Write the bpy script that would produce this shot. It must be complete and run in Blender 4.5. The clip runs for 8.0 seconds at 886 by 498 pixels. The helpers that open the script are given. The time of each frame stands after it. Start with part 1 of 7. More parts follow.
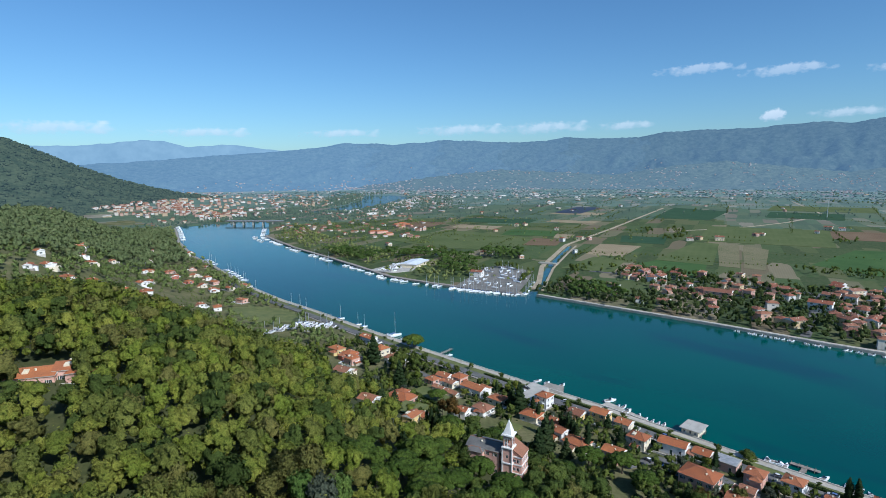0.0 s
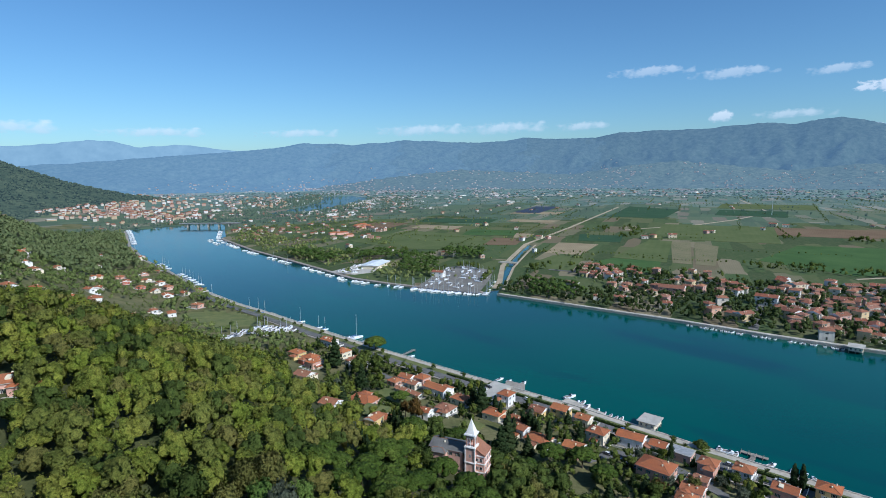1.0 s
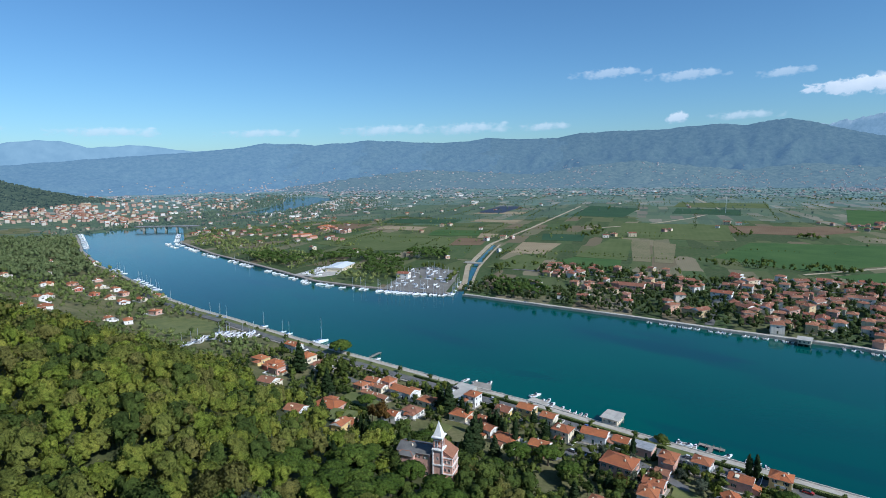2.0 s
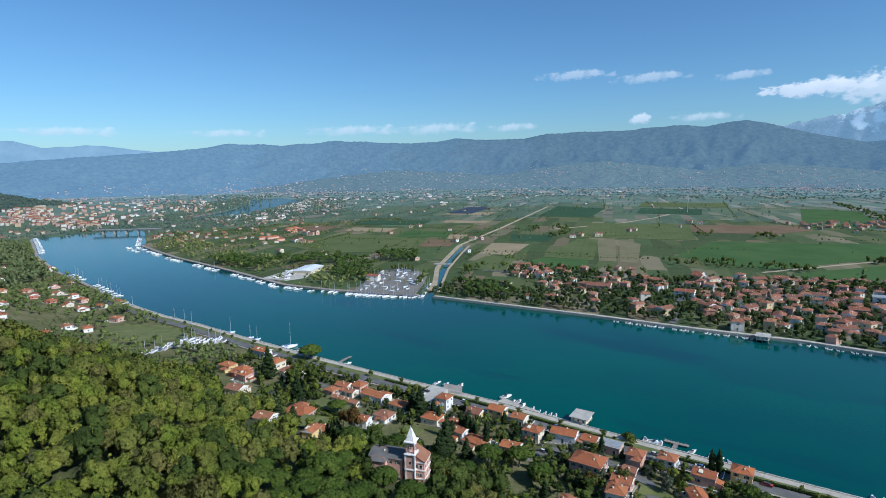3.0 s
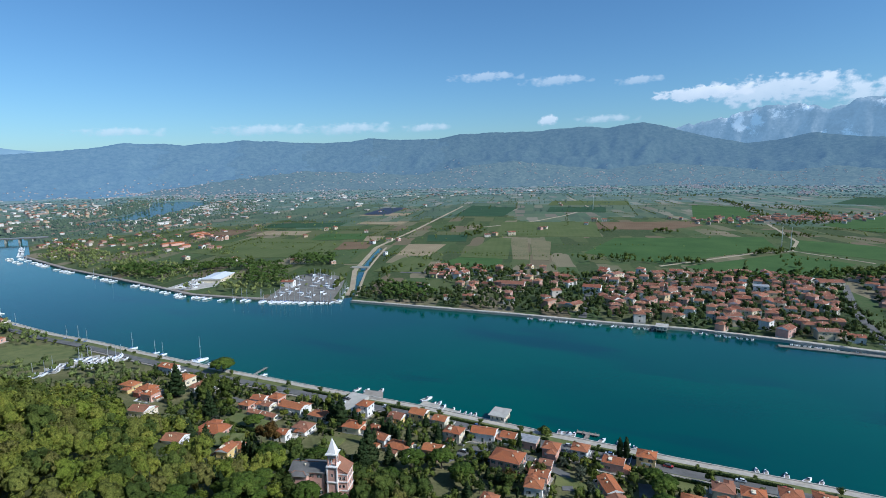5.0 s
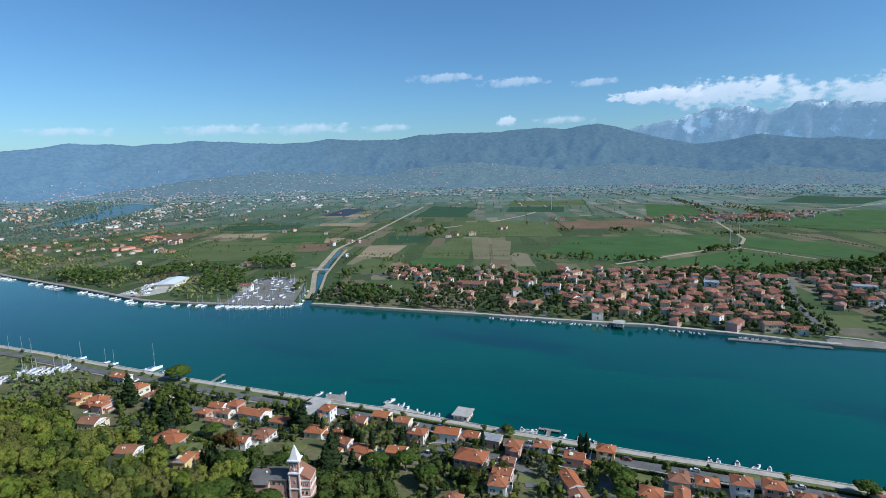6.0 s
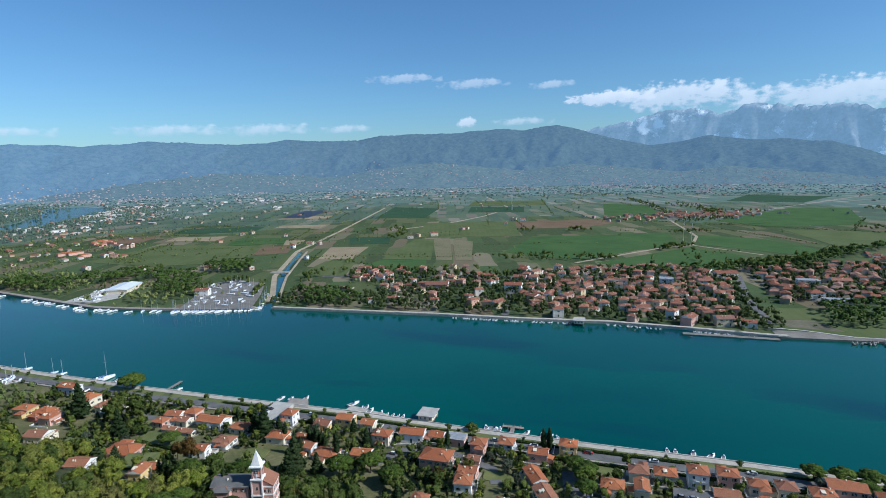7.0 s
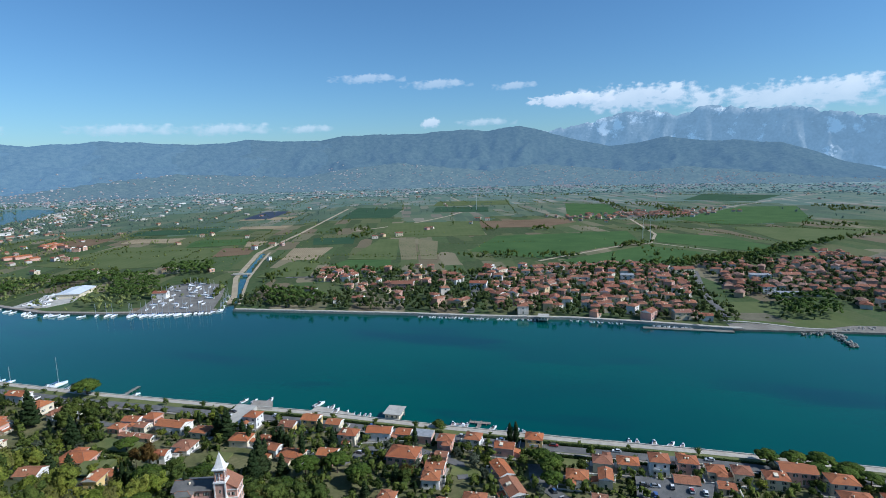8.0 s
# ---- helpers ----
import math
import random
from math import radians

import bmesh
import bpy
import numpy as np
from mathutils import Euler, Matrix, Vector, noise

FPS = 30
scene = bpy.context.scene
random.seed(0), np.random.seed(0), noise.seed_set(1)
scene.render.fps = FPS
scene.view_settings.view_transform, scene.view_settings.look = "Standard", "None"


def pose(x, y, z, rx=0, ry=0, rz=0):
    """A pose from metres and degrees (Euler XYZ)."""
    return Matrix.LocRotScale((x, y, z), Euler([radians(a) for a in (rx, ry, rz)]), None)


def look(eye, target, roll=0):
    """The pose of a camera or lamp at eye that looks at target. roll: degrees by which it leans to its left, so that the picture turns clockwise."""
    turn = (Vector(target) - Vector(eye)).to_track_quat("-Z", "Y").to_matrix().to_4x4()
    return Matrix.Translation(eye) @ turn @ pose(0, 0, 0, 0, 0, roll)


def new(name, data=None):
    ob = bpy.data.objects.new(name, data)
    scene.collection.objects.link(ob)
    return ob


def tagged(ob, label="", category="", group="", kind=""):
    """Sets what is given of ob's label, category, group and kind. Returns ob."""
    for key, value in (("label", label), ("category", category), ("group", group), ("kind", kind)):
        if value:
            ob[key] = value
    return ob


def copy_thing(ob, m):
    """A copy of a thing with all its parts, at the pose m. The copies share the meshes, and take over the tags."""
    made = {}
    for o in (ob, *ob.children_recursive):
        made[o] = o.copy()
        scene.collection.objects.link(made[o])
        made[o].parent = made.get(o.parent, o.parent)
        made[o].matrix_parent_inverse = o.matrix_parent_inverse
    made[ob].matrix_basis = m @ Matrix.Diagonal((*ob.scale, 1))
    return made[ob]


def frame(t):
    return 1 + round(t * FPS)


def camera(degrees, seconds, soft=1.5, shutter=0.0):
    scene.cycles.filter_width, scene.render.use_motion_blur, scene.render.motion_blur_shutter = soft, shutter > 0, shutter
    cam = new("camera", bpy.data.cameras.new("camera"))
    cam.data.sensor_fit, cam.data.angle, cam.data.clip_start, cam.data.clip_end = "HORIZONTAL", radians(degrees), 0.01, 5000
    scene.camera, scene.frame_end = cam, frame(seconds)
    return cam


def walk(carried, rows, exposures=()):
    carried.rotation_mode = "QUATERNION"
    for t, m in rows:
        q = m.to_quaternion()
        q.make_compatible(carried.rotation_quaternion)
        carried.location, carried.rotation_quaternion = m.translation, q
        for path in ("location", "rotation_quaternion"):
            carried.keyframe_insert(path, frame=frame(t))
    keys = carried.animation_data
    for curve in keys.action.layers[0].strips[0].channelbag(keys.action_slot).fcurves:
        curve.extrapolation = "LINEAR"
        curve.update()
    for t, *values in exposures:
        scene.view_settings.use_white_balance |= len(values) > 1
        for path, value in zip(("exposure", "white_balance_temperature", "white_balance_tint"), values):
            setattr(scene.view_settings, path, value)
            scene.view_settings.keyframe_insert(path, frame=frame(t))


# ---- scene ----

# ---------------------------------------------------------------- camera
cam = camera(77.5, 8.0, soft=0.42)
ROWS = [  # seconds, x, y, z, yaw, pitch, roll
        (0.0, 0.00, 0.00, 130.00, 0.000, -8.444, -0.610),
        (0.5, 0.01, -0.09, 130.11, -1.857, -8.454, -0.683),
        (1.0, 0.34, -0.04, 130.40, -4.048, -8.472, -0.761),
        (1.5, 0.43, -0.15, 130.90, -5.977, -8.499, -0.845),
        (3.0, -0.20, -0.80, 133.47, -10.947, -8.538, -0.958),
        (3.5, -0.18, -1.03, 134.40, -12.715, -8.564, -0.975),
        (4.0, -0.19, -1.28, 135.35, -15.197, -8.623, -1.024),
        (4.5, -0.32, -1.54, 136.18, -17.432, -8.687, -1.084),
        (6.0, -0.74, -2.06, 137.12, -23.717, -8.753, -1.251),
        (6.5, -0.93, -2.20, 137.17, -25.502, -8.734, -1.309),
        (7.0, -1.16, -2.22, 136.70, -27.706, -8.736, -1.350),
        (7.5, -1.37, -2.32, 135.97, -29.739, -8.730, -1.379),
        (8.0, -1.62, -2.69, 135.04, -31.380, -8.752, -1.364),
        ]
walk(cam, [(t, pose(x, y, z, 0, 0, yaw) @ pose(0, 0, 0, 90 + pitch) @ pose(0, 0, 0, 0, 0, roll)) for t, x, y, z, yaw, pitch, roll in ROWS],
     exposures=[(0.0, 0.15, 5600, 10), (8.0, 0.15, 5600, 10)])

# ---------------------------------------------------------------- sky and sun
SUN_AZ, SUN_EL = 136.0, 40.0
world = bpy.data.worlds.new("sky")
scene.world = world
world.use_nodes = True
_n = world.node_tree.nodes
_sky = _n.new("ShaderNodeTexSky")
_sky.sky_type, _sky.sun_disc = "NISHITA", False
_sky.sun_elevation, _sky.sun_rotation = radians(SUN_EL), radians(SUN_AZ)
_sky.altitude, _sky.air_density, _sky.dust_density, _sky.ozone_density = 100, 1.0, 0.5, 2.6
_n["Background"].inputs[1].default_value = 0.082
_mix = _n.new("ShaderNodeMix")  # clear maritime air: deeper blue than the plain model
_mix.data_type, _mix.blend_type = "RGBA", "MULTIPLY"
_mix.inputs[0].default_value, _mix.inputs[7].default_value = 1.0, (0.765, 1.035, 1.165, 1)
world.node_tree.links.new(_sky.outputs[0], _mix.inputs[6])
world.node_tree.links.new(_mix.outputs[2], _n["Background"].inputs[0])

sun = new("sun", bpy.data.lights.new("sun", "SUN"))
sun.data.energy, sun.data.angle, sun.data.color = 4.4, radians(0.5), (1.0, 0.95, 0.86)
_d = Vector((math.sin(radians(SUN_AZ)) * math.cos(radians(SUN_EL)), math.cos(radians(SUN_AZ)) * math.cos(radians(SUN_EL)), math.sin(radians(SUN_EL))))
sun.matrix_world = look(_d * 400, (0, 0, 0))


# ---------------------------------------------------------------- materials
class Nodes:
    """A small writer for node materials."""

    def __init__(self, name):
        self.mat = bpy.data.materials.new(name)
        self.mat.use_nodes = True
        self.tree = self.mat.node_tree
        self.bsdf = self.tree.nodes["Principled BSDF"]
        self.out = self.tree.nodes["Material Output"]

    def add(self, kind, **inputs):
        node = self.tree.nodes.new(kind)
        for key, value in inputs.items():
            self.feed(node.inputs[key.replace("_", " ")], value)
        return node

    def feed(self, socket, value):
        if isinstance(value, bpy.types.NodeSocket):
            self.tree.links.new(value, socket)
        elif isinstance(value, (tuple, list)) and len(value) == 3 and socket.type == "RGBA":
            socket.default_value = (*value, 1)
        else:
            socket.default_value = value

    def noise(self, coord, scale, detail=3.0, rough=0.55):
        return self.add("ShaderNodeTexNoise", Vector=coord, Scale=scale, Detail=detail, Roughness=rough).outputs["Fac"]

    def coords(self, stretch=(1, 1, 1), turn=0.0):
        m = self.add("ShaderNodeMapping", Vector=self.add("ShaderNodeTexCoord").outputs["Object"])
        m.inputs["Scale"].default_value = stretch
        m.inputs["Rotation"].default_value = (0, 0, radians(turn))
        return m.outputs[0]

    def world_xy(self, stretch=(1, 1, 1), turn=0.0):
        m = self.add("ShaderNodeMapping", Vector=self.add("ShaderNodeNewGeometry").outputs["Position"])
        m.inputs["Scale"].default_value = stretch
        m.inputs["Rotation"].default_value = (0, 0, radians(turn))
        return m.outputs[0]

    def math(self, op, a, b=0.0):
        n = self.tree.nodes.new("ShaderNodeMath")
        n.operation = op
        self.feed(n.inputs[0], a)
        self.feed(n.inputs[1], b)
        return n.outputs[0]

    def ramp(self, fac, stops, constant=False):
        n = self.add("ShaderNodeValToRGB", Fac=fac)
        r = n.color_ramp
        if constant:
            r.interpolation = "CONSTANT"
        while len(r.elements) < len(stops):
            r.elements.new(0.5)
        for e, (p, c) in zip(r.elements, stops):
            e.position, e.color = p, (*c, 1)
        return n.outputs[0]

    def mix(self, fac, a, b, mode="MIX"):
        n = self.tree.nodes.new("ShaderNodeMix")
        n.data_type, n.blend_type = "RGBA", mode
        self.feed(n.inputs[0], fac)
        self.feed(n.inputs[6], a)
        self.feed(n.inputs[7], b)
        return n.outputs[2]

    def spread(self, fac, lo, hi):
        n = self.add("ShaderNodeMapRange", Value=fac)
        n.inputs["From Min"].default_value, n.inputs["From Max"].default_value = lo, hi
        return n.outputs[0]

    def finish(self, colour, rough=0.8, height=None, strength=0.3, dist=0.05, spec=0.3, metal=0.0):
        self.feed(self.bsdf.inputs["Base Color"], colour)
        self.feed(self.bsdf.inputs["Roughness"], rough)
        self.feed(self.bsdf.inputs["Specular IOR Level"], spec)
        self.feed(self.bsdf.inputs["Metallic"], metal)
        if height is not None:
            b = self.add("ShaderNodeBump", Height=height, Strength=strength, Distance=dist)
            self.tree.links.new(b.outputs[0], self.bsdf.inputs["Normal"])
        return self.mat


def surf(name, dark, light, scale=0.6, fine=7.0, rough=0.8, bump=0.25, spec=0.3, vary=0.0, metal=0.0):
    """A plain surface with stains at one scale and grain at another; vary lets each object differ in lightness."""
    k = Nodes(name)
    co = k.world_xy()
    a, b = k.noise(co, scale), k.noise(co, scale * fine, 4.0)
    f = k.spread(k.math("ADD", k.math("MULTIPLY", a, 0.65), k.math("MULTIPLY", b, 0.35)), 0.36, 0.64)
    col = k.mix(f, dark, light)
    if vary:
        r = k.spread(k.add("ShaderNodeObjectInfo").outputs["Random"], 0, 1)
        v = k.math("ADD", k.math("MULTIPLY", r, 2 * vary), 1 - vary)
        h = k.add("ShaderNodeHueSaturation", Color=col, Value=v)
        col = h.outputs[0]
    return k.finish(col, rough, b, bump, 0.05, spec, metal)


def wall_paint(name, stops, island=False):
    """House paint: each wall takes one of several tints, with streaks and patches."""
    k = Nodes(name)
    r = k.add("ShaderNodeNewGeometry").outputs["Random Per Island"] if island else k.add("ShaderNodeObjectInfo").outputs["Random"]
    col = k.ramp(r, stops, constant=True)
    st = k.noise(k.world_xy((1, 1, 0.15)), 0.9, 4.0)
    col = k.mix(k.spread(st, 0.42, 0.75), col, k.mix(0.35, col, (0.30, 0.25, 0.20)))
    return k.finish(col, 0.85, k.noise(k.world_xy(), 9.0), 0.15, 0.02, 0.2)


def roof_tile(name, stops, island=False):
    """Pantiles: courses as fine relief, tints from house to house and patches of lichen."""
    k = Nodes(name)
    r = k.add("ShaderNodeNewGeometry").outputs["Random Per Island"] if island else k.add("ShaderNodeObjectInfo").outputs["Random"]
    col = k.ramp(r, stops)
    big, small = k.noise(k.world_xy(), 0.35), k.noise(k.world_xy(), 3.5, 5.0)
    col = k.mix(k.spread(big, 0.35, 0.7), col, k.mix(0.45, col, (0.16, 0.09, 0.06)))
    col = k.mix(k.spread(small, 0.3, 0.75), k.mix(0.3, col, (0.55, 0.19, 0.07)), k.mix(0.45, col, (0.10, 0.045, 0.03)))
    w = k.add("ShaderNodeTexWave", Vector=k.coords(), Scale=2.2, Distortion=0.6)
    return k.finish(col, 0.85, k.math("ADD", w.outputs["Fac"], small), 0.5, 0.06, 0.2)


def foliage(name, dark, mid, light, cell=0.12, shade_scale=1.9, depth=0.66):
    """Leaves: tints from tree to tree, from limb to limb and from leaf to leaf, with painted shade between clumps."""
    k = Nodes(name)
    leaf = k.add("ShaderNodeNewGeometry").outputs["Random Per Island"]
    tree = k.add("ShaderNodeObjectInfo").outputs["Random"]
    place = k.noise(k.world_xy(), cell, 2.0)
    f = k.math("ADD", k.math("MULTIPLY", k.spread(place, 0.32, 0.68), 0.34), k.math("ADD", k.math("MULTIPLY", tree, 0.34), k.math("ADD", k.math("MULTIPLY", leaf, 0.16), k.math("MULTIPLY", k.spread(k.noise(k.world_xy(), 0.9, 4.0, 0.7), 0.3, 0.7), 0.26))))
    col = k.ramp(f, [(0.12, dark), (0.5, mid), (0.92, light)])
    # dark noise paints the shade between leaf clumps into the colour
    gap = k.noise(k.world_xy(), shade_scale, 6.0, 0.8)
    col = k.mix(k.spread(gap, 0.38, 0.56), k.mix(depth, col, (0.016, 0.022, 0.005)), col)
    m = k.finish(col, 0.8, gap, 1.0, 0.5, 0.08)
    t = k.add("ShaderNodeBsdfTranslucent", Color=col)
    x = k.add("ShaderNodeMixShader", Fac=0.2)
    k.tree.links.new(k.bsdf.outputs[0], x.inputs[1])
    k.tree.links.new(t.outputs[0], x.inputs[2])
    k.tree.links.new(x.outputs[0], k.out.inputs[0])
    return m


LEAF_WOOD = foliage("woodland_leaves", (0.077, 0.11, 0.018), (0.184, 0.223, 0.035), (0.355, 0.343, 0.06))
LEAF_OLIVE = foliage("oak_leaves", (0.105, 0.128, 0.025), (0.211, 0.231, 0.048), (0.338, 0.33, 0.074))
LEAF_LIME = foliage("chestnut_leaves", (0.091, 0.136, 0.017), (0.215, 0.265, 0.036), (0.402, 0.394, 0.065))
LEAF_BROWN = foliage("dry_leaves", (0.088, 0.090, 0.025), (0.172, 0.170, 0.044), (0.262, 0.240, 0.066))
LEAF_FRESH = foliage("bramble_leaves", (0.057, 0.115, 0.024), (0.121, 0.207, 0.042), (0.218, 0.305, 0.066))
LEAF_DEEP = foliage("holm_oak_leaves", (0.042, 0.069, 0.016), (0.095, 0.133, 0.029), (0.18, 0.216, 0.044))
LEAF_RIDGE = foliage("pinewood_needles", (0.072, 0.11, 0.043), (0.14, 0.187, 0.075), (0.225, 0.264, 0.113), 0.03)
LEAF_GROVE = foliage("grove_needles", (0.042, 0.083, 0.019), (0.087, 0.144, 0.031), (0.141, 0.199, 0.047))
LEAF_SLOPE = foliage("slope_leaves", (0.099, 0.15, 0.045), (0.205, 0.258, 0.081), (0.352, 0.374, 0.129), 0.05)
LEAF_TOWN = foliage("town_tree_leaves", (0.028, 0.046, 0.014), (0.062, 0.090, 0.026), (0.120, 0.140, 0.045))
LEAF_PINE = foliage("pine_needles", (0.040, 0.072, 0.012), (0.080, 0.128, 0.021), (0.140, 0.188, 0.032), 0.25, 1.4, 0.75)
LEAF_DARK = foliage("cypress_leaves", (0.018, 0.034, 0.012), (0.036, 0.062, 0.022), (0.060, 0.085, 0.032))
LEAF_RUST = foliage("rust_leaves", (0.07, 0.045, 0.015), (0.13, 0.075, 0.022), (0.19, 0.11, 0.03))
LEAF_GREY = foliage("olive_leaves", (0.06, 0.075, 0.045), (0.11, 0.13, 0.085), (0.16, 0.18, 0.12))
BARK = surf("bark", (0.05, 0.035, 0.025), (0.13, 0.10, 0.075), 2.0, bump=0.6)
WALL = wall_paint("house_plaster", [(0.0, (0.72, 0.66, 0.56)), (0.2, (0.62, 0.47, 0.27)), (0.36, (0.60, 0.36, 0.26)), (0.5, (0.76, 0.73, 0.68)), (0.7, (0.66, 0.55, 0.38)), (0.86, (0.55, 0.33, 0.27))])
WHITE = surf("white_plaster", (0.66, 0.64, 0.60), (0.82, 0.80, 0.76), 0.7, vary=0.04)
YELLOW = surf("yellow_plaster", (0.60, 0.43, 0.17), (0.74, 0.56, 0.26), 0.7)
PINK = surf("pink_plaster", (0.56, 0.32, 0.25), (0.68, 0.42, 0.33), 0.7)
CREAM = surf("cream_plaster", (0.64, 0.56, 0.40), (0.76, 0.68, 0.52), 0.7)
RED = surf("red_plaster", (0.45, 0.13, 0.09), (0.56, 0.20, 0.14), 0.7)
TILE = roof_tile("terracotta_tiles", [(0.0, (0.34, 0.105, 0.045)), (0.35, (0.48, 0.15, 0.055)), (0.7, (0.38, 0.14, 0.07)), (1.0, (0.52, 0.185, 0.065))])
TILE_FAR = roof_tile("sunbaked_tiles", [(0.0, (0.12, 0.060, 0.048)), (0.15, (0.25, 0.085, 0.058)), (0.3, (0.11, 0.075, 0.068)), (0.45, (0.30, 0.105, 0.072)), (0.6, (0.16, 0.085, 0.070)), (0.75, (0.34, 0.150, 0.105)), (0.88, (0.22, 0.160, 0.135)), (1.0, (0.28, 0.085, 0.060))])
TILE_OLD = roof_tile("weathered_tiles", [(0.0, (0.24, 0.11, 0.075)), (0.5, (0.30, 0.16, 0.11)), (1.0, (0.36, 0.17, 0.10))])
MANY_WALLS = wall_paint("town_plaster", [(0.0, (0.52, 0.48, 0.41)), (0.25, (0.42, 0.32, 0.21)), (0.4, (0.40, 0.27, 0.21)), (0.55, (0.58, 0.56, 0.52)), (0.75, (0.45, 0.38, 0.28)), (0.88, (0.34, 0.29, 0.25))], True)
MANY_ROOFS = roof_tile("town_tiles", [(0.0, (0.12, 0.070, 0.055)), (0.2, (0.26, 0.105, 0.070)), (0.4, (0.18, 0.11, 0.09)), (0.6, (0.34, 0.13, 0.075)), (0.8, (0.27, 0.19, 0.15)), (1.0, (0.30, 0.26, 0.23))], True)
SLATE = surf("grey_roof_felt", (0.20, 0.21, 0.22), (0.33, 0.34, 0.35), 0.5)
CONCRETE = surf("concrete", (0.34, 0.305, 0.25), (0.49, 0.445, 0.37), 0.35, fine=9)
STONE = surf("pale_stone", (0.42, 0.39, 0.33), (0.60, 0.57, 0.50), 0.5, fine=9, bump=0.5)
ASPHALT = surf("asphalt", (0.095, 0.093, 0.088), (0.165, 0.160, 0.150), 0.2, fine=12)
PAVE = surf("paving", (0.22, 0.195, 0.16), (0.34, 0.305, 0.255), 0.25, fine=12)
GRAVEL = surf("pale_gravel", (0.34, 0.32, 0.28), (0.48, 0.455, 0.40), 0.2, fine=20)
LAWN = surf("lawn", (0.088, 0.108, 0.032), (0.160, 0.168, 0.056), 0.12, fine=14)
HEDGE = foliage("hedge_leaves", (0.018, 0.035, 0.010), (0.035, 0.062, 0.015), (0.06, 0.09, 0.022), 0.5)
GELCOAT = surf("white_gelcoat", (0.74, 0.75, 0.76), (0.84, 0.84, 0.84), 0.5, rough=0.25, bump=0.0, spec=0.5)
CANVAS = surf("boat_canvas", (0.05, 0.10, 0.22), (0.10, 0.16, 0.30), 1.0, vary=0.5)
ALLOY = surf("mast_alloy", (0.55, 0.56, 0.58), (0.72, 0.73, 0.75), 1.0, rough=0.35, metal=0.7)
SHUTTER = surf("shutter_paint", (0.03, 0.07, 0.05), (0.12, 0.11, 0.07), 0.05, vary=0.5)
TIMBER = surf("grey_timber", (0.20, 0.17, 0.14), (0.34, 0.30, 0.25), 1.5)
_k = Nodes("window_glass")
GLASS = _k.finish((0.025, 0.03, 0.035), 0.08, spec=0.6)

# ---------------------------------------------------------------- the lie of the land
# u runs down the river, v across it, away from the hill
S2 = 2 ** 0.5
NEAR_U = [-1400, -1206, -1032, -846, -723, -572, -491, -431, -372, -285, -200, -140, -60, 0, 60, 128, 200, 330, 700, 3000]
NEAR_V = [480, 420, 363, 317, 299, 272, 265, 265, 262, 259, 259, 260, 256.8, 255.8, 256, 254, 252, 250, 235, 100]
FAR_U = [-1400, -1207, -989, -811, -700, -607, -502, -441, -376, -329, -255, -152, -76, 0, 61, 119, 165, 205, 330, 700, 3000]
FAR_V = [700, 626, 505, 462, 445, 430, 411, 418, 431, 449, 454, 461, 463, 469, 464.6, 457.5, 460, 463, 470, 480, 500]


def to_xy(u, v):
    return (u + v) / S2, (v - u) / S2


def to_uv(x, y):
    return (x - y) / S2, (x + y) / S2


def near_v(u):
    return np.interp(u, NEAR_U, NEAR_V)


def far_v(u):
    return np.interp(u, FAR_U, FAR_V)


def step(a, b, x):
    t = np.clip((x - a) / (b - a), 0, 1)
    return t * t * (3 - 2 * t)


def wobble(x, y, size, seed):
    """A smooth pseudo-random relief between -1 and 1."""
    a = np.random.RandomState(seed).uniform(0, 6.28, 12)
    z = 0.0
    for i in range(6):
        f = (1 + 0.45 * i) / size
        z = z + np.sin(x * f * math.cos(a[i]) * 6.28 + y * f * math.sin(a[i]) * 6.28 + a[i + 6]) / (1 + 0.6 * i)
    return z / 2.6


def inside(x, y, poly):
    """Which of the points lie in the polygon."""
    x, y = np.asarray(x, float), np.asarray(y, float)
    hit = np.zeros(x.shape, bool)
    for (x1, y1), (x2, y2) in zip(poly, poly[1:] + poly[:1]):
        c = (y1 > y) != (y2 > y)
        hit ^= c & (x < (x2 - x1) * (y - y1) / (y2 - y1 + 1e-9) + x1)
    return hit


BEND = [(-420, 1600), (-300, 1680), (-235, 1820), (-150, 2250), (-130, 2420), (-255, 2640), (-360, 2560), (-330, 2200), (-345, 1900)]
POND = [(-1450, 3700), (-1330, 3650), (-1300, 3900), (-1420, 4000)]
CANAL = [(86, 530), (93, 560), (122, 650), (164, 786), (205, 890)]


def canal_gap(x, y):
    d = np.full(np.shape(x), 1e9)
    for (x1, y1), (x2, y2) in zip(CANAL, CANAL[1:]):
        t = np.clip(((x - x1) * (x2 - x1) + (y - y1) * (y2 - y1)) / ((x2 - x1) ** 2 + (y2 - y1) ** 2), 0, 1)
        d = np.minimum(d, np.hypot(x - x1 - t * (x2 - x1), y - y1 - t * (y2 - y1)))
    return d


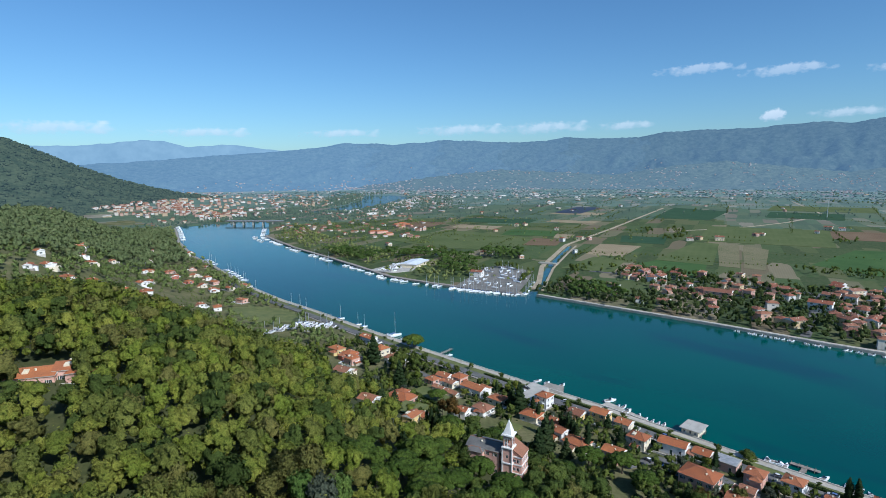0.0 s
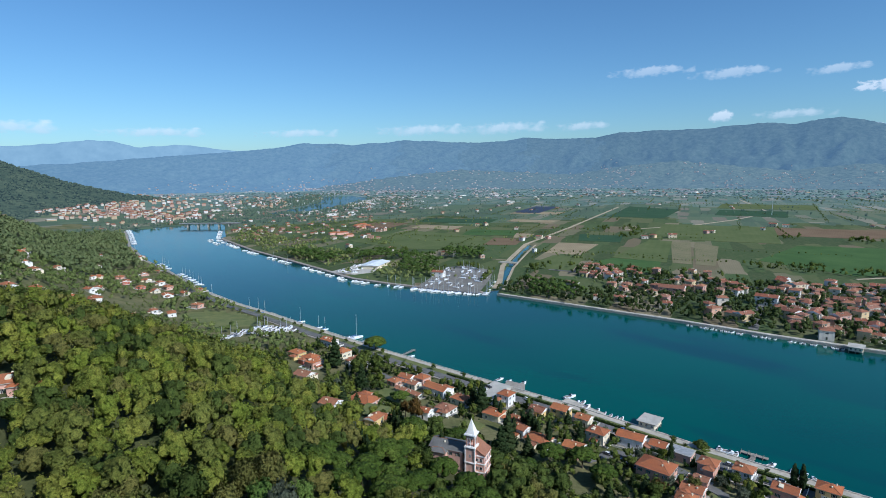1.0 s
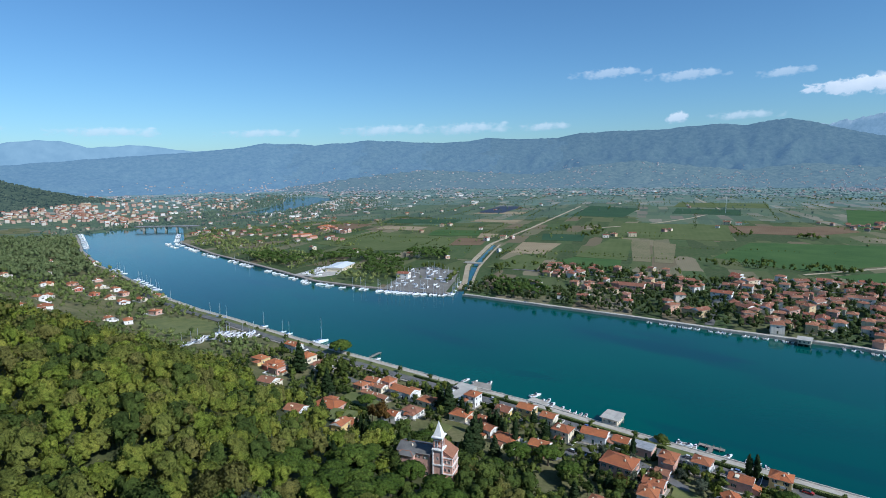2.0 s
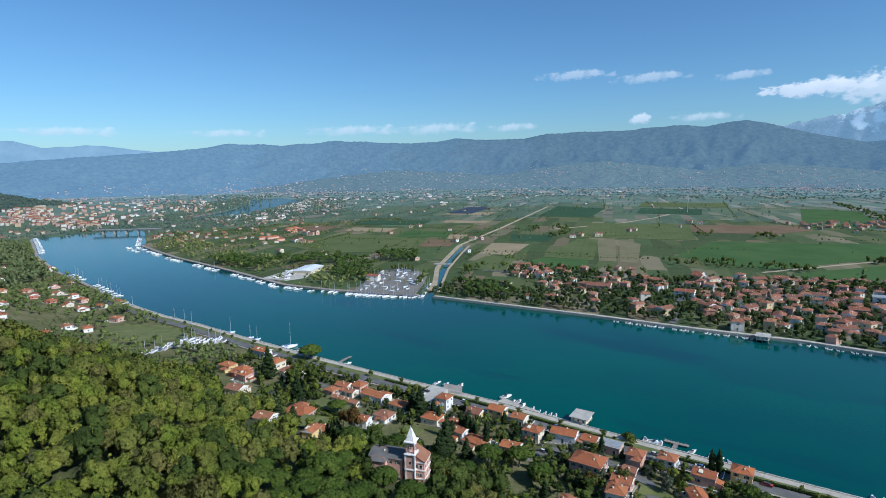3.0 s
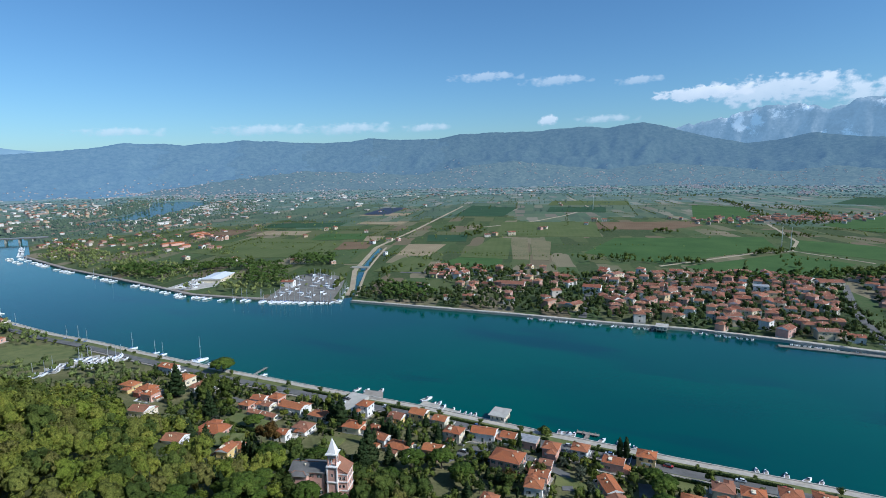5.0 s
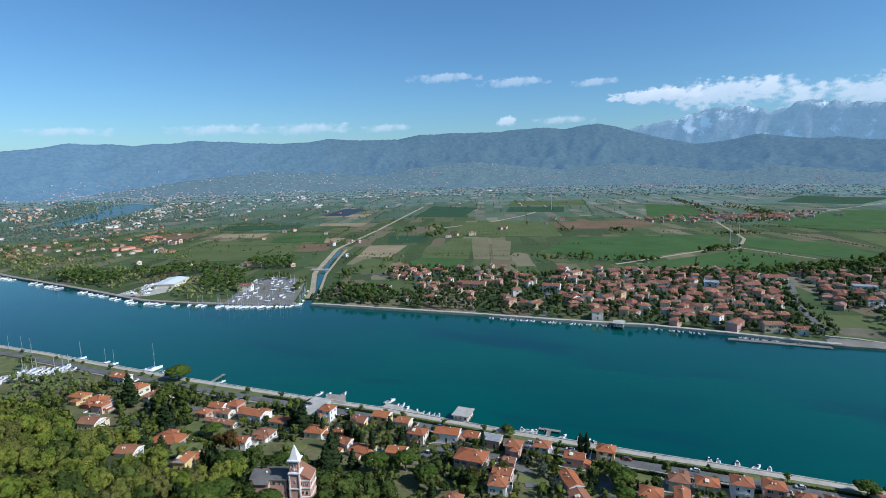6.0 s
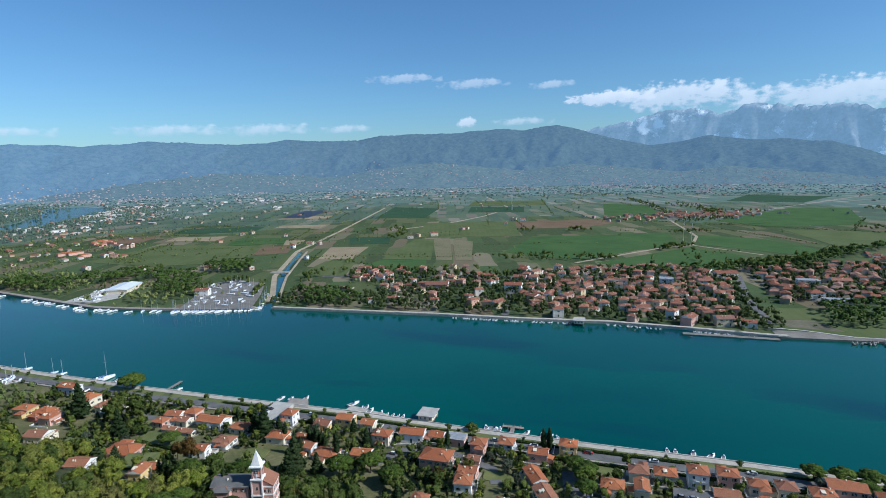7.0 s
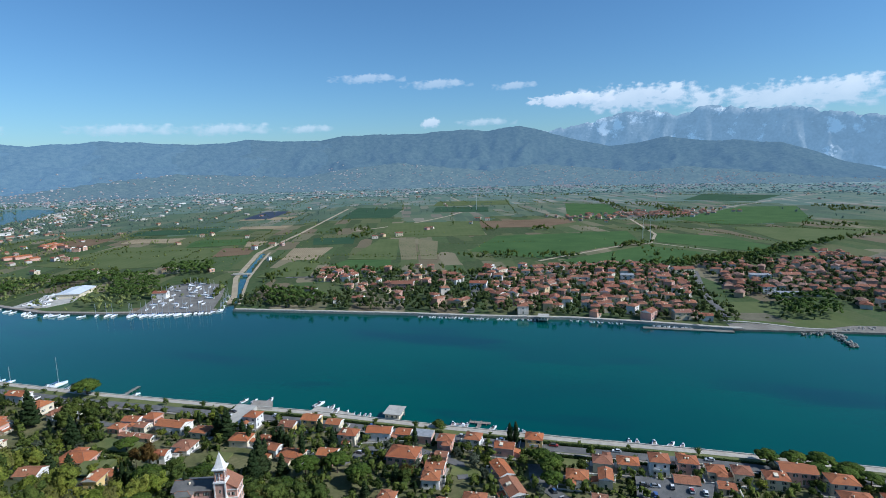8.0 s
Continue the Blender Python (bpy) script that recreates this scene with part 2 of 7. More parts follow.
def height(x, y):
    """The ground's height above the river."""
    x, y = np.asarray(x, float), np.asarray(y, float)
    u, v = to_uv(x, y)
    s, far = near_v(u) - v, v - far_v(u)
    hill = 64 * step(62, 215, s) * (1 - 0.55 * step(-240, -20, u)) + 18 * step(215, 420, s)
    hill = hill * (1 - 0.93 * step(-1020, -1290, u))
    hill = hill * (1 - 0.5 * np.exp(-((u + 430) / 75.0) ** 2) * step(260, 120, s))
    z = 1.4 + 3.5 * step(15, 80, s) + hill + 290 * np.exp(-(((x + 1750) / 560.0) ** 2 + ((y - 1850) / 520.0) ** 2))
    z = z + 2.0 * step(90, 200, s) * wobble(x, y, 90, 3)
    bed = ((s < 4) & (far < 4) & (u > -1330)) | inside(x, y, BEND) | inside(x, y, POND) | ((canal_gap(x, y) < 3.6) & (far > 0))
    return np.where(bed, -2.5, z)


def ground_z(x, y):
    return float(height(x, y))


# ---------------------------------------------------------------- mesh helpers
def mesh(name, verts, faces, mats, slots=None, smooth=False):
    me = bpy.data.meshes.new(name)
    me.from_pydata([tuple(map(float, v)) for v in verts], [], [tuple(map(int, f)) for f in faces])
    for m in (mats if isinstance(mats, (list, tuple)) else [mats]):
        me.materials.append(m)
    if slots is not None:
        me.polygons.foreach_set("material_index", np.asarray(slots, dtype=np.int32))
    if smooth:
        me.polygons.foreach_set("use_smooth", np.ones(len(me.polygons), bool))
    me.update()
    return me


def quads(name, verts, faces, mat, smooth=False, normals=None):
    """A big mesh from arrays: verts n x 3, faces m x 4; normals, one a vert, round off a leafy crown's shading."""
    me = bpy.data.meshes.new(name)
    verts, faces = np.asarray(verts, np.float32), np.asarray(faces, np.int32)
    k = faces.shape[1]
    me.vertices.add(len(verts))
    me.vertices.foreach_set("co", verts.ravel())
    me.loops.add(faces.size)
    me.loops.foreach_set("vertex_index", faces.ravel())
    me.polygons.add(len(faces))
    me.polygons.foreach_set("loop_start", np.arange(0, faces.size, k, dtype=np.int32))
    for m in (mat if isinstance(mat, (list, tuple)) else [mat]):
        me.materials.append(m)
    if smooth:
        me.polygons.foreach_set("use_smooth", np.ones(len(faces), bool))
    me.update(calc_edges=True)
    me.validate()
    if normals is not None:
        me.polygons.foreach_set("use_smooth", np.ones(len(me.polygons), bool))
        me.normals_split_custom_set_from_vertices(np.asarray(normals, np.float32).tolist())
    return me


def child(name, data, parent, m=None, label=""):
    ob = new(name, data)
    ob.parent = parent
    if m is not None:
        ob.matrix_basis = m
    return tagged(ob, label) if label else ob


def thing(name, m, label, category, group="", kind=""):
    ob = new(name)
    ob.empty_display_size = 0.5
    ob.matrix_basis = m
    return tagged(ob, label, category, group, kind)


class Solid:
    """Gathers boxes, prisms and lathed forms into one mesh with several materials."""

    def __init__(self):
        self.v, self.f, self.s = [], [], []

    def poly(self, pts, slot=0):
        n = len(self.v)
        self.v += [tuple(p) for p in pts]
        self.f.append(tuple(range(n, n + len(pts))))
        self.s.append(slot)

    def hull(self, bottom, top, slot=0):
        n, k = len(self.v), len(bottom)
        self.v += [tuple(p) for p in bottom] + [tuple(p) for p in top]
        self.f += [tuple(n + i for i in range(k))[::-1], tuple(n + k + i for i in range(k))]
        self.f += [(n + i, n + (i + 1) % k, n + k + (i + 1) % k, n + k + i) for i in range(k)]
        self.s += [slot] * (k + 2)

    def box(self, x0, y0, z0, x1, y1, z1, slot=0):
        b = [(x0, y0), (x1, y0), (x1, y1), (x0, y1)]
        self.hull([(*p, z0) for p in b], [(*p, z1) for p in b], slot)

    def lathe(self, rings, sides=8, cx=0.0, cy=0.0, slot=0):
        n = len(self.v)
        for r, z in rings:
            self.v += [(cx + r * math.cos(6.2832 * i / sides), cy + r * math.sin(6.2832 * i / sides), z) for i in range(sides)]
        for j in range(len(rings) - 1):
            for i in range(sides):
                a, b = n + j * sides + i, n + j * sides + (i + 1) % sides
                self.f.append((a, b, b + sides, a + sides))
                self.s.append(slot)
        self.f += [tuple(n + i for i in range(sides))[::-1], tuple(n + (len(rings) - 1) * sides + i for i in range(sides))]
        self.s += [slot, slot]

    def mesh(self, name, mats, smooth=False):
        return mesh(name, self.v, self.f, mats, self.s, smooth)


# ---------------------------------------------------------------- ground, water, distance
def ground_material(name="valley_ground", air=0.0):
    """Plots of the plain; air is the strength of the haze put into far ground as blue emission."""
    k = Nodes(name)
    # plots of the plain lie along the canal
    co = k.world_xy((1, 1, 0), 27.5)
    warp = k.mix(0.03, co, k.add("ShaderNodeTexNoise", Vector=co, Scale=0.01).outputs["Color"], "ADD")
    s = k.add("ShaderNodeMapping", Vector=co)
    s.inputs["Scale"].default_value = (1 / 26.0, 1 / 95.0, 0)
    v = k.add("ShaderNodeTexVoronoi", Vector=s.outputs[0], Scale=1.0, Randomness=0.5)
    v.distance = "CHEBYCHEV"
    cell = k.add("ShaderNodeSeparateColor", Color=v.outputs["Color"])
    plot = k.ramp(cell.outputs[0], [(0.0, (0.080, 0.110, 0.040)), (0.15, (0.048, 0.084, 0.028)), (0.30, (0.108, 0.122, 0.052)), (0.46, (0.165, 0.130, 0.082)), (0.53, (0.060, 0.102, 0.036)), (0.70, (0.23, 0.195, 0.125)), (0.75, (0.042, 0.072, 0.026)), (0.94, (0.165, 0.155, 0.09))], constant=True)
    n1, n2 = k.noise(k.world_xy(), 0.012, 5.0), k.noise(k.world_xy(), 0.25, 5.0)
    plot = k.mix(k.math("MULTIPLY", k.spread(n1, 0.40, 0.7), 0.22), plot, (0.075, 0.090, 0.034))
    rows = k.add("ShaderNodeTexWave", Vector=co, Scale=0.12, Distortion=1.5)
    plot = k.mix(k.math("MULTIPLY", rows.outputs["Fac"], 0.14), plot, (0.05, 0.06, 0.02))
    col = k.mix(k.math("MULTIPLY", k.spread(n2, 0.35, 0.75), 0.35), plot, (0.16, 0.14, 0.085))
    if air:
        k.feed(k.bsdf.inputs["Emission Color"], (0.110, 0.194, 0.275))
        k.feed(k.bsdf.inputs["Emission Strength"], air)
    return k.finish(col, 0.95, n2, 0.5, 0.4, 0.1)


def hill_material():
    k = Nodes("hill_soil")
    n1, n2 = k.noise(k.world_xy(), 0.05, 4.0), k.noise(k.world_xy(), 0.6, 5.0)
    col = k.mix(k.spread(n1, 0.35, 0.65), (0.098, 0.110, 0.040), (0.195, 0.180, 0.088))
    col = k.mix(k.math("MULTIPLY", k.spread(n2, 0.3, 0.75), 0.5), col, (0.05, 0.045, 0.022))
    return k.finish(col, 0.95, n2, 0.6, 0.3, 0.1)


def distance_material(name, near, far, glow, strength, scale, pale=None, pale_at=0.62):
    """Far surfaces: blue haze is put into the material as glow, besides the light that falls on them."""
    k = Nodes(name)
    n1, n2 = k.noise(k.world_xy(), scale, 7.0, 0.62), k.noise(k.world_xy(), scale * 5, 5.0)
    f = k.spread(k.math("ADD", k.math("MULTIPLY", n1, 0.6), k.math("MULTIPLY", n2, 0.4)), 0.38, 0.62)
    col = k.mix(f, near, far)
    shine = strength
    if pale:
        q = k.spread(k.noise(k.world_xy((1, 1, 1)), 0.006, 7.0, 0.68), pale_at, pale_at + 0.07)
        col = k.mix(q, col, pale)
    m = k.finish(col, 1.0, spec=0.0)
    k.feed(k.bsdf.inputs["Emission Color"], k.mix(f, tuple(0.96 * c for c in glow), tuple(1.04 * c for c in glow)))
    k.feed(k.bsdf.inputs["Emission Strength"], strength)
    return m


GROUND, HILL = ground_material(), hill_material()
# the far hill's leaves carry painted haze as a blue glow
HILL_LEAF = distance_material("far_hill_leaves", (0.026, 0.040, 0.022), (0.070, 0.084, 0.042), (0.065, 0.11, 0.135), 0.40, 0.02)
FLOOR = surf("forest_floor", (0.035, 0.045, 0.014), (0.075, 0.080, 0.028), 0.3)
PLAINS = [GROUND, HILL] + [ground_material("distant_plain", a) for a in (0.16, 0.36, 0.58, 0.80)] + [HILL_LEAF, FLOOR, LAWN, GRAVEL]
MEADOW = [(-200, 482), (-182, 506), (-150, 497), (-128, 471), (-122, 452), (-146, 432), (-170, 450)]
BOAT_YARD = [(-124, 447), (-98, 449), (-87, 437), (-110, 419), (-118, 430), (-136, 406), (-143, 411)]
# painted haze: the chain's glow is set stronger towards its upstream end
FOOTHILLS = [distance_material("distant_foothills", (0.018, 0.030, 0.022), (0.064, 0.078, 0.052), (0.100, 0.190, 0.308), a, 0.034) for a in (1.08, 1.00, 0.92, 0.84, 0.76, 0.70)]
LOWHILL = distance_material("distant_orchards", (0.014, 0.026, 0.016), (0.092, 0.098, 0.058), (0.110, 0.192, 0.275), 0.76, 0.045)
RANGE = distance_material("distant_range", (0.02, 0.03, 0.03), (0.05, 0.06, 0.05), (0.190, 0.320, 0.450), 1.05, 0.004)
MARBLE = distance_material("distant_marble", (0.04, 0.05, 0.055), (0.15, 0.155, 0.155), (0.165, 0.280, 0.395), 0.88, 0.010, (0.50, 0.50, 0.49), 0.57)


def build_ground():
    az = np.radians(np.concatenate([np.arange(-180, -46, 6), np.arange(-46, 77, 0.28), np.arange(77, 180, 6)]))
    rr = np.concatenate([[0.01, 20, 40], 55 * 1.019 ** np.arange(0, 238), [4960]])
    a, r = np.meshgrid(az, rr)
    x, y = r * np.sin(a), r * np.cos(a)
    z = height(x, y)
    n, m = len(az), len(rr)
    i, j = np.meshgrid(np.arange(n), np.arange(m - 1))
    f = np.stack([j * n + i, j * n + (i + 1) % n, (j + 1) * n + (i + 1) % n, (j + 1) * n + i], -1).reshape(-1, 4)[:, ::-1]
    me = quads("ground", np.stack([x, y, z], -1).reshape(-1, 3), f, PLAINS, smooth=True)
    u, v = to_uv(x, y)
    c = (slice(None, -1), slice(None))
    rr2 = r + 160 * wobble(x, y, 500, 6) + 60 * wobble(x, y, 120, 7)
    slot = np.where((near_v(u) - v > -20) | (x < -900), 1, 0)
    # each farther band gets more of the haze glow put into the ground
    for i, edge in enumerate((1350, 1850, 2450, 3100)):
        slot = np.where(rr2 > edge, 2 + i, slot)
    s = near_v(u) - v
    slot = np.where((s > 96) & (u > -300) & (u < 120) | (u < -700) & (u > -1230) & (s > 70) & (x > -900), 7, slot)
    slot = np.where((x < -900) & (z > 14), 6, slot)
    slot = np.where(inside(x, y, MEADOW), 8, np.where(inside(x, y, BOAT_YARD), 9, slot))
    slot = slot[:-1]
    me.polygons.foreach_set("material_index", slot.ravel().astype(np.int32))
    tagged(new("ground", me), "wide green river plain with fields and a wooded hill beside it", "ground", kind="structure")


build_ground()


def water_material():
    k = Nodes("river_water")

    def streaks(scale, long):
        # u runs down the river: turn to the river's axes first, then draw the pattern out along them
        m = k.add("ShaderNodeMapping", Vector=k.world_xy((1, 1, 0), 45))
        m.inputs["Scale"].default_value = (1 / long, 1, 0)
        return k.noise(m.outputs[0], scale, 3.0)

    col = k.mix(k.spread(streaks(0.006, 1.5), 0.40, 0.62), (0.001, 0.074, 0.057), (0.001, 0.056, 0.053))
    col = k.mix(k.math("MULTIPLY", k.spread(streaks(0.017, 3.5), 0.55, 0.66), 0.62), col, (0.002, 0.032, 0.048))
    w = k.math("ADD", k.noise(k.world_xy((1, 1, 0)), 0.9, 3.0), k.math("MULTIPLY", k.noise(k.world_xy((1, 1, 0)), 0.12, 3.0), 1.2))
    k.bsdf.inputs["IOR"].default_value = 1.33
    return k.finish(col, 0.10, w, 0.06, 0.5, 0.45)


WATER = water_material()


def build_water():
    b = 4950
    ring = [(b * math.sin(a), b * math.cos(a), 0.0) for a in np.linspace(0, 2 * math.pi, 64, endpoint=False)][::-1]
    tagged(new("water", mesh("water", ring, [tuple(range(64))], WATER)), "calm teal river water with faint ripples", "river", kind="structure")


build_water()

# ridges of the distance: bearing in degrees from the first view, crest height in metres
LEFT_RANGE = ((-70, 270), (-45, 300), (-38.2, 306), (-32.9, 312), (-28.1, 359), (-26.3, 352), (-24.5, 310), (-21, 329), (-16.9, 289), (-12.6, 278), (-5, 260), (80, 150))
FOOT = ((-70, 90), (-45, 120), (-30, 185), (-20, 245), (-15.6, 268), (-12.6, 290), (-9.8, 328), (-4.7, 313), (0.5, 345), (6.8, 321), (10.2, 325), (12.4, 352), (15.6, 338), (19.3, 339),
        (21.8, 374), (26.1, 382), (28.4, 375), (30.5, 391), (31.8, 394), (33.4, 408), (35, 396), (36, 388), (39.4, 424), (41.7, 379), (44.4, 311), (48.2, 245), (50.8, 264), (53.3, 302), (56.3, 264), (59.1, 260), (62.6, 229), (64.7, 185), (66.7, 113), (70.1, 40), (95, 30))
LOW = ((-10, -4), (-6, 30), (0, 75), (6, 110), (12, 90), (17, 70), (22, 120), (27, 150), (31, 120), (36, 85), (41, 120), (46, 95), (51, 60), (55, 90), (60, 60), (66, 20), (74, -4))
ALPS = ((30, 150), (38.3, 267), (41.7, 390), (46.6, 453), (49.2, 510), (52.8, 512), (54.2, 466), (56.8, 551), (58.2, 520), (59.8, 501), (62, 481), (64, 484), (65.3, 445), (69.7, 403), (80, 380), (95, 250))


def foothill_z(x, y):
    """The foothills' surface over a place of the plan."""
    z = 1.4
    for name in ("backdrop_foothills", "backdrop_low_hills"):
        hit, place, _, _ = bpy.data.objects[name].ray_cast((x, y, 900), (0, 0, -1))
        z = max(z, place.z) if hit else z
    return z


def mountain(name, crest, foot_r, crest_r, mat, label, seed, rough, gully, power=1.35):
    az = np.arange(crest[0][0], crest[-1][0] + 0.01, 0.45 if crest_r - foot_r < 380 else 0.22)
    h = np.interp(az, [c[0] for c in crest], [c[1] for c in crest])
    h = h + rough * (0.6 * wobble(az, az * 0, 3.0, seed) + 0.5 * wobble(az, az * 0, 0.9, seed + 1))
    h = np.maximum(h, 0) if crest[0][1] > 0 else h
    t = np.linspace(0, 1.25, 46)
    A, T = np.meshgrid(np.radians(az), t)
    Hh = np.meshgrid(h, t)[0]
    R = foot_r + (crest_r - foot_r) * T
    up = np.where(T <= 1, T ** power, 1 - 3.0 * (T - 1))
    x, y = R * np.sin(A), R * np.cos(A)
    q = np.clip(T, 0, 1)
    spur = 0.50 * np.abs(wobble(x, y, 1500, seed + 2)) + 0.5 * np.abs(wobble(x, y, 620, seed + 5)) + 0.22 * np.abs(wobble(x, y, 260, seed + 6)) + 0.08 * np.abs(wobble(x, y, 110, seed + 7))
    z = Hh * (up - gully * np.sin(np.pi * q) * spur) - 2
    n, m = len(az), len(t)
    i, j = np.meshgrid(np.arange(n - 1), np.arange(m - 1))
    f = np.stack([j * n + i, j * n + i + 1, (j + 1) * n + i + 1, (j + 1) * n + i], -1).reshape(-1, 4)[:, ::-1]
    me = quads(name, np.stack([x, y, z], -1).reshape(-1, 3), f, mat, smooth=True)
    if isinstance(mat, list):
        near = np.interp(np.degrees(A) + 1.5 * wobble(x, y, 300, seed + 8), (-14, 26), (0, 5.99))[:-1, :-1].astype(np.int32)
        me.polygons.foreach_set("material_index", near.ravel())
    tagged(new(name, me), label, "mountains", kind="structure")


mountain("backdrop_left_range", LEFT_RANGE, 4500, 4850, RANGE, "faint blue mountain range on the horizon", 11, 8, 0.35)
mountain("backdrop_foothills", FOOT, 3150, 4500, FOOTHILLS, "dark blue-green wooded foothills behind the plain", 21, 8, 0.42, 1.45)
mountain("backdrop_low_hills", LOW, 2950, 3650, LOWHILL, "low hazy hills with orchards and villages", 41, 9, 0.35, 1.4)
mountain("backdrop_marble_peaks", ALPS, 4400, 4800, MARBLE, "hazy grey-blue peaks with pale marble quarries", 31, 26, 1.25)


# ---------------------------------------------------------------- trees
def ball(n):
    """A ball of quads, n x n to each of six sides."""
    bm = bmesh.new()
    bmesh.ops.create_cube(bm, size=2.0)
    bmesh.ops.subdivide_edges(bm, edges=bm.edges[:], cuts=n - 1, use_grid_fill=True)
    v = np.array([q.co.normalized()[:] for q in bm.verts])
    bm.verts.index_update()
    f = np.array([[q.index for q in p.verts] for p in bm.faces])
    bm.free()
    return v, f


BALL0, BALL1 = ball(1), ball(2)


def leaf_fans(rng, centres, normals, size, flat):
    """A ragged leaf spray at each place: a bent quad, turned at random about its normal. Quads."""
    n = len(centres)
    t = rng.normal(size=(n, 3))
    nn = normals + flat * rng.normal(size=(n, 3))
    nn /= np.linalg.norm(nn, axis=1)[:, None] + 1e-9
    a = np.cross(nn, t)
    a /= np.linalg.norm(a, axis=1)[:, None] + 1e-9
    b = np.cross(nn, a)
    s = size * rng.uniform(0.6, 1.35, (n, 1))
    k = rng.uniform(0.5, 1.0, (n, 1))
    v = np.stack([centres - a * s, centres - b * s * k + nn * s * 0.25, centres + a * s * rng.uniform(0.7, 1.1, (n, 1)), centres + b * s * k - nn * s * 0.2], 1).reshape(-1, 3)
    return v, np.arange(4 * n).reshape(n, 4)


def unit(v):
    return v / (np.linalg.norm(v, axis=1)[:, None] + 1e-9)


def crown(seed, lobes, sprays, leaf, shape, core=1.0, level=1, ragged=0.5, lumpy=0.36):
    """Verts, quads and normals of a crown: lobes carry ragged sprays of leaves over a dark heart."""
    rng = np.random.RandomState(seed)
    v_all, f_all, n_all, base = [], [], [], 0
    centres, radii = shape(rng, lobes)
    heart = np.array([0, 0, centres[:, 2].mean() - 0.5 * np.ptp(centres[:, 2])])
    iv, jf = (BALL0, BALL1)[level]
    for c, r in zip(centres, radii):
        vv = iv * r * core * rng.uniform(0.70, 1.18, (len(iv), 1)) + c
        v_all.append(vv)
        f_all.append(jf + base)
        n_all.append(unit(lumpy * iv + (0.9 - lumpy) * unit(vv - heart) + 0.24 * rng.normal(size=vv.shape)))
        base += len(vv)
    share = np.array([r[0] * r[1] + r[0] * r[2] for r in radii])
    share = np.maximum(2, (sprays * share / share.sum()).astype(int))
    for c, r, k in zip(centres, radii, share):
        d = rng.normal(size=(k, 3))
        d[:, 2] = np.abs(d[:, 2]) * 0.9 - 0.25
        d /= np.linalg.norm(d, axis=1)[:, None]
        vv, ff = leaf_fans(rng, c + d * r * rng.uniform(0.90, 1.30, (k, 1)), d, leaf, ragged)
        v_all.append(vv)
        f_all.append(ff + base)
        n_all.append(unit(np.repeat(lumpy * d + (0.9 - lumpy) * unit(c + d * r - heart) + 0.32 * rng.normal(size=d.shape), 4, axis=0)))
        base += len(vv)
    return np.concatenate(v_all), np.concatenate(f_all), np.concatenate(n_all)


def broad(rng, n):
    """A rounded, lumpy broadleaf crown, about 8 m across, standing 5 to 12 m up."""
    a = rng.uniform(0, 6.28, n)
    d = rng.uniform(0.15, 1.0, n) ** 0.6 * 2.9
    c = np.c_[np.cos(a) * d, np.sin(a) * d, rng.uniform(4.4, 10.2, n) - 0.45 * d]
    k = (11.0 / n) ** 0.36
    r = np.c_[rng.uniform(0.9, 1.8, n), rng.uniform(0.9, 1.8, n), rng.uniform(0.9, 1.9, n)] * k
    c[0], r[0] = (0, 0, 7.2), (2.3, 2.3, 3.2)
    return c, r


def umbrella(rng, n):
    """A stone pine: a wide, domed, flat-bottomed crown of tight cushions."""
    a = np.arange(n) * 2.4 + rng.uniform(0, 1, n)
    d = np.sqrt(np.arange(n) / n) * 5.2
    c = np.c_[np.cos(a) * d, np.sin(a) * d, 10.6 - 0.105 * d * d + rng.uniform(-0.3, 0.3, n)]
    r = np.c_[rng.uniform(1.1, 1.75, n), rng.uniform(1.1, 1.75, n), rng.uniform(0.9, 1.4, n)]
    return c, r


def conifer(rng, n):
    """A cedar or fir: tiers of drooping boughs that narrow to the top."""
    z = np.linspace(2.0, 15.5, n)
    w = (1 - (z - 2) / 15.0) * 4.0 + 0.35
    a = np.arange(n) * 2.4 + rng.uniform(-0.4, 0.4, n)
    d = w * 0.55
    c = np.c_[np.cos(a) * d, np.sin(a) * d, z]
    r = np.c_[w * 0.62, w * 0.62, np.full(n, 1.1)]
    return c, r


def column(rng, n):
    """A cypress: a tall, narrow flame."""
    z = np.linspace(1.2, 11.0, n)
    w = 1.25 * np.sin(np.clip(np.linspace(0.35, 3.0, n), 0, 3.14)) ** 0.7 + 0.12
    c = np.c_[rng.uniform(-0.12, 0.12, n), rng.uniform(-0.12, 0.12, n), z]
    r = np.c_[w, w, np.full(n, 1.1)]
    return c, r


def trunk_mesh(name, h, r, limbs, seed, spread=1.6):
    rng = np.random.RandomState(seed)
    s = Solid()
    bend = rng.uniform(-0.25, 0.25, 2)
    rings = [(r * (1.25 if i == 0 else 1 - 0.5 * i / 5), h * i / 5 - (0.6 if i == 0 else 0)) for i in range(6)]
    s.lathe(rings, 6)
    for i in range(limbs):
        a = 6.28 * i / limbs + rng.uniform(-0.4, 0.4)
        z0, z1 = h * rng.uniform(0.55, 0.85), h * rng.uniform(1.0, 1.3)
        dx, dy = math.cos(a), math.sin(a)
        q = r * 0.4
        s.hull([(q * dy, -q * dx, z0), (-q * dy, q * dx, z0), (0, 0, z0 + 2 * q)], [(spread * dx + 0.3 * q * dy, spread * dy - 0.3 * q * dx, z1), (spread * dx - 0.3 * q * dy, spread * dy + 0.3 * q * dx, z1), (spread * dx, spread * dy, z1 + q)])
    return s.mesh(name, BARK)


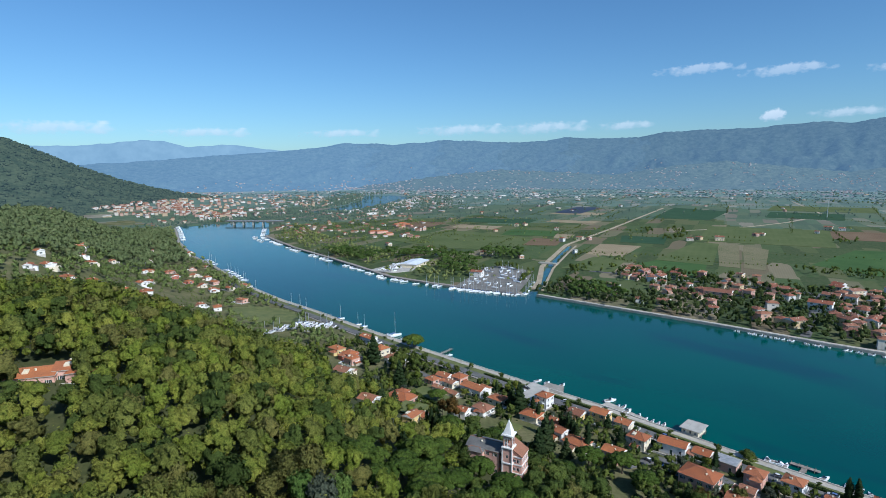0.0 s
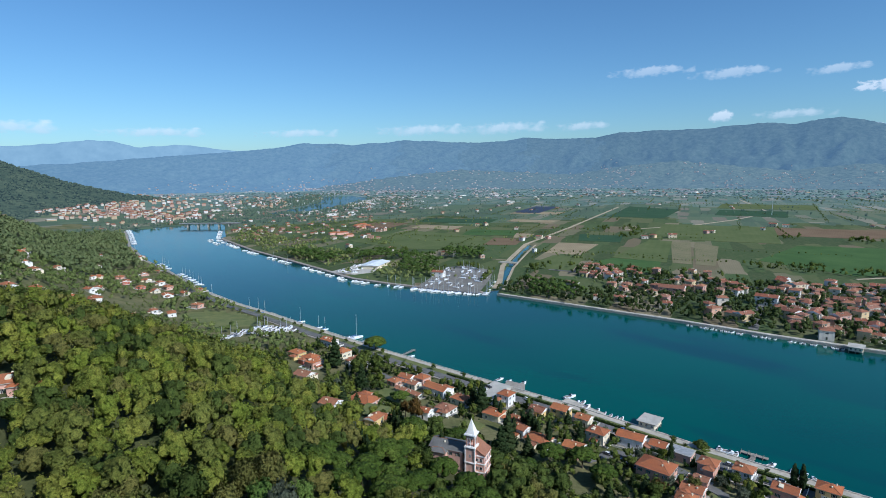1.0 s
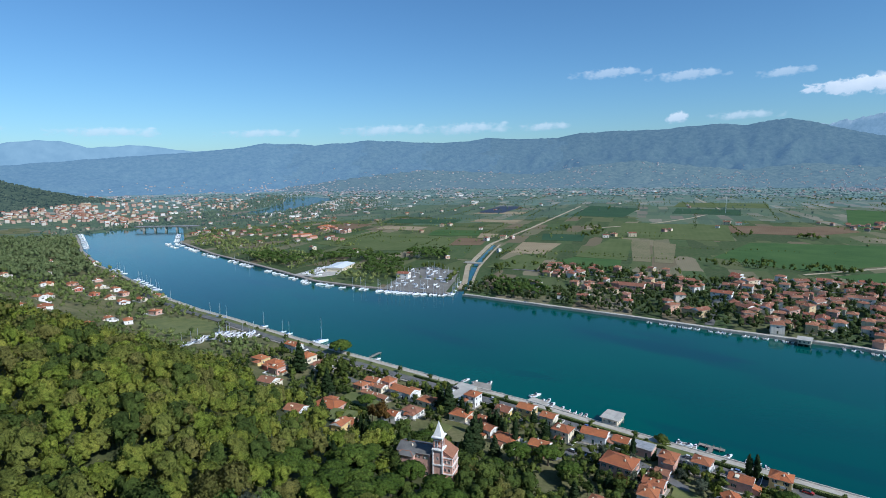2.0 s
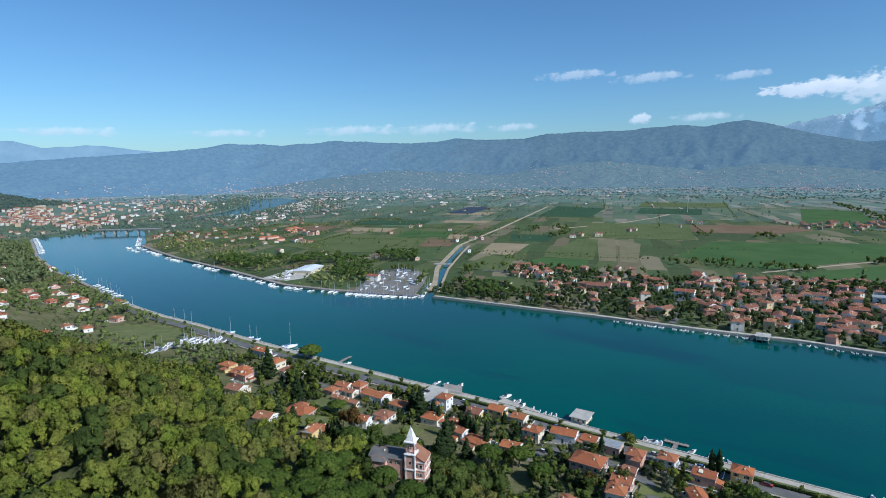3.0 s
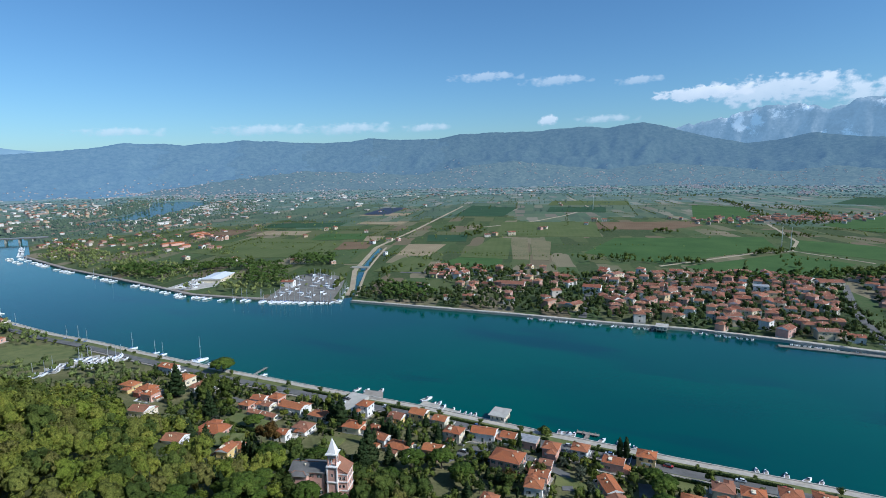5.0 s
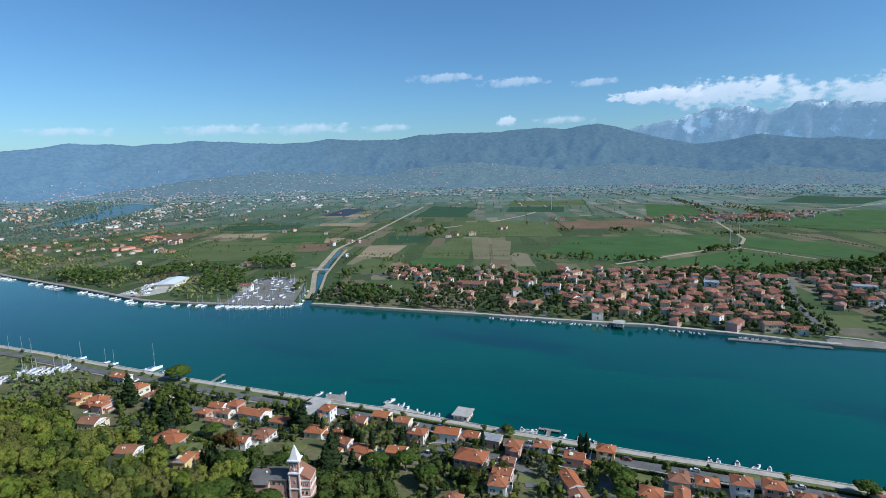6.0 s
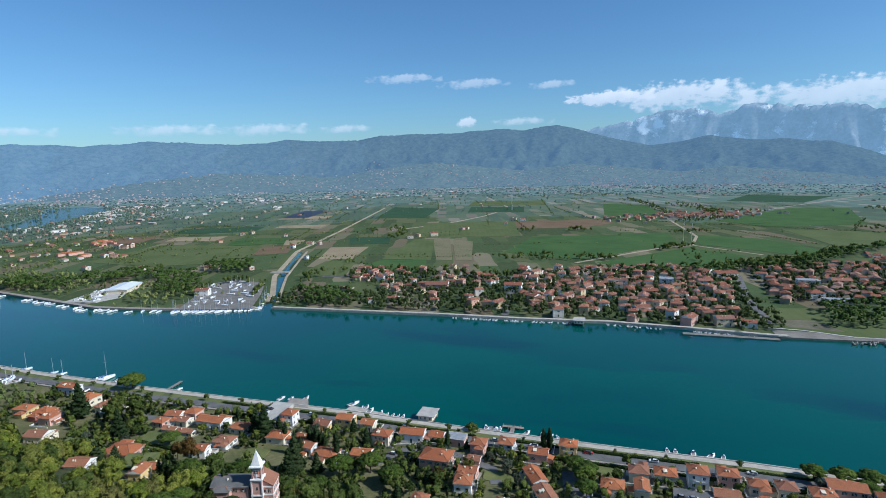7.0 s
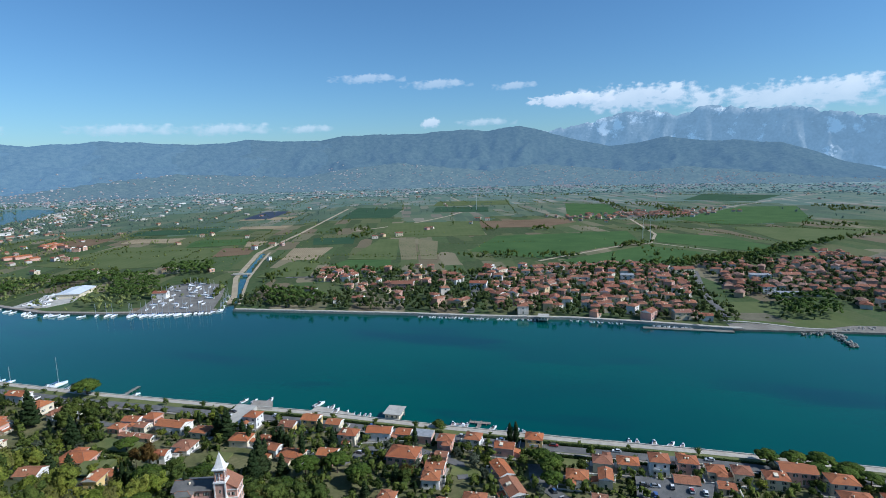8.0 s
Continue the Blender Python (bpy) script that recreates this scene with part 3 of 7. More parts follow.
def tree_proto(kind, seed, leaves, fine=1.0):
    shape, lobes, sprays, leaf, th, tr, limbs = {
        "broad": (broad, 15, 1000, 0.29, 6.0, 0.24, 5),
        "umbrella": (umbrella, 44, 900, 0.22, 9.0, 0.34, 7),
        "conifer": (conifer, 28, 620, 0.40, 13.0, 0.30, 0),
        "column": (column, 11, 420, 0.28, 6.0, 0.16, 0)}[kind]
    v, f, n = crown(seed, lobes, int(sprays * fine), leaf if fine == 1.0 else leaf * 1.5, shape, core=0.86 if kind == "broad" else 1.0, level=1 if fine == 1.0 else 0, ragged=0.3 if kind == "umbrella" else 0.5, lumpy=0.36 if kind == "broad" else 0.66)
    me = quads(kind + "_crown", v, f, leaves, normals=n)
    return me, trunk_mesh(kind + "_trunk", th, tr, limbs, seed, 2.6 if kind == "umbrella" else 1.6)


PROTO = {
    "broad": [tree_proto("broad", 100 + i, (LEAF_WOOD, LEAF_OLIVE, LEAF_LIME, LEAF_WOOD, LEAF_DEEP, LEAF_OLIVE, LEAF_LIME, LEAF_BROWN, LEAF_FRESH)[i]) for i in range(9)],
    "umbrella": [tree_proto("umbrella", 120 + i, LEAF_PINE) for i in range(3)],
    "conifer": [tree_proto("conifer", 130 + i, LEAF_DARK) for i in range(2)],
    "column": [tree_proto("column", 140 + i, LEAF_DARK) for i in range(2)],
    "holm": [tree_proto("broad", 170 + i, LEAF_DEEP) for i in range(2)],
    "garden": [tree_proto("broad", 180 + i, (LEAF_WOOD, LEAF_DEEP, LEAF_LIME, LEAF_DEEP)[i], 0.42) for i in range(4)],
    "bush": [tree_proto("broad", 190 + i, LEAF_DEEP, 0.25) for i in range(2)],
    "rust": [tree_proto("broad", 150, LEAF_RUST)],
    "olive": [tree_proto("broad", 160, LEAF_GREY)],
}
TREE_WORDS = {
    "broad": ("woodland_tree", "leafy green oak with a lumpy crown on the wooded slope", "tree", "trees of the wood"),
    "umbrella": ("umbrella_pine", "stone pine with a wide domed bright green crown", "pine", "stone pines"),
    "conifer": ("cedar", "tall dark cedar with drooping boughs in a garden", "conifer", "garden conifers"),
    "column": ("cypress", "slim dark green cypress standing in a garden", "cypress", "cypresses"),
    "holm": ("holm_oak", "dense dark green round holm oak near the quay", "tree", "holm oaks"),
    "garden": ("garden_tree", "small leafy green tree in a village garden", "tree", "garden trees"),
    "rust": ("autumn_tree", "broad tree turning rust brown in autumn", "tree", "autumn trees"),
    "olive": ("olive_tree", "grey-green olive tree with a loose round crown", "tree", "olive trees"),
}
_rng = random.Random(5)


def tree(kind, x, y, size=1.0, tall=1.0, z=None, words=None):
    name, label, cat, group = words or TREE_WORDS[kind]
    c, t = _rng.choice(PROTO[kind])
    ob = thing(name, pose(x, y, ground_z(x, y) if z is None else z, 0, 0, _rng.uniform(0, 360)), label, cat, group)
    ob.scale = (size, size, size * tall)
    child("trunk", t, ob)
    child("crown", c, ob)
    return ob


def woods(name, places, variants, mat, label, sizes, seed, tall=(0.85, 1.2)):
    """Many trees too far or too many to count, in one mesh."""
    rng = np.random.RandomState(seed)
    vs, fs, ns, base = [], [], [], 0
    room = view_headroom([q[0] for q in places], [q[1] for q in places])
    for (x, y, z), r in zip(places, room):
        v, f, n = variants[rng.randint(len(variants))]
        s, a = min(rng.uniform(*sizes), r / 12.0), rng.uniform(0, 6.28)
        if s < 0.15:
            continue
        c, d = math.cos(a) * s, math.sin(a) * s
        vs.append(np.c_[v[:, 0] * c - v[:, 1] * d + x, v[:, 0] * d + v[:, 1] * c + y, v[:, 2] * s * rng.uniform(*tall) + z])
        fs.append(f + base)
        ns.append(np.c_[(n[:, 0] * c - n[:, 1] * d) / s, (n[:, 0] * d + n[:, 1] * c) / s, n[:, 2]])
        base += len(v)
    me = quads(name, np.concatenate(vs), np.concatenate(fs), mat, normals=np.concatenate(ns))
    return tagged(new(name, me), label, "trees", kind="stuff")


def scatter(n, seed, box, keep, gap):
    """Places at random in a box of the plan, none nearer to another than gap, where keep(x, y) holds."""
    rng = np.random.RandomState(seed)
    x0, y0, x1, y1 = box
    p = np.c_[rng.uniform(x0, x1, n), rng.uniform(y0, y1, n)]
    p = p[keep(p[:, 0], p[:, 1])]
    out, grid = [], {}
    for x, y in p:
        i, j = int(x // gap), int(y // gap)
        if any(math.hypot(x - a, y - b) < gap for di in (-1, 0, 1) for dj in (-1, 0, 1) for a, b in grid.get((i + di, j + dj), ())):
            continue
        grid.setdefault((i, j), []).append((x, y))
        out.append((x, y))
    return out


def sector(x, y, a0=-48, a1=78):
    a = np.degrees(np.arctan2(x, y))
    return (a > a0) & (a < a1)


# clearings: gardens, lanes and houses keep the wood away, strips open the camera's view; (x, y, radius)
CLEAR = [(-124, 164, 11), (-117, 154, 8), (-112, 148, 5), (23, 191, 8), (21, 182, 6), (19, 173, 5),  (-36, 250, 9), (-23, 279, 15), (-15, 236, 8), (9, 264, 12), (8, 238, 10), (-40, 292, 12), (-60, 315, 13), (-14, 296, 12)]


# houses at the wood's edge: trees on their camera side are cleared or kept low
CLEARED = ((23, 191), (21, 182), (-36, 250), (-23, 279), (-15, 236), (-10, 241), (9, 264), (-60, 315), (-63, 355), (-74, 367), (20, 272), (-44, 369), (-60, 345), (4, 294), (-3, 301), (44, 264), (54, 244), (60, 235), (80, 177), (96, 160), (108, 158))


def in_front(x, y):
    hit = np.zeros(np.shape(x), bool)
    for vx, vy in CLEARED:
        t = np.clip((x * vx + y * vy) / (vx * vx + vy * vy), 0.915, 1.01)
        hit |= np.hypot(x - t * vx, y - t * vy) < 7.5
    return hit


def view_headroom(x, y):
    """Tree height that keeps crowns below the camera's sight lines to the CLEARED houses."""
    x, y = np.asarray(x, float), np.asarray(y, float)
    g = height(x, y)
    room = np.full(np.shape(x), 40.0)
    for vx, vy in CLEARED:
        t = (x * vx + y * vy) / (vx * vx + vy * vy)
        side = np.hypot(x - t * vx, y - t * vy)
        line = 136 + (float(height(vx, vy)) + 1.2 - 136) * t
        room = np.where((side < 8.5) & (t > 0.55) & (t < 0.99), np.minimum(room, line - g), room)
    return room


# stone pines stand together on the knoll before the church
PINES = [(-32, 148), (-30, 165), (-12, 184), (6, 206), (16, 205), (20, 178), (24, 162), (38, 160), (32, 144), (-15, 138)]


def wooded(x, y):
    u, v = to_uv(x, y)
    s = near_v(u) - v
    edge = 90 + 8 * wobble(x, y, 60, 8)
    edge = np.where(u < -300, 110 + 35 * wobble(x, y, 120, 9), edge)
    ok = (s > edge) & (u > -470) & (u < 120) & sector(x, y) & (np.hypot(x, y) > 78)
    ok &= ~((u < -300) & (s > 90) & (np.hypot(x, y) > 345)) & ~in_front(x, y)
    ok &= ~inside(x, y, PINES) & ~inside(x, y, BOAT_YARD) & ~inside(x, y, MEADOW)
    for cx, cy, r in CLEAR:
        ok &= np.hypot(x - cx, y - cy) > r
    return ok


_near = scatter(34000, 41, (-330, 20, 140, 360), wooded, 4.9)
_near.sort(key=lambda p: math.hypot(*p))
for x, y in _near[:290]:
    k = "olive" if _rng.random() < 0.03 else "rust" if _rng.random() < 0.012 else "holm" if x > 4 and _rng.random() < 0.75 else "broad"
    tree(k, x, y, min(_rng.uniform(0.78, 1.25), float(view_headroom(x, y)) / 12.5), _rng.uniform(0.9, 1.4))
MID_CROWNS = [crown(200 + i, 11, 210, 0.31, broad, core=0.86, level=1) for i in range(6)]
FAR_CROWNS = [crown(220 + i, 9, 120, 0.48, broad, core=0.92, level=0) for i in range(6)]
MINI_CROWNS = [crown(234 + i, 4, 20, 0.85, broad, core=0.95, level=0) for i in range(6)]
LIGHT_CROWNS = [crown(230 + i, 6, 32, 0.7, broad, core=0.9, level=0) for i in range(6)]
_mid, _far = _near[290:900], _near[900:]
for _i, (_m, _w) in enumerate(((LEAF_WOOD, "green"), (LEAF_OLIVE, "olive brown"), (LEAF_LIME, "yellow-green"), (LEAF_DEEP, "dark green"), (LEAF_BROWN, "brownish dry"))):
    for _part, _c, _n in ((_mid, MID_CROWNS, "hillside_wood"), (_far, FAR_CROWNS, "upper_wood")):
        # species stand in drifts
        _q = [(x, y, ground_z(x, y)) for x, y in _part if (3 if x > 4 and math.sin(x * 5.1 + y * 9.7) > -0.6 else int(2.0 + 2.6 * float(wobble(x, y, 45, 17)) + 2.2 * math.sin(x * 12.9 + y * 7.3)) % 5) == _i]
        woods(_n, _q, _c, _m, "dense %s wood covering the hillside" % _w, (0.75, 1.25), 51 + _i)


# houses scattered over the slope upstream: place, length, paint
VILLAS = ((-389, 584, 15, WHITE), (-353, 532, 11, WHITE), (-331, 511, 12, CREAM), (-303, 417, 12, WHITE), (-301, 395, 10, WHITE), (-281, 405, 13, WHITE), (-267, 363, 10, CREAM),
          (-401, 742, 13, WHITE), (-353, 653, 12, CREAM), (-293, 526, 12, WHITE), (-266, 449, 12, CREAM), (-265, 480, 14, WHITE), (-336, 668, 13, PINK), (-313, 634, 13, RED),
          (-321, 695, 12, PINK), (-299, 653, 12, CREAM), (-286, 609, 12, RED), (-258, 610, 13, PINK), (-243, 570, 14, WHITE), (-229, 580, 11, CREAM), (-195, 521, 12, PINK), (-203, 483, 12, WHITE),
          (-385, 832, 14, CREAM), (-267, 412, 9, WHITE), (-420, 641, 12, CREAM), (-330, 446, 11, WHITE), (-279, 431, 12, WHITE), (-400, 705, 11, CREAM), (-346, 626, 10, WHITE), (-300, 552, 13, WHITE), (-247, 419, 15, CREAM),
          (-312, 716, 10, PINK), (-277, 636, 11, WHITE), (-262, 590, 12, CREAM), (-219, 596, 10, PINK), (-222, 492, 10, WHITE), (-222, 458, 10, CREAM), (-311, 372, 10, WHITE), (-454, 854, 9, WHITE), (-368, 606, 9, CREAM))


# no trees on a villa or just before it, towards the camera
def far_from_villas(x, y):
    ok = np.ones(np.shape(x), bool)
    for vx, vy, _, _ in VILLAS:
        t = np.clip((x * vx + y * vy) / (vx * vx + vy * vy), 0.955, 1.01)
        ok &= np.hypot(x - t * vx, y - t * vy) > 6.8
    return ok


def ridge_wood(x, y):
    u, v = to_uv(x, y)
    s = near_v(u) - v
    return (s > np.where(u < -770, 17, 55 + 45 * step(-800, -560, u) + 30 * wobble(x, y, 150, 12))) & (u < -555) & (u > -1230) & (s < 420) & sector(x, y) & ~((u > -690) & (s < 150)) & far_from_villas(x, y)


woods("ridge_wood", [(x, y, ground_z(x, y)) for x, y in scatter(20000, 42, (-900, 350, -200, 1250), ridge_wood, 6.0)], MINI_CROWNS, LEAF_RIDGE, "dense dark green wood on a low ridge by the river", (0.8, 1.2), 52)


def slope_trees(x, y):
    u, v = to_uv(x, y)
    s = near_v(u) - v
    return (s > np.where(u < -480, 13, 25)) & (s < 330) & (u < -330) & (u > -760) & sector(x, y) & (wobble(x, y, 70, 14) > -0.42) & (np.hypot(x, y) > 340) & far_from_villas(x, y) & ~inside(x, y, MEADOW) & ~inside(x, y, BOAT_YARD) & ~inside(x, y, [(-262, 560), (-225, 530), (-215, 470), (-245, 455), (-275, 500)])


woods("slope_trees", [(x, y, ground_z(x, y)) for x, y in scatter(16000, 43, (-560, 250, -60, 800), slope_trees, 5.0)], MINI_CROWNS, LEAF_SLOPE, "green trees between the gardens of the slope", (0.38, 0.80), 53)


def bank_shrubs(x, y):
    u, v = to_uv(x, y)
    s = near_v(u) - v
    return (s > 5.5) & (s < 24) & (u > -1280) & (u < -470) & (wobble(x, y, 55, 26) > -0.25)


woods("bank_shrubs", [(x, y, ground_z(x, y)) for x, y in scatter(20000, 44, (-780, 400, -100, 1260), bank_shrubs, 4.6)], MINI_CROWNS, LEAF_SLOPE, "bushes and trees along the near bank upstream", (0.3, 0.75), 66)


def terrace_rows():
    """Hedges and vines in rows along the contours, round the houses of the slope."""
    rng = np.random.RandomState(381)
    out = []
    for cu, cs, n, L in ((-470, 90, 7, 60), (-520, 75, 6, 50), (-560, 55, 6, 60), (-610, 60, 5, 50), (-500, 120, 5, 50), (-640, 95, 5, 45)):
        for i in range(n):
            for j in range(int(L / 2.4)):
                u, q = cu - L / 2 + 2.4 * j + rng.normal() * 0.5, cs + 5.5 * (i - n / 2) + rng.normal() * 0.5
                x, y = to_xy(u, float(near_v(u)) - q)
                if rng.uniform() < 0.75:
                    out.append((x, y))
    x, y = np.array(out).T
    k = far_from_villas(x, y) & ~inside(x, y, MEADOW) & ~inside(x, y, BOAT_YARD)
    return [(a, b, ground_z(a, b) - 0.4) for a, b in zip(x[k], y[k])]


woods("terrace_hedges", terrace_rows(), MINI_CROWNS, LEAF_SLOPE, "rows of hedges and vines on the garden terraces", (0.12, 0.24), 70)


# ---------------------------------------------------------------- houses
def window_mesh(name, w, h, shutters):
    """One window in a single skin: recessed glass, frame with mullion, open shutters folded against the wall."""
    f = 0.07
    prof = [(-w / 2 - f, -0.06, 1), (-w / 2, -0.06, 3), (-w / 2, 0.0, 0), (-f / 2, 0.0, 3), (-f / 2, -0.05, 1), (f / 2, -0.05, 3), (f / 2, 0.0, 0), (w / 2, 0.0, 3), (w / 2, -0.06, 1), (w / 2 + f, -0.06, 3)]
    if shutters:
        q = w * 0.5 + f + w / 2
        prof = [(-q, 0.03, 2), (-q, -0.08, 2), (-w / 2 - f, -0.08, 3)] + prof + [(w / 2 + f, -0.08, 2), (q, -0.08, 2), (q, 0.03, 2)]
    else:
        prof = [(-w / 2 - f, 0.03, 1)] + prof + [(w / 2 + f, 0.03, 1)]
    s = Solid()
    n = len(prof)
    s.v = [(x, y, 0.0) for x, y, _ in prof] + [(x, y, h) for x, y, _ in prof]
    s.f = [(i, i + 1, n + i + 1, n + i) for i in range(n - 1)] + [tuple(range(n))[::-1], tuple(range(n, 2 * n))]
    s.s = [prof[i][2] % 3 if prof[i][2] != 3 else 1 for i in range(n - 1)] + [1, 1]
    return s.mesh(name, [GLASS, WHITE, SHUTTER])


WIN_SHUT = window_mesh("window_with_shutters", 0.85, 1.25, True)
WIN_BARE = window_mesh("plain_window", 0.95, 1.2, False)
_s = Solid()
_q = [(-0.6, 0.03, 1), (-0.6, -0.09, 1), (-0.5, -0.09, 1), (-0.5, -0.02, 0), (0.5, -0.02, 1), (0.5, -0.09, 1), (0.6, -0.09, 1), (0.6, 0.03, 1)]
_s.v = [(x, y, 0.0) for x, y, _ in _q] + [(x, y, 2.15) for x, y, _ in _q]
_s.f = [(i, i + 1, 9 + i, 8 + i) for i in range(7)] + [tuple(range(8))[::-1], tuple(range(8, 16))]
_s.s = [q[2] for q in _q[:7]] + [1, 1]
DOOR = _s.mesh("front_door", [SHUTTER, STONE])
_s = Solid()
_s.lathe([(0.34, -0.8), (0.34, 0.5), (0.42, 0.5), (0.42, 0.6), (0.3, 0.6), (0.3, 0.75), (0.44, 0.75), (0.1, 0.95)], 4)
CHIMNEY = _s.mesh("chimney_stack", [CREAM])


def roof_mesh(w, d, style, tile, over=0.45, pitch=0.38):
    """A tiled roof with thick eaves, soffit and ridge caps, on a plan w x d, its eaves at z 0."""
    s = Solid()
    a, b = w / 2 + over, d / 2 + over
    if style == "flat":
        s.box(-w / 2 - 0.25, -d / 2 - 0.25, 0, w / 2 + 0.25, d / 2 + 0.25, 0.28, 0)
        s.box(-w / 2 + 0.2, -d / 2 + 0.2, 0.28, w / 2 - 0.2, d / 2 - 0.2, 0.34, 1)
        return s.mesh("roof_slab", [CONCRETE, tile]), 0.34
    long_x = a >= b
    rise = min(a, b) * pitch
    t = 0.22
    lo = [(-a, -b, 0), (a, -b, 0), (a, b, 0), (-a, b, 0)]
    up = [(x, y, t) for x, y, _ in lo]
    for i in range(4):
        s.poly([lo[i], lo[(i + 1) % 4], up[(i + 1) % 4], up[i]], 1)
    s.poly(lo[::-1], 1)
    inset = min(a, b) * (0.95 if style == "hip" else 0.0)
    if style == "gable":
        inset = 0.0
    if long_x:
        r0, r1 = (-a + inset, 0, rise + t), (a - inset, 0, rise + t)
        s.poly([up[0], up[1], r1, r0]), s.poly([up[2], up[3], r0, r1])
        s.poly([up[1], up[2], r1], 0 if inset else 2), s.poly([up[3], up[0], r0], 0 if inset else 2)
    else:
        r0, r1 = (0, -b + inset, rise + t), (0, b - inset, rise + t)
        s.poly([up[1], up[2], r1, r0]), s.poly([up[3], up[0], r0, r1])
        s.poly([up[0], up[1], r0], 0 if inset else 2), s.poly([up[2], up[3], r1], 0 if inset else 2)
    # ridge and hip caps
    lines = [(r0, r1)]
    if inset:
        near0 = (0, 3) if long_x else (0, 1)
        near1 = (1, 2) if long_x else (2, 3)
        lines += [(r0, up[i]) for i in near0] + [(r1, up[i]) for i in near1]
    for p, q in lines:
        p, q = Vector(p), Vector(q)
        side = (q - p).cross(Vector((0, 0, 1)))
        if side.length < 0.01:
            continue
        side = side.normalized() * 0.13
        z = Vector((0, 0, 0.10))
        s.poly([p - side, q - side, q + z, p + z], 3), s.poly([p + z, q + z, q + side, p + side], 3)
    return s.mesh("tiled_roof", [tile, CONCRETE, WHITE, TILE_OLD]), rise + t


WORD = {"house_plaster": "painted", "white_plaster": "white", "yellow_plaster": "yellow", "pink_plaster": "pink", "cream_plaster": "cream", "red_plaster": "red"}


def house_at(m, w, d, h, style="hip", wall=None, tile=None, rich=True, seed=0, group="houses of the village", label="", deep=2.5, name="house", sides=(0, 1, 2, 3)):
    """A plastered house on the plan w x d, its eaves h above the ground: walls, roof, windows, door, chimney."""
    rng = random.Random(seed)
    wall, tile = wall or WALL, tile or TILE
    roofing = {"hip": "hipped tile roof", "gable": "gabled tile roof", "flat": "flat grey roof"}[style]
    ob = thing(name, m, label or "%s %s house with a %s" % (WORD[wall.name], "two-storey" if h > 5 else "low", roofing), "house", group)
    s = Solid()
    s.box(-w / 2, -d / 2, -deep, w / 2, d / 2, h, 0)
    s.box(-w / 2 - 0.05, -d / 2 - 0.05, -deep, w / 2 + 0.05, d / 2 + 0.05, 0.5, 1)
    child("wall", s.mesh("plastered_wall", [wall, STONE]), ob)
    rm, rise = roof_mesh(w, d, style, tile)
    child("roof", rm, ob, pose(0, 0, h - 0.02))
    if style != "flat":
        for i in range(1 + (rng.random() < 0.5)):
            x, y = rng.uniform(-0.3, 0.3) * w, rng.choice((-1, 1)) * d * 0.2
            child("chimney", CHIMNEY, ob, pose(x, y, h + rise * 0.55))
    if rich and style != "flat":
        # a lean-to against one side, a balcony under the upper windows, a paved yard
        if rng.random() < 0.6:
            q, aw, ad, ah = rng.choice((0, 1, 2, 3)), rng.uniform(2.6, 4.2), rng.uniform(2.0, 3.0), min(2.3, h - 0.6)
            out = (d if q % 2 == 0 else w) / 2
            s = Solid()
            s.box(-aw / 2, -out - ad, -deep, aw / 2, -out + 0.1, ah - 0.35)
            child("annex_wall", s.mesh("annex_wall", [rng.choice((WHITE, CREAM, wall))]), ob, pose(0, 0, 0, 0, 0, q * 90))
            s = Solid()
            s.hull([(-aw / 2 - 0.2, -out - ad - 0.25, ah - 0.45), (aw / 2 + 0.2, -out - ad - 0.25, ah - 0.45), (aw / 2 + 0.2, -out, ah + 0.25), (-aw / 2 - 0.2, -out, ah + 0.25)], [(-aw / 2 - 0.2, -out - ad - 0.25, ah - 0.28), (aw / 2 + 0.2, -out - ad - 0.25, ah - 0.28), (aw / 2 + 0.2, -out, ah + 0.42), (-aw / 2 - 0.2, -out, ah + 0.42)])
            child("annex_roof", s.mesh("annex_roof", [rng.choice((TILE, TILE_OLD))]), ob, pose(0, 0, 0, 0, 0, q * 90))
        if min(w, d) > 5.5 and rng.random() < 0.55:
            q, ww, wd, wh = rng.choice((0, 2)), w * rng.uniform(0.38, 0.55), rng.uniform(2.4, 3.8), h * rng.uniform(0.62, 0.95)
            m2 = pose(0, 0, 0, 0, 0, q * 90) @ pose(rng.choice((-1, 1)) * (w - ww) / 2 * 0.9, -d / 2 - wd / 2 + 0.3, 0)
            s = Solid()
            s.box(-ww / 2, -wd / 2, -deep, ww / 2, wd / 2, wh)
            child("wing_wall", s.mesh("wing_wall", [wall]), ob, m2)
            child("wing_roof", roof_mesh(ww, wd + 1.2, "hip", tile, 0.35)[0], ob, m2 @ pose(0, 0.4, wh - 0.02))
        if h > 3.6 and rng.random() < 0.35:
            s = Solid()
            s.hull([(-0.8, -0.9, 0), (0.8, -0.9, 0), (0.8, 1.2, 0), (-0.8, 1.2, 0)], [(-0.8, -0.9, 0.9), (0.8, -0.9, 0.9), (0.8, 1.2, 1.25), (-0.8, 1.2, 1.25)])
            child("dormer", s.mesh("dormer", [CREAM]), ob, pose(rng.uniform(-0.2, 0.2) * w, -d * 0.24, h + rise * 0.25))
        if h > 4.2 and rng.random() < 0.6:
            q, bw = rng.choice((0, 1, 3)), min(w, d) * 0.55
            out = (d if q % 2 == 0 else w) / 2
            s = Solid()
            s.box(-bw / 2, -out - 1.2, h * 0.5 - 0.12, bw / 2, -out + 0.05, h * 0.5 + 0.05)
            s.box(-bw / 2, -out - 1.2, h * 0.5 + 0.05, bw / 2, -out - 1.1, h * 0.5 + 0.95)
            child("balcony", s.mesh("balcony", [WHITE]), ob, pose(0, 0, 0, 0, 0, q * 90))
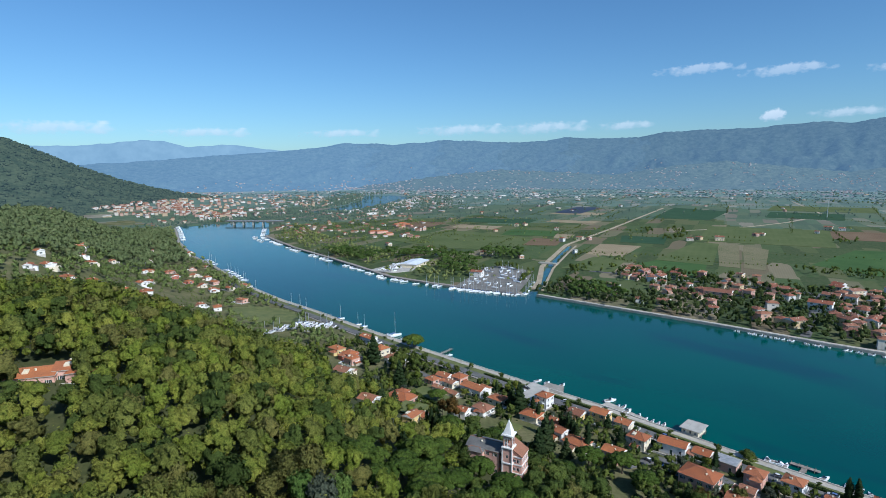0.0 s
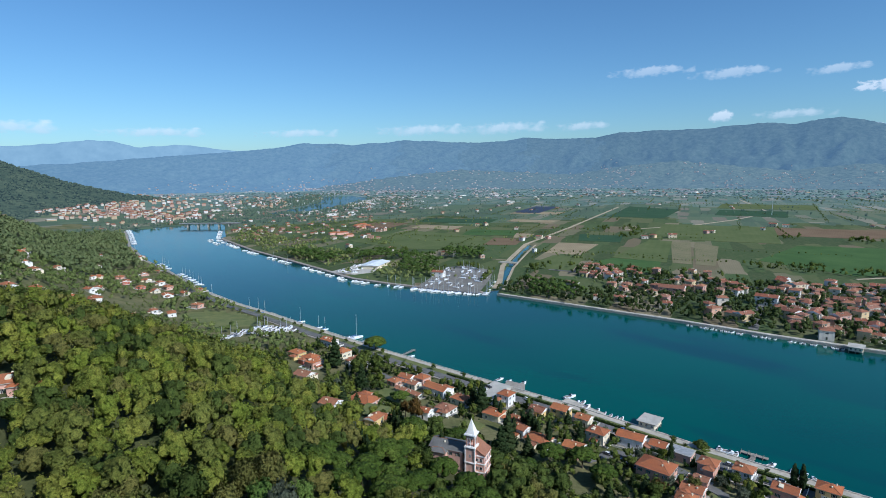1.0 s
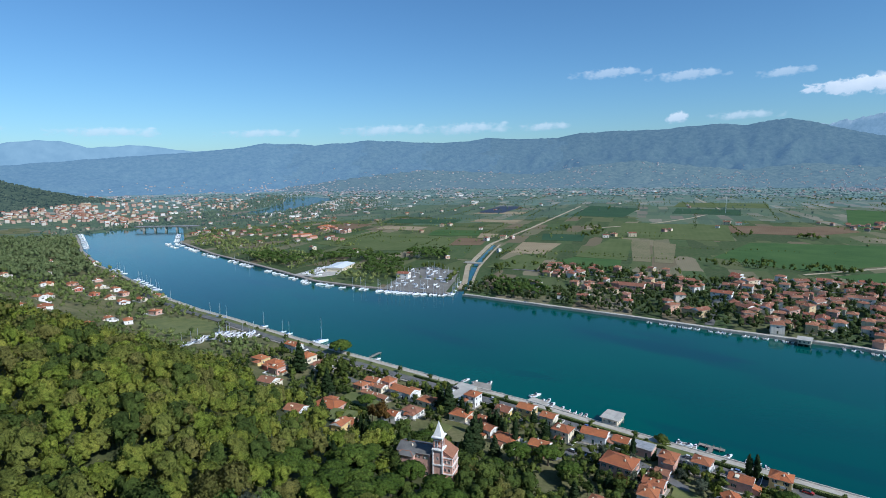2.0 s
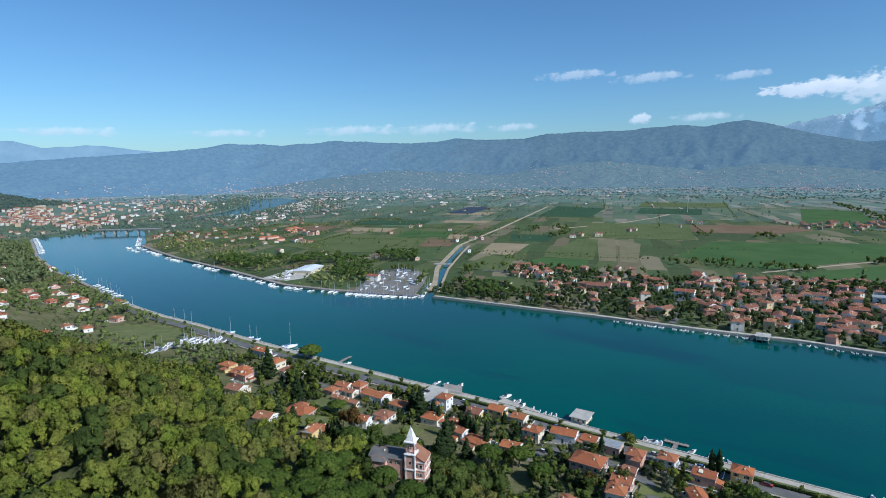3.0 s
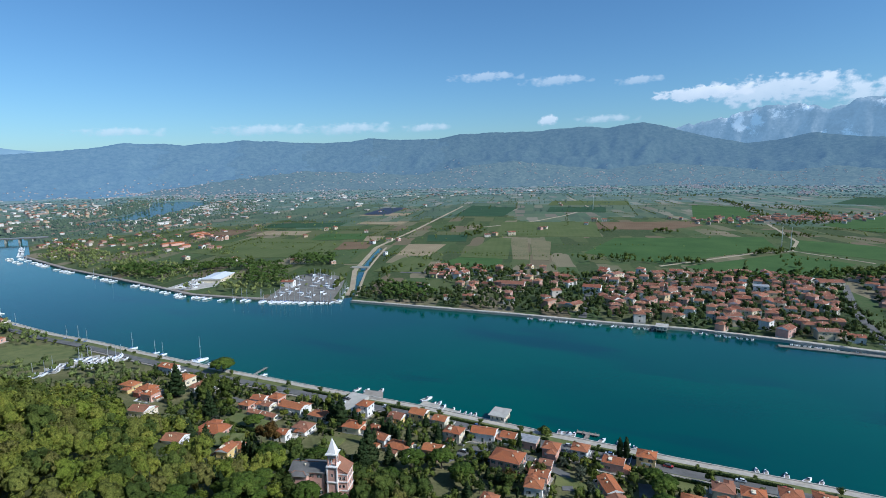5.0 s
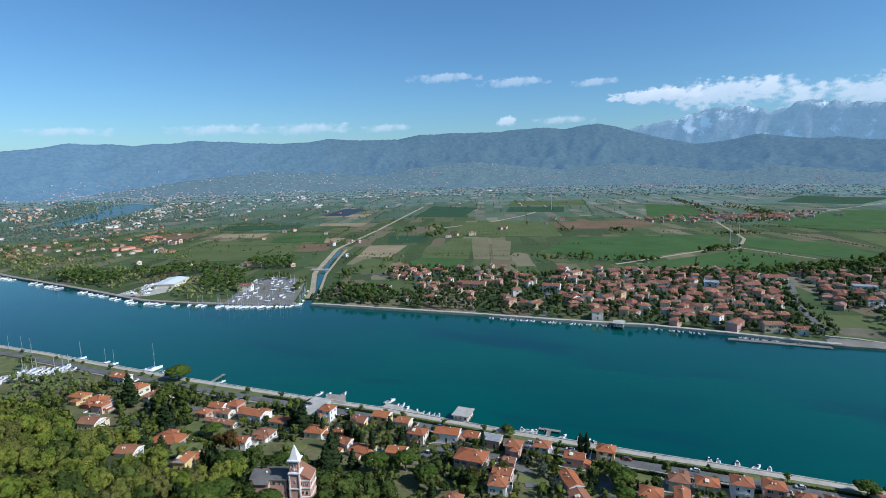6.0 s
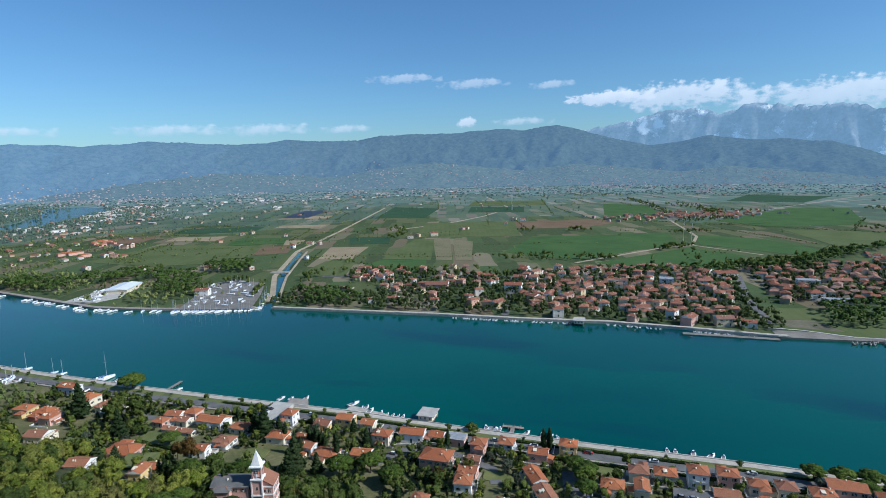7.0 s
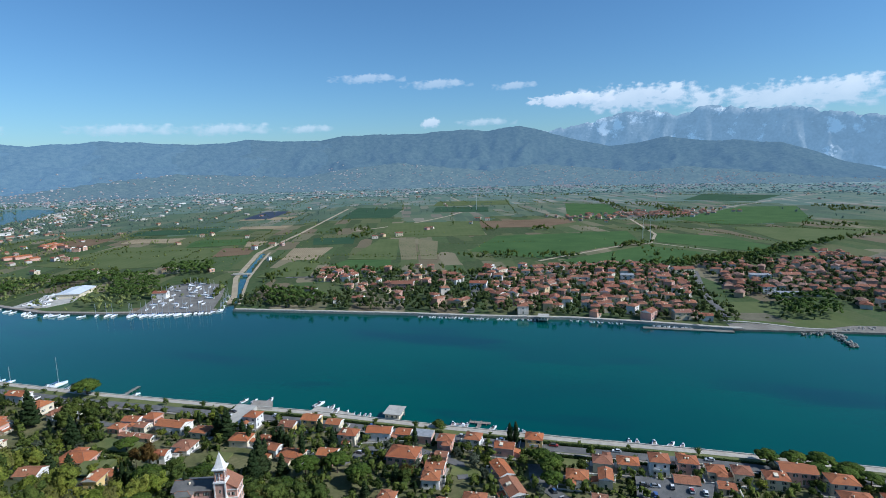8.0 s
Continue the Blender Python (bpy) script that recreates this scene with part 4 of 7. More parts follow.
        if rng.random() < 0.7:
            yw, q = rng.uniform(1.5, 3.5), rng.choice((-1, 1))
            s = Solid()
            s.box(-w / 2 - yw, -d / 2 - 2.4, -deep, w / 2 + 1.0, d / 2 + 1.2, 0.22)
            child("yard", s.mesh("paved_yard", [rng.choice((PAVE, CONCRETE, PAVE))]), ob, pose(0, 0, 0, 0, 0, 0 if q > 0 else 180))
            s = Solid()
            s.box(-w / 2 - yw - 0.25, -d / 2 - 2.65, -deep, w / 2 + 1.2, -d / 2 - 2.4, 1.1)
            s.box(-w / 2 - yw - 0.25, -d / 2 - 2.4, -deep, -w / 2 - yw, d / 2 + 1.2, 1.1)
            child("yard_wall", s.mesh("yard_wall", [rng.choice((WHITE, STONE, CREAM))]), ob, pose(0, 0, 0, 0, 0, 0 if q > 0 else 180))
    floors = max(1, int((h + 0.4) / 2.6))
    win = WIN_SHUT if rng.random() < 0.7 else WIN_BARE
    step_m = 3.0 if rich else 4.8
    for side in sides:
        length = w if side % 2 == 0 else d
        n = max(1, int((length - 1.0) / step_m))
        out = (d if side % 2 == 0 else w) / 2
        for fl in range(floors):
            z = fl * (h / floors) + (h / floors) * 0.36
            for i in range(n):
                off = (i + 0.5) / n * length - length / 2
                if rich and rng.random() < 0.12:
                    continue
                mm = pose(0, 0, 0, 0, 0, side * 90) @ pose(off, -out - 0.012, z)
                if fl == 0 and side == 0 and i == n // 2:
                    child("door", DOOR, ob, pose(off, -out - 0.012, 0.5))
                else:
                    child("window", win, ob, mm)
    return ob


_seed = [1]


def house(x, y, w, d, h, turn=0, style="hip", wall=None, tile=None, **more):
    _seed[0] += 1
    w, d, h = w * 0.78, d * 0.78, h * 0.72
    return house_at(pose(x, y, ground_z(x, y), 0, 0, -45 + turn), w, d, h, style, wall, tile, seed=_seed[0], **more)


# the village between the wood and the quay, from upstream to downstream
house(-74, 367, 13, 9, 5.5, 4, "hip", YELLOW)
house(-63, 355, 12, 10, 6.2, 4, "hip", RED)
house(-60, 315, 13, 10, 6, 10, "gable", CREAM, TILE_OLD)
house(-56, 396, 16, 9, 6.5, 0, "gable", WHITE)
house(-44, 369, 13, 11, 6.5, 0, "hip", CREAM)
house(-32, 353, 13, 10, 5.8, 0, "hip", WHITE, TILE_OLD)
house(-60, 345, 10, 9, 6, 5, "hip", PINK)
house(-36, 250, 11, 9, 5, 12, "gable", WHITE, TILE_OLD)
house(-23, 279, 19, 13, 4.5, 8, "hip", PINK)
house(-15, 236, 7, 9, 6.2, 12, "gable", YELLOW)
house(-10, 241, 7, 7, 6.8, 12, "gable", YELLOW)
house(-7, 314, 9, 8, 4, 0, "hip", PINK)
house(0, 319, 11, 8, 5, 6, "gable", WHITE)
house(9, 317, 10, 9, 5.5, 0, "hip", PINK)
house(4, 308, 8, 7, 4.5, 0, "gable", CREAM, TILE_OLD)
house(17, 298, 19, 9, 6.2, 0, "gable", WHITE)
house(29, 285, 11, 9, 4.6, 0, "hip", CREAM)
house(9, 264, 8, 7, 6, 10, "gable", WHITE)
house(20, 272, 12, 9, 4, 5, "hip", WHITE, TILE_OLD)
house(-3, 301, 10, 5, 3, 0, "gable", CREAM, TILE_OLD)
house(4, 294, 12, 5, 3, 0, "gable", CREAM, TILE_OLD)
house(54, 283, 9, 9, 8.8, 0, "hip", WHITE)
house(44, 264, 12, 10, 5, 6, "hip", CREAM)
house(54, 256, 10, 7, 5, 0, "hip", PINK)
house(54, 244, 9, 8, 5.8, -6, "gable", WHITE)
house(60, 235, 14, 10, 4, 0, "hip", CREAM)
house(68, 268, 10, 9, 4.6, 0, "gable", YELLOW, TILE_OLD)
house(79, 264, 11, 9, 7.6, 0, "gable", YELLOW)
house(88, 255, 9, 8, 5.8, 0, "gable", CREAM)
house(89, 238, 11, 9, 7.2, 0, "hip", CREAM)
house(74, 226, 11, 8, 5, 6, "gable", PINK)
house(103, 233, 15, 9, 6.6, 6, "gable", WHITE)
house(114, 228, 9, 8, 3.8, 0, "gable", CREAM)
house(120, 219, 12, 9, 5.6, 0, "flat", PINK, SLATE)
house(101, 203, 17, 13, 8.6, 0, "hip", PINK)
house(126, 208, 9, 9, 6.4, 0, "hip", PINK)
house(118, 199, 7, 6, 3.2, 0, "gable", PINK, TILE_OLD)
house(137, 201, 9, 9, 7.2, 0, "hip", WHITE)
house(109, 189, 10, 8, 5.4, 0, "gable", PINK)
house(102, 181, 9, 9, 6, 8, "hip", WHITE)
house(145, 187, 11, 8, 6, 0, "gable", PINK)
house(161, 185, 10, 9, 7, 0, "hip", YELLOW)
house(131, 171, 15, 8, 5.6, -60, "gable", PINK)
house(125, 156, 15, 9, 5.6, -62, "gable", WHITE, TILE_OLD)
house(154, 150, 11, 10, 5.6, 0, "hip", WHITE)
house(163, 143, 7, 11, 6.4, 0, "gable", CREAM)
house(172, 153, 10, 9, 6.4, 0, "hip", CREAM, TILE_OLD)
house(180, 146, 11, 9, 6.6, 0, "hip", CREAM)
house(190, 138, 10, 10, 9.4, 0, "hip", WHITE)
house(201, 132, 10, 9, 7.6, 0, "hip", PINK)
house(206, 122, 9, 8, 6, 0, "hip", CREAM)
house(189, 124, 12, 8, 4.8, 0, "gable", PINK, TILE_OLD)
house(213, 115, 9, 9, 6.6, 0, "hip", CREAM, TILE_OLD)
house(220, 105, 11, 9, 6.8, 0, "hip", CREAM)
house(232, 103, 17, 10, 7.6, 0, "gable", PINK)
house(238, 89, 13, 10, 7.4, 0, "hip", CREAM)
house(229, 80, 14, 10, 6.5, 0, "hip", PINK)
house(241, 70, 14, 10, 6.5, 0, "hip", CREAM)
house(108, 158, 11, 9, 5, 4, "hip", YELLOW)
house(96, 160, 10, 8, 5.5, 0, "hip", PINK)
house(80, 177, 8, 8, 5, 0, "hip", WHITE)
house(150, 134, 7, 6, 3.6, 0, "gable", PINK, TILE_OLD)
house(199, 113, 8, 6, 4, 0, "gable", CREAM)
# the villa on the hill and its wings
house_at(pose(-127, 164, 64.3, 0, 0, 17), 13, 9, 3.8, "gable", PINK, seed=71, deep=8, name="hill_villa", group="", label="long pink villa with a tiled roof on the hill")
house_at(pose(-118, 168, 64.5, 0, 0, 17), 8, 8, 4.4, "gable", PINK, seed=72, deep=8, name="hill_villa", group="", label="pink gabled wing of the hill villa")

for _x, _y, _w, _c in VILLAS:
    house(_x, _y, _w * 1.0, _w * 0.7, _rng.choice((3.6, 4.2, 5.0)), _rng.uniform(-25, 25), _rng.choice(("hip", "hip", "gable")), _c, rich=True, deep=3.5, sides=(0, 1, 3), name="villa", group="houses on the slope", label="%s house with a tiled roof among trees on the slope" % WORD[_c.name])


# ---------------------------------------------------------------- the church tower
def church_tower(x, y):
    z = 16.8
    ob = thing("church_tower", pose(x, y, z, 0, 0, -28), "pink and white church tower with a white pyramid spire", "tower")
    w = 2.6
    s = Solid()
    s.box(-w, -w, -4, w, w, 11.2, 0)
    for sx in (-1, 1):
        for sy in (-1, 1):
            s.box(sx * w - 0.32, sy * w - 0.32, -4, sx * w + 0.32, sy * w + 0.32, 11.2, 1)
    child("wall", s.mesh("tower_wall", [PINK, WHITE]), ob)
    for zz, o in ((5.2, 0.45), (11.2, 0.6), (16.0, 0.6)):
        s = Solid()
        s.box(-w - o, -w - o, zz, w + o, w + o, zz + 0.3)
        s.box(-w - o + 0.22, -w - o + 0.22, zz - 0.25, w + o - 0.22, w + o - 0.22, zz + 0.5)
        child("cornice", s.mesh("tower_cornice", [WHITE]), ob, label="white moulded stone cornice")
    # open belfry: corner piers, arches, mid columns
    for side in range(4):
        s = Solid()
        for x0, x1 in ((-2.4, -1.7), (1.7, 2.4)):
            s.box(x0, -2.4, 11.7, x1, -1.8, 15.8, 0)
        s.box(-1.7, -2.35, 15.0, 1.7, -1.9, 15.8, 0)
        s.box(-0.16, -2.3, 11.7, 0.16, -1.98, 14.0, 1)
        for i in range(8):
            for c in (-0.93, 0.93):
                a0, a1 = math.pi * i / 8, math.pi * (i + 1) / 8
                p = [(c + 0.77 * math.cos(a0), 14.0 + 0.77 * math.sin(a0)), (c + 0.77 * math.cos(a1), 14.0 + 0.77 * math.sin(a1)), (c + 0.77 * math.cos(a1), 15.0), (c + 0.77 * math.cos(a0), 15.0)]
                s.hull([(q[0], -2.3, q[1]) for q in p], [(q[0], -1.95, q[1]) for q in p], 1)
        child("belfry_arch", s.mesh("belfry_side", [PINK, WHITE]), ob, pose(0, 0, 0, 0, 0, side * 90))
        child("window", WIN_BARE, ob, pose(0, 0, 0, 0, 0, side * 90) @ pose(0, -2.61, 7.4))
    s = Solid()
    s.box(-1.5, -1.5, 11.6, 1.5, 1.5, 12.0, 0)
    s.lathe([(0.75, 12.8), (0.62, 13.2), (0.4, 13.9), (0.1, 14.1)], 10, slot=1)
    child("bell", s.mesh("belfry_bell", [PINK, TILE_OLD]), ob)
    s = Solid()
    b = [(-2.35, -2.35, 16.5), (2.35, -2.35, 16.5), (2.35, 2.35, 16.5), (-2.35, 2.35, 16.5)]
    s.hull(b, [(p[0] * 0.05, p[1] * 0.05, 21.6) for p in b])
    spire = child("spire", s.mesh("white_spire", [WHITE]), ob, label="white pyramid spire")
    s = Solid()
    s.lathe([(0.12, 21.5), (0.2, 21.8), (0.05, 22.1)], 6)
    child("finial", s.mesh("spire_finial", [STONE]), spire)
    # church hall beside it
    hall = house_at(pose(x - 7.5, y + 7.0, z - 1, 0, 0, -28), 13, 8, 9.6, "gable", PINK, ASPHALT, seed=77, group="", label="pink church hall with a low dark roof below the tower", name="church_hall", deep=5)
    # the church's pink front beside the tower, banded in white
    front = thing("chapel", pose(x + 3.4, y + 1.6, z, 0, 0, -28), "pink church front with white bands beside the tower", "chapel")
    s = Solid()
    s.hull([(-2.6, -3.4, -4), (2.9, -3.4, -4), (2.9, 3.4, -4), (-2.6, 3.4, -4)], [(-2.6, -3.4, 11.4), (2.9, -3.4, 8.2), (2.9, 3.4, 8.2), (-2.6, 3.4, 11.4)])
    child("wall", s.mesh("front_wall", [PINK]), front)
    for zz in (1.2, 4.6, 7.6):
        s = Solid()
        s.box(-2.7, -3.6, zz, 3.1, 3.6, zz + 0.45)
        child("band", s.mesh("front_band", [WHITE]), front, label="white stone band")
    s = Solid()
    s.hull([(-2.6, -3.7, 11.4), (3.2, -3.7, 8.05), (3.2, 3.7, 8.05), (-2.6, 3.7, 11.4)], [(-2.6, -3.7, 11.9), (3.2, -3.7, 8.5), (3.2, 3.7, 8.5), (-2.6, 3.7, 11.9)])
    child("roof", s.mesh("chapel_roof", [TILE_OLD]), front, label="sloping weathered tile roof")
    for q in range(3):
        child("window", WIN_BARE, front, pose(-1.4 + 1.5 * q, -3.42, 2.4))
        child("window", WIN_BARE, front, pose(-1.4 + 1.5 * q, -3.42, 5.6))
        child("window", WIN_BARE, front, pose(0, 0, 0, 0, 0, 90) @ pose(-2 + 2 * q, -2.92, 2.4))
        child("window", WIN_BARE, front, pose(0, 0, 0, 0, 0, 90) @ pose(-2 + 2 * q, -2.92, 5.6))
    ob.scale = (0.7, 0.7, 1.0)
    return ob


church_tower(23.5, 190.5)


# ---------------------------------------------------------------- quays, roads, yards
def ribbon(name, pts, width, mat, label, category, lift=0.12, drape=True, top=None, bottom=None, gap=6.0):
    """A strip along a line of the plan, draped on the ground or at one height, with real sides."""
    line = []
    for (x1, y1), (x2, y2) in zip(pts, pts[1:]):
        n = max(1, int(math.hypot(x2 - x1, y2 - y1) / gap))
        line += [(x1 + (x2 - x1) * i / n, y1 + (y2 - y1) * i / n) for i in range(n)]
    line.append(pts[-1])
    v, f = [], []
    for i, (x, y) in enumerate(line):
        (xa, ya), (xb, yb) = line[max(0, i - 1)], line[min(len(line) - 1, i + 1)]
        d = math.hypot(xb - xa, yb - ya)
        nx, ny = -(yb - ya) / d * width / 2, (xb - xa) / d * width / 2
        za = ground_z(x + nx, y + ny) + lift if top is None else top
        zb = ground_z(x - nx, y - ny) + lift if top is None else top
        if top is None:
            za = zb = max(za, zb)
        lo = bottom if bottom is not None else min(za, zb) - 0.6
        v += [(x + nx, y + ny, za), (x - nx, y - ny, zb), (x - nx, y - ny, lo), (x + nx, y + ny, lo)]
    for i in range(len(line) - 1):
        a, b = 4 * i, 4 * i + 4
        f += [(a, a + 1, b + 1, b)[::-1], (a + 1, a + 2, b + 2, b + 1)[::-1], (a + 2, a + 3, b + 3, b + 2)[::-1], (a + 3, a, b, b + 3)[::-1]]
    f += [(0, 1, 2, 3), tuple(len(v) - 4 + i for i in range(4))[::-1]]
    return tagged(new(name, mesh(name, v, f, mat)), label, category, kind="structure")


def sheet(name, pts, mat, label, category, z=1.55, deep=0.4):
    s = Solid()
    if sum(a[0] * b[1] - b[0] * a[1] for a, b in zip(pts, pts[1:] + pts[:1])) < 0:
        pts = pts[::-1]
    s.hull([(x, y, z - deep) for x, y in pts], [(x, y, z) for x, y in pts])
    return tagged(new(name, s.mesh(name, [mat])), label, category, kind="structure")


YARD = surf("yard_gravel", (0.135, 0.125, 0.108), (0.225, 0.21, 0.18), 0.12, fine=20)
SANDY = surf("grey_beach_sand", (0.15, 0.135, 0.11), (0.25, 0.23, 0.19), 0.08)


def along(shore, u0, u1, inland, every=8.0):
    us = np.arange(u0, u1 + every / 2, every)
    return [to_xy(u, float(shore(u)) + inland) for u in us]


ribbon("near_quay", along(near_v, -620, 345, -2.1), 4.2, CONCRETE, "pale concrete river quay with a walkway", "quay", top=1.75, bottom=-3)
ribbon("quay_verge", along(near_v, -620, 345, -6.5), 5.2, LAWN, "worn grass verge between quay and road", "verge", top=1.65, bottom=-3)
ribbon("quay_parapet", along(near_v, -620, 345, -0.35), 0.5, STONE, "low pale stone parapet along the quay", "parapet", top=2.15, bottom=1.7)
ribbon("waterfront_road", along(near_v, -620, 345, -12.0), 6.0, ASPHALT, "grey asphalt road along the waterfront", "road", lift=0.45)
ribbon("pavement_strip", along(near_v, -420, 345, -16.4), 1.6, PAVE, "narrow paved footway beside the road", "pavement", lift=0.5)
ribbon("far_quay", along(far_v, -318, 128, 2.8), 5.6, CONCRETE, "pale concrete promenade along the far bank", "quay", top=1.8, bottom=-3)
ribbon("far_parapet", along(far_v, -318, 128, 0.4), 0.6, STONE, "low white wall on the far promenade", "parapet", top=2.3, bottom=1.7)
ribbon("marina_quay", along(far_v, -1000, -334, 2.8), 5.6, TIMBER, "grey marina quay on the far bank", "quay", top=1.7, bottom=-3)
ribbon("far_beach", along(far_v, 122, 330, 8.0), 18.0, SANDY, "grey sandy shore by the river mouth", "beach", top=1.5, bottom=-3, gap=3.0)
ribbon("upstream_quay", along(near_v, -1300, -640, -2.5), 4.5, PAVE, "pale quay below the ridge upstream", "quay", top=1.7, bottom=-3)
# landing stage, boat house, parking ground, lanes
sheet("landing_stage", [(55, 306), (61.5, 315), (70, 308.5), (67, 297)], PAVE, "paved landing stage at the river's edge", "quay", 1.9, 4)
sheet("parking_ground", [(36, 291), (52, 311), (60, 302), (45, 283)], GRAVEL, "pale gravel parking ground by the quay", "parking", 3.9, 3)
sheet("low_landing", [(85.5, 285.5), (90, 289), (103.5, 268), (99.5, 265)], CONCRETE, "low concrete landing before the quay wall", "quay", 0.95, 4)
ribbon("lane", [(30, 290), (16, 303), (-12, 327), (-20, 340), (-34, 362), (-52, 385)], 4.0, ASPHALT, "narrow grey lane between garden walls", "road", lift=0.2)
ribbon("lane", [(76, 218), (94, 226), (113, 212), (122, 190), (116, 178)], 4.5, ASPHALT, "grey lane between the villas", "road", lift=0.25)
ribbon("lane", [(150, 172), (141, 160), (140, 140), (120, 120)], 6.0, ASPHALT, "grey lane beside the pines", "road", lift=0.25)
sheet("car_park", [(175, 138), (196, 116), (180, 108), (164, 128)], ASPHALT, "small grey car park behind the houses", "parking", 5.3, 3)
LAWNS = [((166, 176), (176, 165), (168, 157), (158, 167)), ((118, 190), (127, 180), (122, 174), (113, 184)), ((-20, 268), (-8, 262), (-14, 250), (-26, 258)), ((6, 250), (20, 236), (15, 229), (2, 243)),
         ((-12, 305), (4, 288), (-8, 280), (-22, 296)), ((-46, 310), (-34, 298), (-42, 290), (-54, 302)), ((30, 262), (38, 254), (32, 246), (24, 254))]
for _p in LAWNS:
    _z = max(ground_z(x, y) for x, y in _p)
    sheet("lawn", list(_p), LAWN, "sunlit garden lawn beside the houses", "lawn", _z + 0.15, 3)


def shape_stuff(name, s, mats, label, category):
    return tagged(new(name, s.mesh(name, mats)), label, category, kind="stuff")


def hedge(pts, w, h, seed):
    """A clipped hedge with a ragged leafy skin."""
    rng = np.random.RandomState(seed)
    vs, fs, base = [], [], 0
    for (x1, y1), (x2, y2) in zip(pts, pts[1:]):
        L = math.hypot(x2 - x1, y2 - y1)
        n = max(1, int(L / (w * 0.55)))
        for i in range(n):
            t = (i + 0.5) / n
            x, y = x1 + (x2 - x1) * t, y1 + (y2 - y1) * t
            z = ground_z(x, y)
            v = BALL0[0] * [w * 0.75, w * 0.75, h * 0.62] * rng.uniform(0.8, 1.15, (len(BALL0[0]), 1)) + [x, y, z + h * 0.45]
            vs.append(v), fs.append(BALL0[1] + base)
            base += len(v)
            d = rng.normal(size=(10, 3))
            d[:, 2] = np.abs(d[:, 2])
            d /= np.linalg.norm(d, axis=1)[:, None]
            v, f = leaf_fans(rng, np.array([x, y, z + h * 0.45]) + d * [w * 0.75, w * 0.75, h * 0.6], d, 0.28, 0.6)
            vs.append(v), fs.append(f + base)
            base += len(v)
    return tagged(new("hedge", quads("hedge", np.concatenate(vs), np.concatenate(fs), HEDGE)), "dark green clipped hedge beside the road", "hedge", "hedges")


hedge(along(near_v, -215, -60, -8.0), 1.3, 1.3, 1)
hedge(along(near_v, -48, 40, -8.2), 1.5, 1.5, 2)
hedge(along(near_v, 48, 215, -8.2), 1.1, 1.0, 3)
hedge(along(near_v, -200, -130, -19.0), 1.4, 1.6, 4)
hedge(along(near_v, -110, 60, -19.0), 1.3, 1.6, 5)
hedge([(116, 232), (126, 220), (121, 212)], 1.6, 2.2, 6)
hedge([(33, 290), (50, 311)], 1.5, 1.8, 7)
hedge(along(near_v, 60, 200, -19.0), 1.3, 1.5, 8)
hedge([(8, 256), (26, 238)], 1.2, 1.6, 9)
hedge([(-24, 300), (-6, 281), (6, 268)], 1.3, 1.6, 10)


def boat_house(x, y):
    ob = thing("boat_house", pose(x, y, 0, 0, 0, -45), "boat house on piles with a weathered pale flat roof", "boat house")
    s = Solid()
    s.box(-4.2, -5, 1.6, 4.2, 5, 1.9)
    child("deck", s.mesh("boat_house_deck", [TIMBER]), ob)
    s = Solid()
    s.box(-3.9, -4.7, 1.9, 3.9, 4.7, 4.6)
    child("wall", s.mesh("boat_house_wall", [CREAM]), ob)
    for i in range(9):
        s = Solid()
        s.box(-4.9 + i * 1.09, -5.6, 4.6 + 0.02 * (i % 2), -3.83 + i * 1.09, 5.6, 4.78 + 0.03 * (i % 3))
        child("roof_panel", s.mesh("roof_panel", [GRAVEL]), ob)
    for px in (-3.8, 0, 3.8):
        for py in (-4.6, 0, 4.6):
            s = Solid()
            s.lathe([(0.18, -3), (0.18, 1.6)], 8, px, py)
            child("pile", s.mesh("pile", [TIMBER]), ob)
    for i in range(3):
        child("window", WIN_BARE, ob, pose(-2.6 + 2.6 * i, -4.72, 2.6))
        child("window", WIN_BARE, ob, pose(0, 0, 0, 0, 0, 90) @ pose(-2.6 + 2.6 * i, -3.92, 2.6))


boat_house(120.5, 251.5)


def jetty(pts, w):
    """A timber jetty: deck planks on piles."""
    (x0, y0), (x1, y1) = pts
    L, a = math.hypot(x1 - x0, y1 - y0), math.degrees(math.atan2(y1 - y0, x1 - x0))
    ob = thing("jetty", pose(x0, y0, 0, 0, 0, a), "weathered grey timber jetty on piles", "jetty", "jetties")
    n = int(L / 0.5)
    s = Solid()
    s.box(0, -w / 2 - 0.02, 0.022, 0.44, w / 2 + 0.02, 0.10)
    plank = s.mesh("plank", [TIMBER])
    for i in range(n):
        child("plank", plank, ob, pose(i * L / n, 0, 0.8))
    s = Solid()
    s.box(0, -w * 0.35, 0.60, L, w * 0.35, 0.80)
    child("beam", s.mesh("jetty_beam", [TIMBER]), ob)
    s = Solid()
    s.lathe([(0.14, -3), (0.13, 1.5)], 8)
    pile = s.mesh("pile", [TIMBER])
    for i in range(0, n, 6):
        for q in (-1, 1):
            child("pile", pile, ob, pose(i * L / n, q * w / 2, 0))


jetty([(-3, 371), (6, 382)], 2.2)
jetty([to_xy(-46.5, 256), to_xy(-46.5, 264)], 2.0)
jetty([to_xy(-52, 265.2), to_xy(-41, 265.2)], 2.2)


